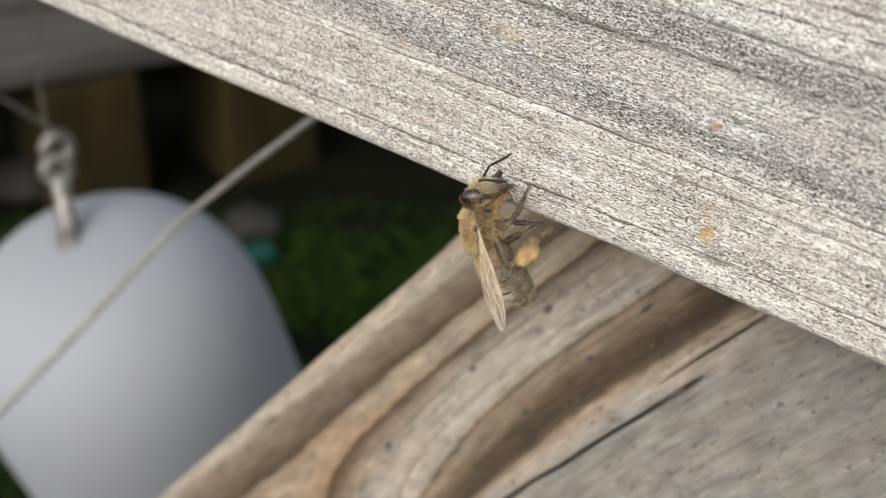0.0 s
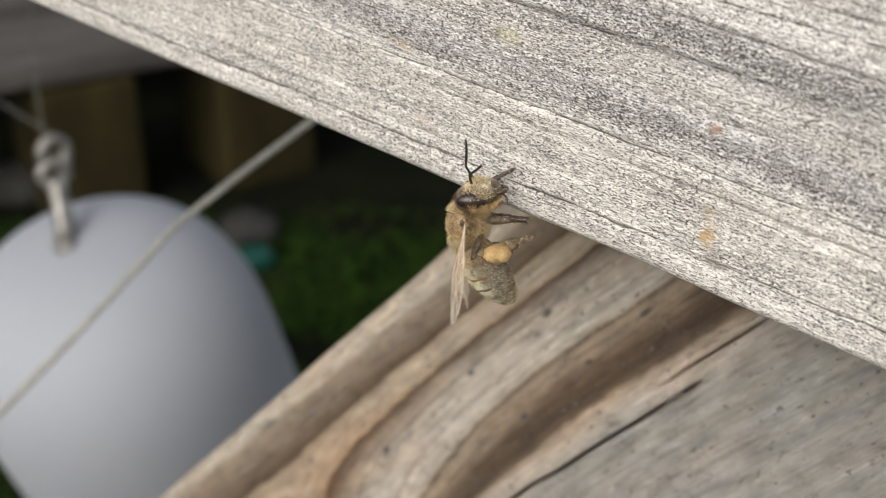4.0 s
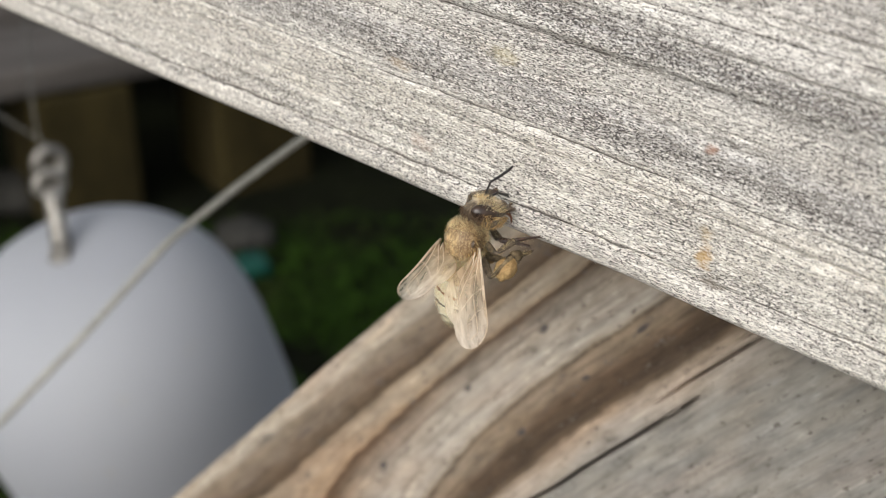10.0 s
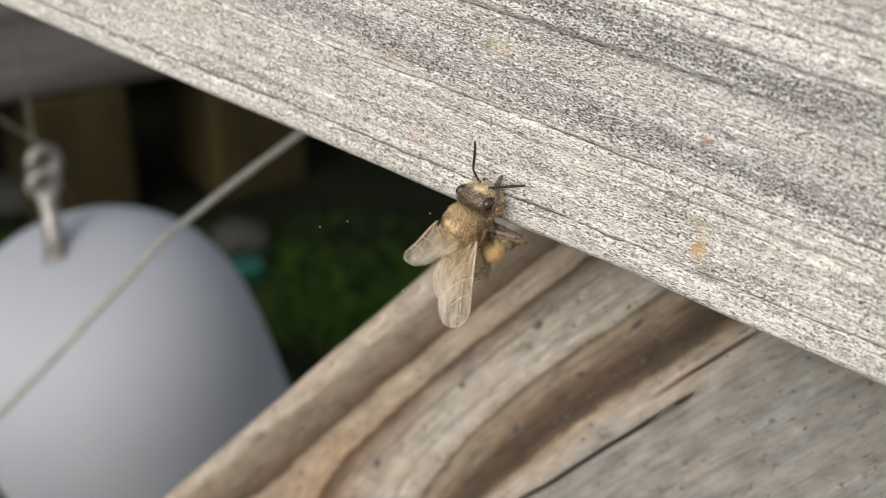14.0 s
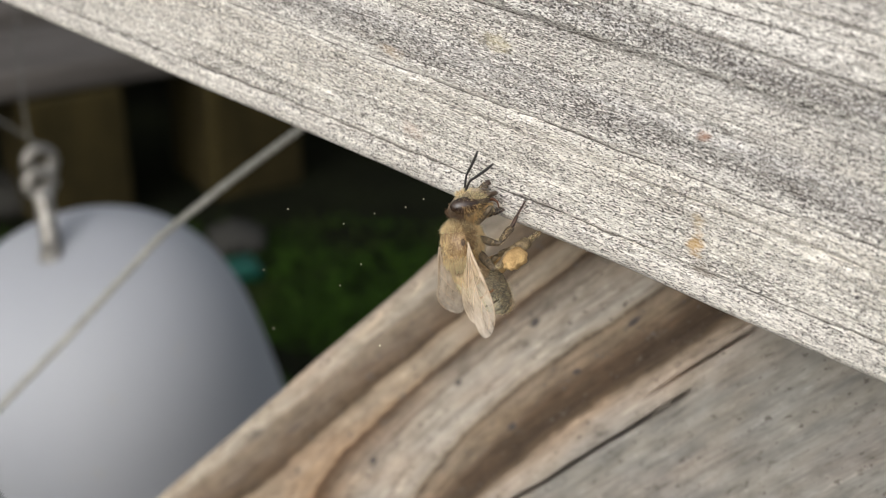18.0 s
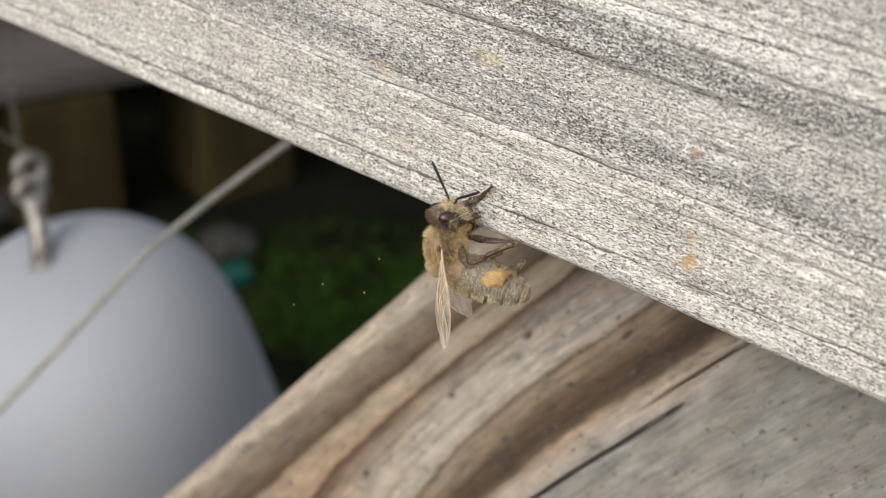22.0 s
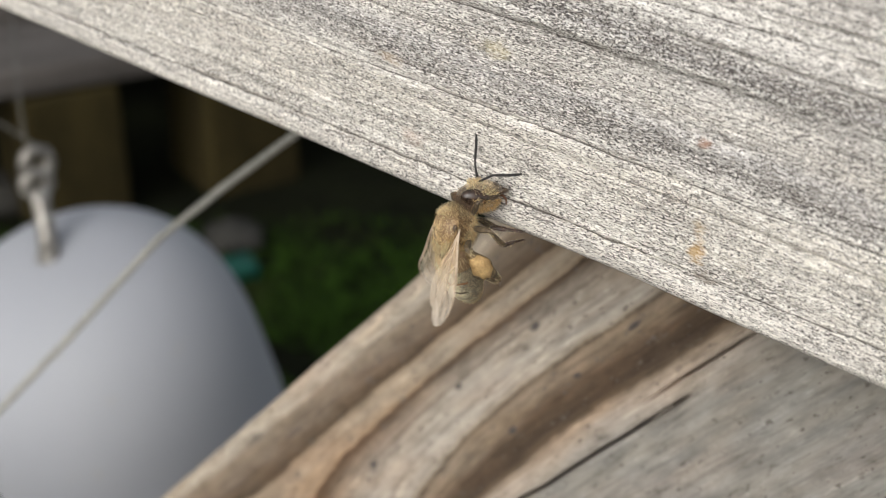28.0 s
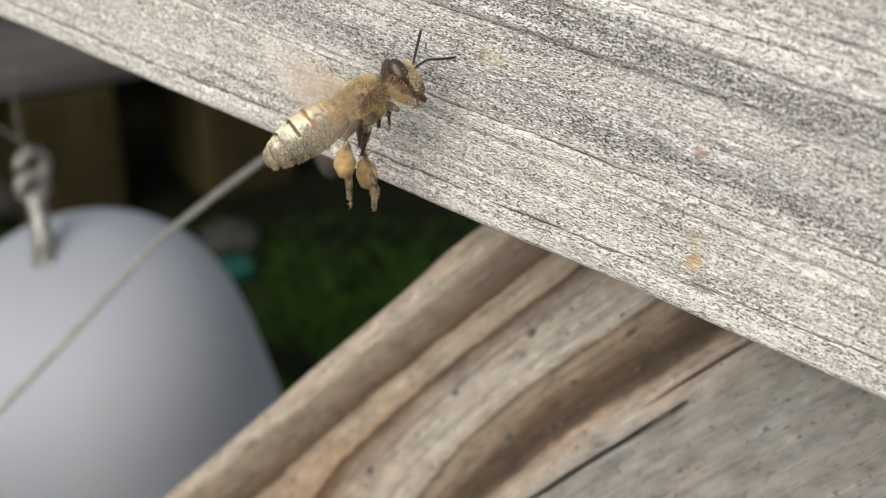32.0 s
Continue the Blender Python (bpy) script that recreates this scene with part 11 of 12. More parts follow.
        (31, 1.39, 1.98, -2.00, -159.6, -4.3, 108.8),
        (31.03, 1.39, 1.98, -2.00, -159.6, -4.3, 108.8),
        (31.065, -0.31, 1.44, -1.54, -116.4, -4.8, 109.3),
        (31.1, -2.24, 0.22, -1.22, -73.1, -5.5, 109.2),
        (31.2, -0.98, 1.51, -2.78, -129.3, -14.3, 110.8),
        (31.5, -0.87, 1.08, -3.33, -123.7, -6.2, 104.6),
        (31.7, -0.55, -0.56, -2.23, -137.6, 19.9, 82.5),
        (31.9, -0.54, -0.42, -2.50, -133.5, 16.3, 86.1),
        (31.97, -0.94, -0.85, -1.76, -141.9, 29.6, 70.6),
        (32, -0.94, -0.85, -1.76, -141.9, 29.6, 70.6),
    ),
    "hind_femur_L": (
        (0, -0.95, -1.00, -1.30, 27.4, -8.4, 137.3),
        (0.5, -0.95, -1.00, -1.30, -23.4, -8.8, 145.5),
        (1, -0.95, -1.00, -1.30, -7.0, -10.9, 138.3),
        (1.5, -0.95, -1.00, -1.30, 17.0, -9.7, 125.7),
        (1.75, -0.95, -1.00, -1.30, -19.4, -9.4, 135.0),
        (2, -0.95, -1.00, -1.30, -55.0, -3.8, 142.2),
        (2.25, -0.95, -1.00, -1.30, -21.4, -8.8, 136.0),
        (2.5, -0.95, -1.00, -1.30, 12.9, -9.5, 127.9),
        (3, -0.95, -1.00, -1.30, -5.4, -10.3, 138.5),
        (3.5, -0.95, -1.00, -1.30, 21.8, -8.1, 124.0),
        (4.5, -0.95, -1.00, -1.30, -9.1, -10.7, 148.5),
        (5, -0.95, -1.00, -1.30, -10.8, -16.4, 115.9),
        (5.5, -0.95, -1.00, -1.30, -8.9, -22.1, 82.3),
        (5.75, -0.95, -1.00, -1.30, -29.8, -11.8, 111.9),
        (6, -0.95, -1.00, -1.30, -43.0, 6.3, 135.9),
        (6.25, -0.95, -1.00, -1.30, -61.5, 6.9, 136.5),
        (6.5, -0.95, -1.00, -1.30, -80.0, 7.7, 136.9),
        (7, -0.95, -1.00, -1.30, -70.3, -7.5, 132.9),
        (7.5, -0.95, -1.00, -1.30, -80.0, 6.6, 136.8),
        (8, -0.95, -1.00, -1.30, -77.3, 2.9, 135.8),
        (8.5, -0.95, -1.00, -1.30, -80.4, 11.8, 137.5),
        (9, -0.95, -1.00, -1.30, -84.9, 18.8, 138.3),
        (9.5, -0.95, -1.00, -1.30, -79.8, 5.4, 136.5),
        (10, -0.95, -1.00, -1.30, -52.1, -16.2, 127.0),
        (10.5, -0.95, -1.00, -1.30, 4.9, -13.6, 132.9),
        (10.75, -0.95, -1.00, -1.30, -36.6, -14.4, 129.7),
        (11, -0.95, -1.00, -1.30, -78.4, -17.0, 127.9),
        (11.25, -0.95, -1.00, -1.30, -43.3, -6.4, 134.0),
        (11.5, -0.95, -1.00, -1.30, -7.6, -1.2, 145.0),
        (12, -0.95, -1.00, -1.30, 1.6, -1.8, 136.4),
        (12.5, -0.95, -1.00, -1.30, 17.7, -0.5, 128.1),
        (13, -0.95, -1.00, -1.30, -33.3, 1.6, 142.9),
        (13.25, -0.95, -1.00, -1.30, -53.6, 9.9, 151.5),
        (13.5, -0.95, -1.00, -1.30, -73.3, 20.7, 157.0),
        (14, -0.95, -1.00, -1.30, -76.3, 1.0, 151.7),
        (14.25, -0.95, -1.00, -1.30, -32.8, -11.9, 142.5),
        (14.5, -0.95, -1.00, -1.30, 13.5, -14.5, 126.5),
        (15.5, -0.95, -1.00, -1.30, -8.6, -15.5, 148.2),
        (16.5, -0.95, -1.00, -1.30, 9.4, -15.6, 129.2),
        (17, -0.95, -1.00, -1.30, -0.3, -16.4, 137.7),
        (17.5, -0.95, -1.00, -1.30, 12.7, -15.1, 126.9),
        (18, -0.95, -1.00, -1.30, -32.9, -8.9, 160.8),
        (18.5, -0.95, -1.00, -1.30, -8.3, -13.8, 147.6),
        (19, -0.95, -1.00, -1.30, -36.5, -10.3, 156.4),
        (19.5, -0.95, -1.00, -1.30, -32.1, -12.1, 154.0),
        (20, -0.95, -1.00, -1.30, -48.6, -6.6, 160.7),
        (20.25, -0.95, -1.00, -1.30, -60.6, 2.7, 167.4),
        (20.5, -0.95, -1.00, -1.30, -71.7, 13.1, 172.2),
        (20.75, -0.95, -1.00, -1.30, -74.1, -8.0, 165.7),
        (21, -0.95, -1.00, -1.30, -74.1, -29.2, 159.3),
        (21.5, -0.95, -1.00, -1.30, 16.0, -47.5, 119.0),
        (22, -0.95, -1.00, -1.30, -39.4, -39.2, 170.7),
        (22.5, -0.95, -1.00, -1.30, 4.7, -48.3, 131.6),
        (22.75, -0.95, -1.00, -1.30, -49.9, -34.9, 172.8),
        (23, -0.95, -1.00, -1.30, -81.2, -4.6, -172.8),
        (23.25, -0.95, -1.00, -1.30, -51.4, -27.2, 177.0),
        (23.5, -0.95, -1.00, -1.30, -10.1, -40.0, 151.6),
        (23.75, -0.95, -1.00, -1.30, -26.7, -29.1, -170.4),
        (24, -0.95, -1.00, -1.30, -32.3, -12.4, -140.0),
        (24.5, -0.95, -1.00, -1.30, -71.7, -8.0, -136.5),
        (25, -0.95, -1.00, -1.30, -68.5, -32.7, -145.9),
        (25.5, -0.95, -1.00, -1.30, -56.7, -56.2, -162.6),
        (26.5, -0.95, -1.00, -1.30, -11.7, -71.0, 151.6),
        (26.75, -0.95, -1.00, -1.30, -60.4, -49.1, -153.0),
        (27, -0.95, -1.00, -1.30, -69.3, -18.8, -136.1),
        (27.25, -0.95, -1.00, -1.30, -59.8, -46.6, -151.5),
        (27.5, -0.95, -1.00, -1.30, -21.3, -68.0, 165.0),
        (28, -0.95, -1.00, -1.30, 5.2, -69.7, 129.7),
        (28.25, -0.95, -1.00, -1.30, -64.3, -45.8, -161.7),
        (28.5, -0.95, -1.00, -1.30, -79.3, -7.1, -147.9),
        (28.75, -0.95, -1.00, -1.30, -68.7, -30.8, -155.0),
        (29, -0.95, -1.00, -1.30, -49.1, -52.0, -172.0),
        (29.5, -0.95, -1.00, -1.30, 16.6, -64.6, 117.6),
        (30, -0.95, -1.00, -1.30, -26.6, -62.6, 164.5),
        (30.3, -0.95, -1.00, -1.30, -9.8, -64.6, 149.9),
        (30.5, -0.95, -1.00, -1.30, -54.5, -48.2, -166.2),
        (30.7, -0.95, -1.00, -1.30, 42.9, -57.6, 89.1),
        (30.8, -0.95, -1.00, -1.30, -46.2, -55.4, -167.0),
        (30.9, -0.95, -1.00, -1.30, -63.2, -11.8, -131.9),
        (30.935, -0.95, -1.00, -1.30, -37.7, -28.7, -146.5),
        (30.97, -0.95, -1.00, -1.30, -4.2, -36.7, -170.7),
        (31, -0.95, -1.00, -1.30, -4.2, -36.7, -170.7),
        (31.03, -0.95, -1.00, -1.30, -4.2, -36.7, -170.7),
        (31.065, -0.95, -1.00, -1.30, 49.8, -15.0, 136.5),
        (31.1, -0.95, -1.00, -1.30, 75.2, 31.4, 113.0),
        (31.15, -0.95, -1.00, -1.30, 43.8, 6.4, 128.4),
        (31.2, -0.95, -1.00, -1.30, 7.4, -6.2, 154.4),
        (31.5, -0.95, -1.00, -1.30, -18.4, -5.4, 163.1),
        (31.7, -0.95, -1.00, -1.30, -3.6, -7.9, 149.3),
        (31.9, -0.95, -1.00, -1.30, -22.1, -5.7, 159.8),
        (31.97, -0.95, -1.00, -1.30, -66.3, 17.6, -176.8),
        (32, -0.95, -1.00, -1.30, -66.3, 17.6, -176.8),
    ),
    "hind_tibia_L": (
        (0, -2.44, -2.88, -0.07, -114.2, -8.4, 137.3),
        (0.5, -2.49, -2.95, -2.36, -167.5, 42.2, 118.9),
        (1, -2.78, -2.96, -1.62, -135.6, -3.0, 137.3),
        (1.5, -2.97, -2.61, -0.52, -127.6, 26.6, 137.3),
        (1.75, -2.86, -2.69, -2.18, 156.6, 65.8, 126.4),
        (2, -2.01, -2.13, -3.51, 28.6, 47.2, 57.1),
        (2.25, -2.80, -2.71, -2.27, 151.8, 66.3, 122.8),
        (2.5, -2.96, -2.70, -0.70, -131.1, 29.0, 137.3),
        (3, -2.77, -2.98, -1.55, -134.6, 2.6, 137.3),
        (3.5, -2.95, -2.52, -0.31, -123.4, 23.9, 137.3),
        (4.5, -2.41, -3.23, -1.72, -151.7, 46.4, 137.3),
        (5, -3.40, -2.03, -1.79, -153.1, 64.5, 109.0),
        (5.5, -3.57, -0.49, -1.69, 163.5, 76.8, 40.6),
        (5.75, -3.23, -1.62, -2.61, -123.7, 46.2, 122.0),
        (6, -2.18, -2.56, -3.13, -119.9, 4.8, 137.3),
        (6.25, -1.63, -2.13, -3.65, -178.6, 33.2, 95.4),
        (6.5, -1.01, -1.59, -3.93, 119.0, 10.4, 49.1),
        (7, -1.84, -1.38, -3.82, 170.3, 11.6, 80.5),
        (7.5, -1.05, -1.55, -3.94, 122.6, 10.9, 54.7),
        (8, -1.27, -1.51, -3.93, 176.1, 11.5, 86.6),
        (8.5, -0.85, -1.70, -3.91, 117.2, 10.6, 51.5),
        (9, -0.46, -1.76, -3.85, 162.0, 11.5, 67.8),
        (9.5, -1.10, -1.52, -3.95, 122.5, 10.7, 52.6),
        (10, -2.63, -1.52, -3.34, 179.8, 11.1, 94.1),
        (10.5, -2.88, -2.87, -1.07, -138.2, 34.2, 137.3),
        (10.75, -2.87, -2.08, -2.86, 164.5, 40.1, 81.4),
        (11, -1.85, -0.72, -3.83, 126.3, 10.0, 44.7),
        (11.25, -2.51, -2.22, -3.14, 154.2, 41.6, 77.5),
        (11.5, -2.49, -3.19, -1.65, -150.0, 44.8, 137.3),
        (12, -2.81, -2.96, -1.22, -128.5, 26.7, 137.3),
        (12.5, -2.97, -2.59, -0.48, -126.7, 26.1, 137.3),
        (13, -2.28, -2.82, -2.78, -137.2, 9.9, 137.3),
        (13.25, -1.38, -2.59, -3.44, 163.4, 35.1, 92.9),
        (13.5, -0.41, -2.07, -3.72, 103.8, 10.3, 48.2),
        (14, -1.21, -1.58, -3.92, 164.8, 9.3, 113.4),
        (14.25, -2.57, -2.62, -2.73, -165.2, 22.2, 121.9),
        (14.5, -2.97, -2.69, -0.69, -130.8, 28.8, 137.3),
        (15.5, -2.45, -3.21, -1.69, -150.8, 45.7, 137.3),
        (16.5, -2.94, -2.77, -0.87, -134.3, 31.3, 137.3),
        (17, -2.77, -2.99, -1.31, -124.8, 44.1, 137.3),
        (17.5, -2.96, -2.71, -0.73, -131.6, 29.3, 137.3),
        (18, -1.91, -3.07, -2.75, -158.5, 25.7, 137.3),
        (18.5, -2.46, -3.21, -1.68, -150.6, 45.5, 137.3),
        (19, -2.08, -2.87, -2.88, -154.9, 15.5, 137.3),
        (19.5, -2.22, -2.92, -2.70, -173.2, 34.3, 122.0),
        (20, -1.76, -2.61, -3.31, -161.1, 13.9, 137.3),
        (20.25, -1.13, -2.32, -3.65, 153.4, 29.1, 94.8),
        (20.5, -0.49, -1.92, -3.80, 109.7, 10.8, 54.2),
        (20.75, -1.48, -1.63, -3.88, 142.9, 10.1, 83.8),
        (21, -2.40, -1.24, -3.57, 171.6, -5.6, 108.3),
        (21.5, -2.95, -2.74, -0.79, -132.7, 30.3, 137.3),
        (22, -2.36, -2.88, -2.63, -152.2, 10.4, 137.3),
        (22.5, -2.85, -2.91, -1.15, -139.5, 35.5, 137.3),
        (22.75, -2.34, -2.58, -2.99, 142.0, 50.5, 58.1),
        (23, -1.11, -1.43, -3.96, 100.4, 5.8, 15.6),
        (23.25, -2.00, -2.63, -3.18, 131.3, 49.6, 53.4),
        (23.5, -2.48, -3.19, -1.66, -150.2, 45.0, 137.3),
        (23.75, -1.13, -3.48, -2.36, 134.8, 38.8, 75.2),
        (24, 0.28, -2.95, -2.71, 96.6, -2.4, 54.2),
        (24.5, -0.62, -1.86, -3.84, 111.3, 10.7, 52.2),
        (25, -1.51, -2.58, -3.42, 153.5, 29.8, 93.3),
        (25.5, -2.29, -2.97, -2.56, -161.5, 15.6, 137.3),
        (26.5, -2.66, -3.08, -1.48, -146.1, 41.0, 137.3),
        (26.75, -1.93, -2.99, -2.84, 129.1, 52.1, 52.1),
        (27, -0.88, -2.25, -3.69, 91.4, 5.5, 14.0),
        (27.25, -1.80, -3.00, -2.90, 124.5, 51.6, 49.9),
        (27.5, -2.48, -3.20, -1.67, -150.3, 45.1, 137.3),
        (28, -2.88, -2.89, -1.22, -122.5, 57.2, 137.3),
        (28.25, -2.24, -2.66, -3.00, 157.8, 47.5, 74.0),
        (28.5, -0.96, -1.60, -3.93, 122.6, 11.2, 59.2),
        (28.75, -1.70, -2.43, -3.46, 159.5, 26.5, 97.2),
        (29, -2.30, -2.97, -2.56, -161.4, 15.5, 137.3),
        (29.5, -2.92, -2.82, -0.97, -136.1, 32.7, 137.3),
        (30, -2.63, -3.04, -1.86, -155.6, 15.0, 137.3),
        (30.3, -2.64, -3.09, -1.50, -146.6, 41.4, 137.3),
        (30.5, -2.17, -2.91, -2.76, -140.9, 15.4, 137.3),
        (30.7, -2.95, -2.52, -0.32, -123.6, 24.0, 137.3),
        (30.8, -2.09, -3.18, -2.41, 161.4, 45.3, 83.1),
        (30.9, -0.37, -2.18, -3.66, 100.1, 10.0, 44.5),
        (30.935, -0.43, -3.22, -2.75, 121.3, 58.8, 63.1),
        (30.97, -0.63, -3.68, -1.46, -119.0, 61.1, -179.2),
        (31, -0.63, -3.68, -1.46, -119.0, 61.1, -179.2),
        (31.03, -0.63, -3.68, -1.46, -119.0, 61.1, -179.2),
        (31.065, -1.77, -2.63, 0.69, -87.4, 42.6, 158.8),
        (31.1, -2.12, -0.02, 0.93, -55.3, 34.1, 131.8),
        (31.15, -2.60, -2.05, 0.56, -72.2, 44.3, 150.0),
        (31.2, -2.07, -3.43, -0.95, -87.2, 58.0, 167.1),
        (31.5, -1.77, -3.43, -2.15, -155.3, 44.7, 142.1),
        (31.7, -2.35, -3.30, -1.47, -120.1, 47.0, 145.0),
        (31.9, -1.91, -3.31, -2.31, -121.7, 40.4, 137.4),
        (31.97, -0.14, -2.04, -3.66, -93.8, 22.9, 137.0),
        (32, -0.14, -2.04, -3.66, -93.8, 22.9, 137.0),
    ),
    "hind_tarsus_L": (
        (0, -1.92, -1.75, -2.69, -113.4, -8.4, 137.3),
        (0.5, 0.19, -1.95, -2.82, -156.8, 22.4, 107.4),
        (1, -1.45, -1.36, -3.65, -123.6, -3.0, 137.3),
        (1.5, -1.01, -2.01, -2.57, -129.6, 16.3, 122.7),
        (1.75, -1.34, -0.27, -1.70, -112.7, 1.6, 131.7),
        (2, -3.60, 0.10, -2.56, -97.8, -15.0, 136.3),
        (2.25, -1.34, -0.27, -1.72, -113.7, 2.3, 131.4),
        (2.5, -0.89, -2.01, -2.61, -131.9, 17.3, 121.6),
        (3, -1.32, -1.55, -3.61, -123.1, 0.7, 134.4),
        (3.5, -1.15, -2.01, -2.52, -126.8, 15.3, 124.2),
        (4.5, 0.05, -2.03, -2.67, -147.4, 23.6, 115.1),
        (5, -0.56, -2.31, -2.35, -112.0, -23.6, 151.8),
        (5.5, -1.15, -2.08, -1.50, -100.7, -81.8, 178.3),
        (5.75, -0.94, -2.25, -4.28, -103.8, -35.8, 159.8),
        (6, -1.04, -1.64, -5.64, -119.6, 7.8, 142.5),
        (6.25, 1.26, -1.90, -3.71, -170.0, 40.3, 95.5),
        (6.5, 0.35, -2.16, -1.44, 129.2, 19.9, 37.7),
        (7, 1.00, -1.75, -3.34, 171.7, 39.9, 76.5),
        (7.5, 0.49, -2.08, -1.54, 131.2, 22.9, 41.4),
        (8, 1.62, -1.65, -3.74, 175.5, 41.9, 84.3),
        (8.5, 0.48, -2.16, -1.37, 129.0, 20.4, 39.7),
        (9, 2.16, -2.64, -2.97, 159.0, 33.2, 59.6),
        (9.5, 0.42, -2.10, -1.54, 131.3, 21.3, 40.8),
        (10, 0.26, -1.31, -3.34, -178.5, 43.1, 94.9),
        (10.5, -0.62, -2.02, -2.68, -132.0, 29.3, 130.6),
        (10.75, -0.03, -2.01, -2.27, 166.9, 44.2, 76.1),
        (11, -0.36, -1.66, -1.53, 118.4, 15.4, 34.9),
        (11.25, 0.22, -1.97, -2.19, 159.9, 44.2, 71.4),
        (11.5, -0.04, -2.03, -2.68, -140.3, 36.4, 127.0),
        (12, -0.84, -2.32, -3.25, -119.5, 26.5, 136.8),
        (12.5, -1.04, -2.01, -2.56, -123.8, 26.1, 137.3),
        (13, -0.59, -1.49, -4.73, -124.7, 15.4, 145.2),
        (13.25, 1.37, -1.97, -2.77, 179.0, 40.9, 93.2),
        (13.5, 0.44, -2.16, -0.95, 123.6, 14.2, 42.3),
        (14, 1.31, -0.36, -3.17, 162.4, 54.7, 100.6),
        (14.25, -0.04, -1.37, -3.42, -150.0, 52.3, 134.7),
        (14.5, -0.90, -2.01, -2.61, -116.2, 37.3, 154.2),
        (15.5, 0.01, -2.04, -2.67, -129.4, 49.4, 143.4),
        (16.5, -0.77, -2.02, -2.65, -118.0, 39.4, 152.8),
        (17, -0.43, -2.90, -3.02, -108.7, 47.2, 147.9),
        (17.5, -0.88, -2.01, -2.62, -117.0, 37.4, 153.1),
        (18, 0.26, -1.40, -3.71, -129.2, 38.1, 152.7),
        (18.5, -0.00, -2.04, -2.68, -130.6, 48.2, 141.6),
        (19, -0.06, -1.17, -4.07, -127.0, 32.6, 158.2),
        (19.5, 0.32, -1.56, -2.99, -143.8, 50.1, 135.1),
        (20, 0.26, -0.75, -4.22, -131.3, 34.2, 158.6),
        (20.25, 1.40, -1.47, -2.51, 168.9, 53.3, 90.8),
        (20.5, 0.60, -2.08, -1.11, 123.8, 22.7, 37.4),
        (20.75, 0.85, -1.58, -2.15, 171.5, 49.5, 85.9),
        (21, 0.34, -0.38, -3.15, -131.1, 31.7, 144.0),
        (21.5, -0.83, -2.02, -2.63, -123.5, 33.4, 142.6),
        (22, -0.44, -1.16, -3.96, -129.5, 22.8, 151.7),
        (22.5, -0.56, -2.03, -2.69, -127.9, 36.7, 139.2),
        (22.75, 0.33, -2.62, -1.86, 151.0, 51.4, 57.7),
        (23, -0.69, -1.86, -1.12, 110.0, 5.6, 16.1),
        (23.25, 0.52, -2.45, -1.77, 143.2, 50.9, 52.0),
        (23.5, -0.03, -2.04, -2.68, -133.6, 45.0, 137.3),
        (23.75, 1.17, -2.75, -0.76, 135.7, 45.5, 103.5),
        (24, 0.48, -3.24, 0.17, 66.2, 22.3, 98.1),
        (24.5, 0.52, -2.11, -1.18, 124.5, -22.2, 93.9),
        (25, 1.04, -1.78, -2.29, 173.6, -19.1, 99.6),
        (25.5, -0.25, -1.12, -3.45, -137.4, -21.1, 105.8),
        (26.5, -0.25, -2.03, -2.70, -145.0, -11.5, 93.1),
        (26.75, 0.61, -2.71, -1.45, 160.6, -10.0, 81.7),
        (27, -0.59, -2.25, -0.80, 106.1, -18.2, 73.8),
        (27.25, 0.67, -2.63, -1.42, 158.7, -9.2, 82.2),
        (27.5, -0.02, -2.04, -2.68, -148.8, -10.3, 94.5),
        (28, -0.31, -3.14, -2.54, -150.5, 0.4, 76.2),
        (28.25, 0.56, -2.62, -2.26, 173.3, 0.9, 73.1),
        (28.5, 0.62, -1.99, -1.54, 137.0, -0.4, 70.2),
        (28.75, 0.93, -1.64, -2.55, 177.9, 10.9, 97.4),
        (29, -0.25, -1.12, -3.45, -140.7, 1.3, 125.3),
        (29.5, -0.70, -2.02, -2.66, -137.1, 11.8, 113.0),
        (30, -0.61, -1.31, -3.01, -139.2, 1.1, 124.9),
        (30.3, -0.23, -2.03, -2.70, -145.2, 12.7, 109.7),
        (30.5, -0.28, -1.59, -4.53, -130.8, 2.3, 121.3),
        (30.7, -1.14, -2.01, -2.52, -128.7, 9.0, 115.7),
        (30.8, 0.71, -2.86, -1.76, 176.6, 23.6, 82.5),
        (30.9, 0.34, -2.20, -0.85, 123.5, 5.6, 51.3),
        (30.935, 1.87, -2.01, -1.46, 165.2, 19.3, 70.4),
        (30.97, 1.57, -2.24, -2.68, -149.9, 16.3, 94.6),
        (31, 1.57, -2.24, -2.68, -149.9, 16.3, 94.6),
        (31.03, 1.57, -2.24, -2.68, -149.9, 16.3, 94.6),
        (31.065, 0.02, -3.46, -1.44, -124.6, 27.7, 81.2),
        (31.1, -2.46, -2.12, -1.04, -98.8, 43.4, 73.5),
        (31.15, -1.38, -3.78, -1.42, -121.1, 38.0, 76.0),
        (31.2, 0.29, -4.12, -2.49, -142.4, 33.8, 80.7),
        (31.5, 0.52, -1.87, -3.01, -138.4, 17.2, 102.6),
        (31.7, -0.01, -3.17, -3.18, -131.1, 26.4, 93.0),
        (31.9, 0.30, -3.27, -4.19, -127.4, 22.3, 96.4),
        (31.97, 0.81, -2.67, -6.32, -164.4, 32.5, 79.8),
        (32, 0.81, -2.67, -6.32, -164.4, 32.5, 79.8),
    ),
}

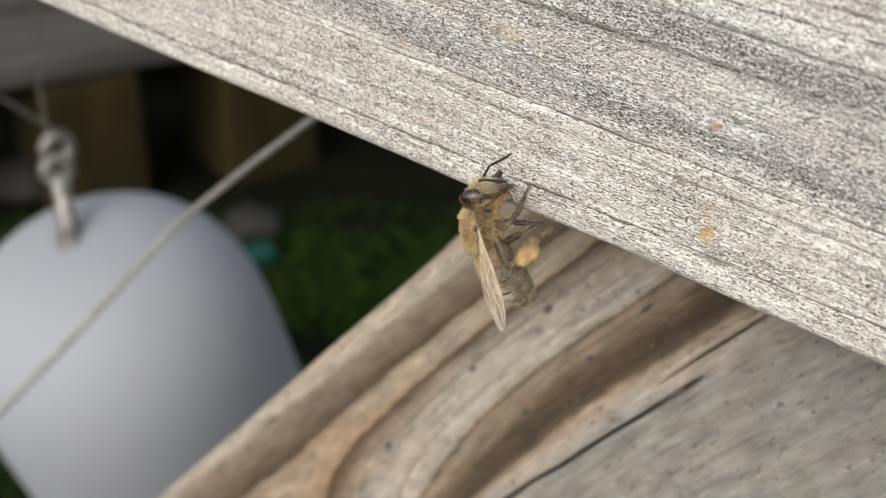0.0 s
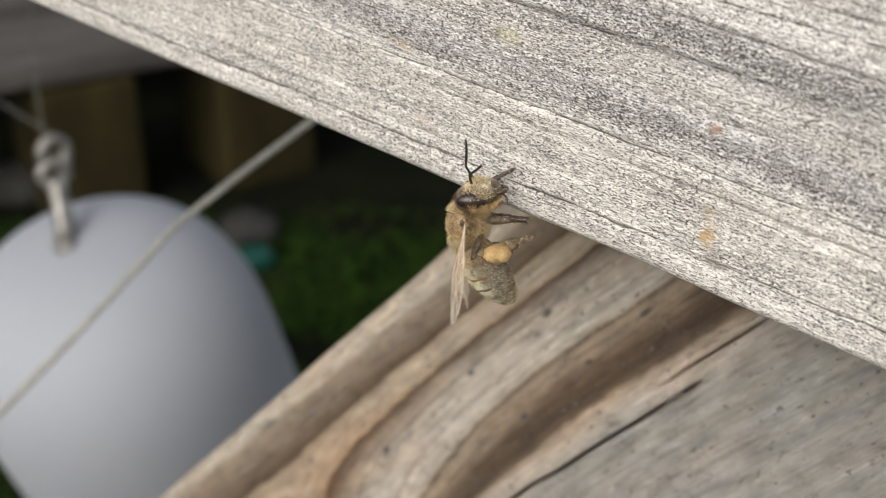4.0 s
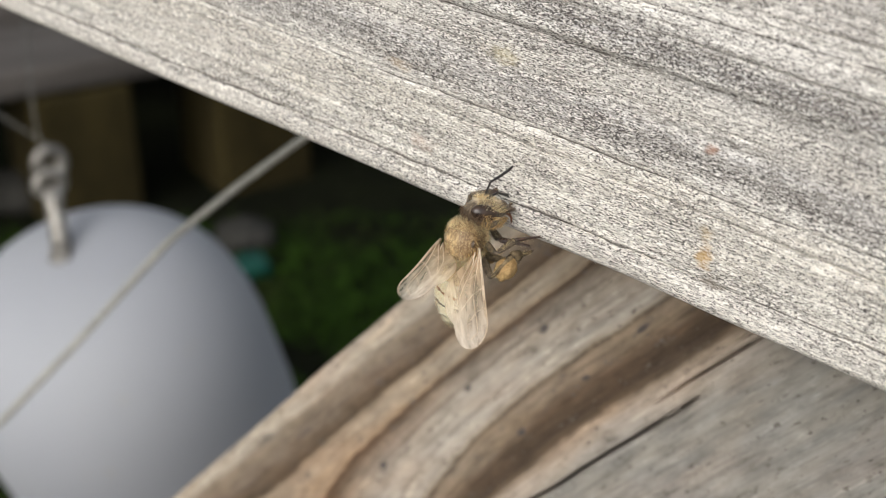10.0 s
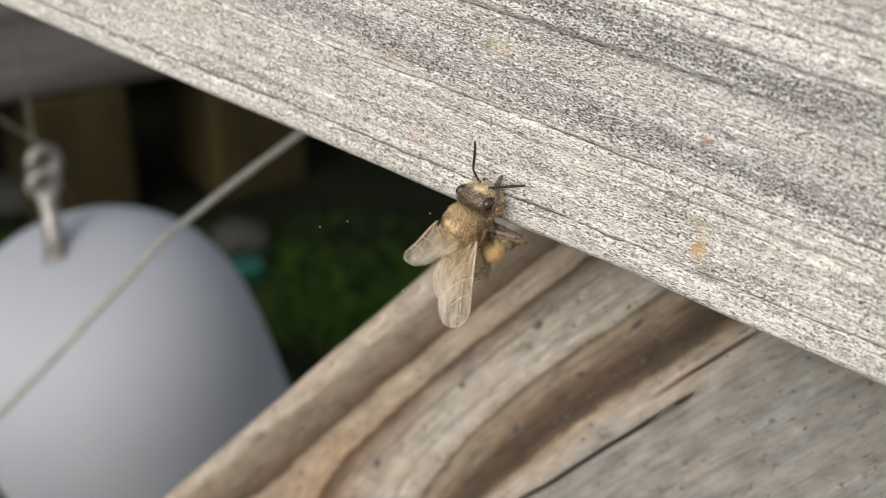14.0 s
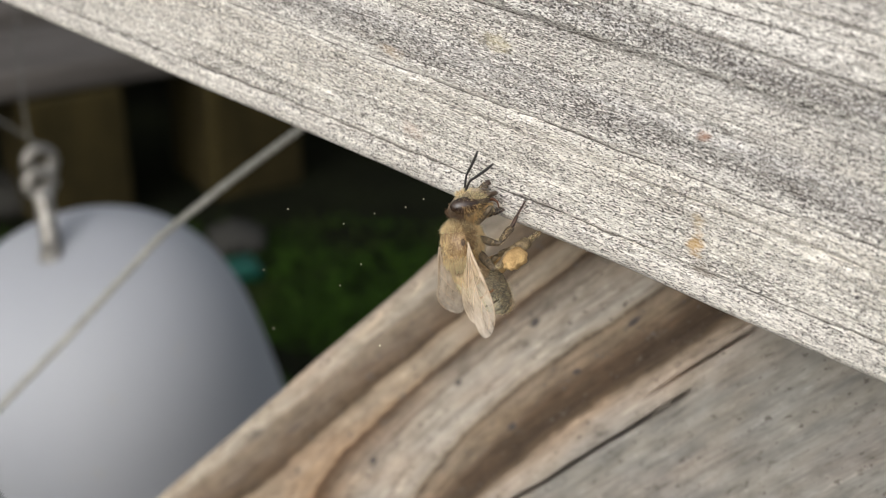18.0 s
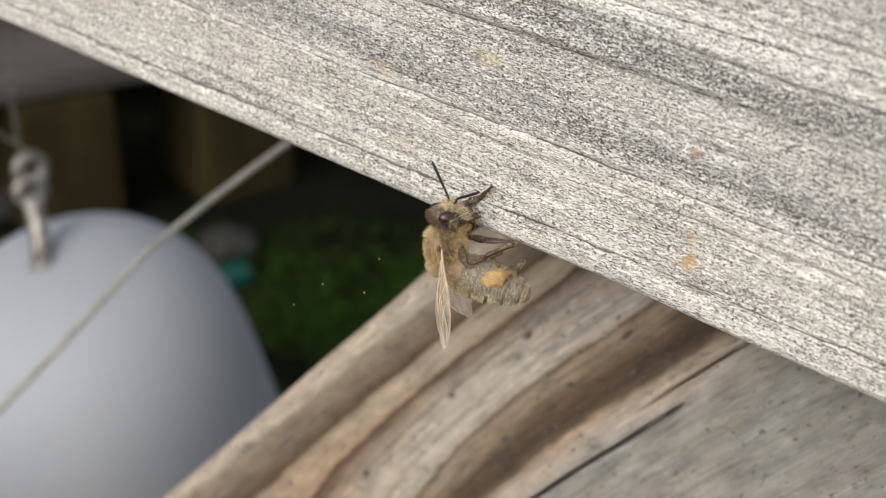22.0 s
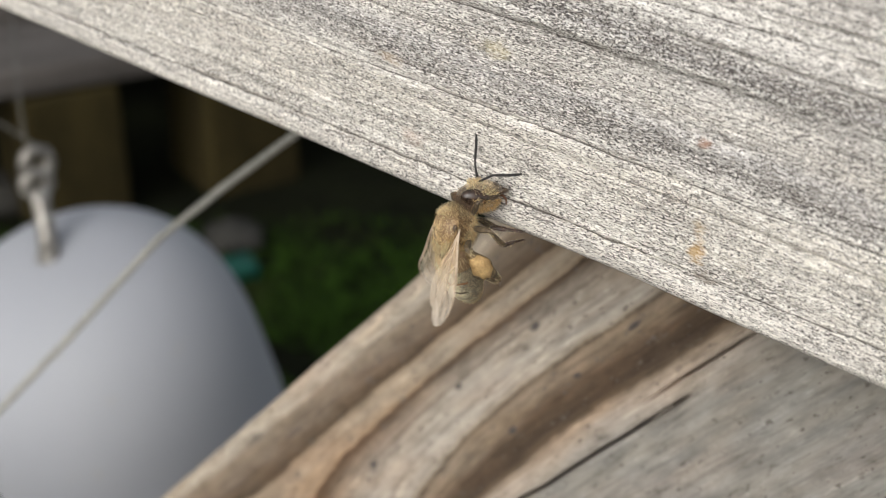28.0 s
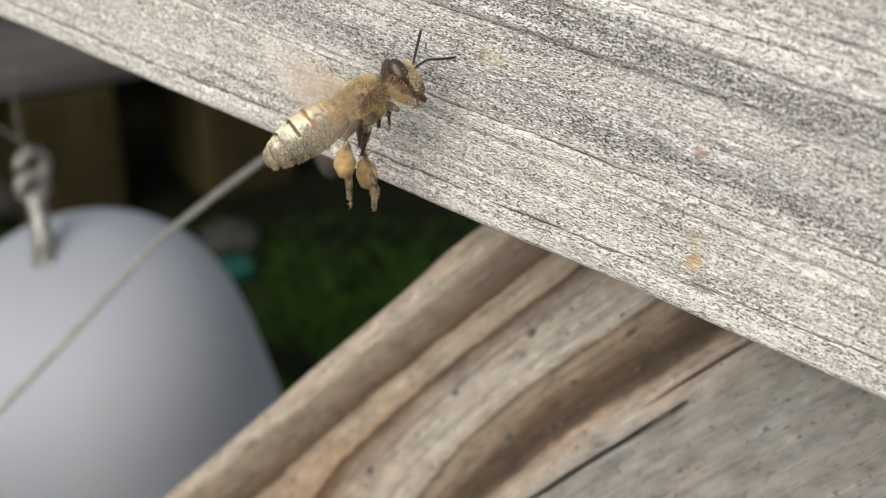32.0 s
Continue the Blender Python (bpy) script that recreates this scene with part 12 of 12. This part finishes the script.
# pollen that the bee shakes off: seconds, how many grains, and how far they have flown by then (metres)
BURSTS = ((3.0, 3, 0.010), (6.0, 22, 0.016), (7.0, 16, 0.030), (8.0, 8, 0.022), (9.0, 7, 0.020), (11.0, 5, 0.016), (14.0, 4, 0.014), (17.0, 8, 0.018), (18.0, 12, 0.020), (22.0, 4, 0.014), (24.0, 6, 0.016), (27.0, 5, 0.014), (31.0, 6, 0.014))
FUR = (0.0022, 0.0830, 0.1609)


def grain_paths():
    """The seconds and the place at which each grain hangs in the air."""
    rng, rows = random.Random(12), []
    for t, count, reach in BURSTS:
        for _ in range(count):
            far = reach * rng.random() ** 0.6
            rows.append((t, Vector(FUR) + Vector((-far * rng.uniform(0.25, 1.0), 0.002 + far * rng.uniform(-0.15, 0.25), far * rng.uniform(-0.65, 0.25)))))
    return rows


def motions():
    for name, rows in BEE.items():
        k = 1.0 if name == "bee" else MM
        keys = [(t, pose(x * k, y * k, z * k, a, b, c)) for t, x, y, z, a, b, c in rows]
        walk(BEE_PARTS[name], keys)
    fur_place = Vector(FUR)
    for i, (ob, (t, out)) in enumerate(zip(GRAIN_OBS, grain_paths())):
        rest = out + (out - fur_place) * 0.6 + Vector((0.01 * math.sin(i * 2.1), 0.18 + 0.02 * math.sin(i * 3.7), 0))
        rest.z = 0.004
        rows = [(0.0, fur_place), (t - 0.3, fur_place), (t - 0.2, fur_place.lerp(out, 0.6)), (t - 0.04, out), (t + 0.04, out), (t + 0.4, out.lerp(rest, 0.27)), (t + 0.95, rest), (32.0, rest)]
        walk(ob, [(s, pose(*p)) for s, p in rows])


ground()
RAIL_BOARD = rail()
splinters(RAIL_BOARD, ((9.4, 1.0, 1.2), (-14.0, 1.3, 1.2), (22.0, 1.2, 1.3), (4.0, 9.4, 2.2), (14.0, 9.3, 1.8), (11.0, 16.6, 3.0), (20.0, 16.8, 2.4), (-9.0, 5.6, 1.4), (6.5, 2.4, 1.2), (18.0, 2.6, 1.6), (-20.0, 2.2, 1.5), (3.0, 13.0, 1.6), (-26.0, 6.0, 1.5)), M_RAIL, 5)
fuzz(RAIL_BOARD, -45, 34, 0.2, 24, 2600, 6)
BRACE_BOARD = brace()
splinters(BRACE_BOARD, ((-12.0, 24.4, 3.0), (0.0, 25.1, 2.5), (-20.0, 22.4, 2.0), (6.0, 8.8, 2.0), (-6.0, 20.0, 1.8)), M_BRACE, 8)
ball()
wires()
pallet()
litter()
BEE_PARTS = bee()
GRAIN_OBS = pollen_grains()
grass()
motions()
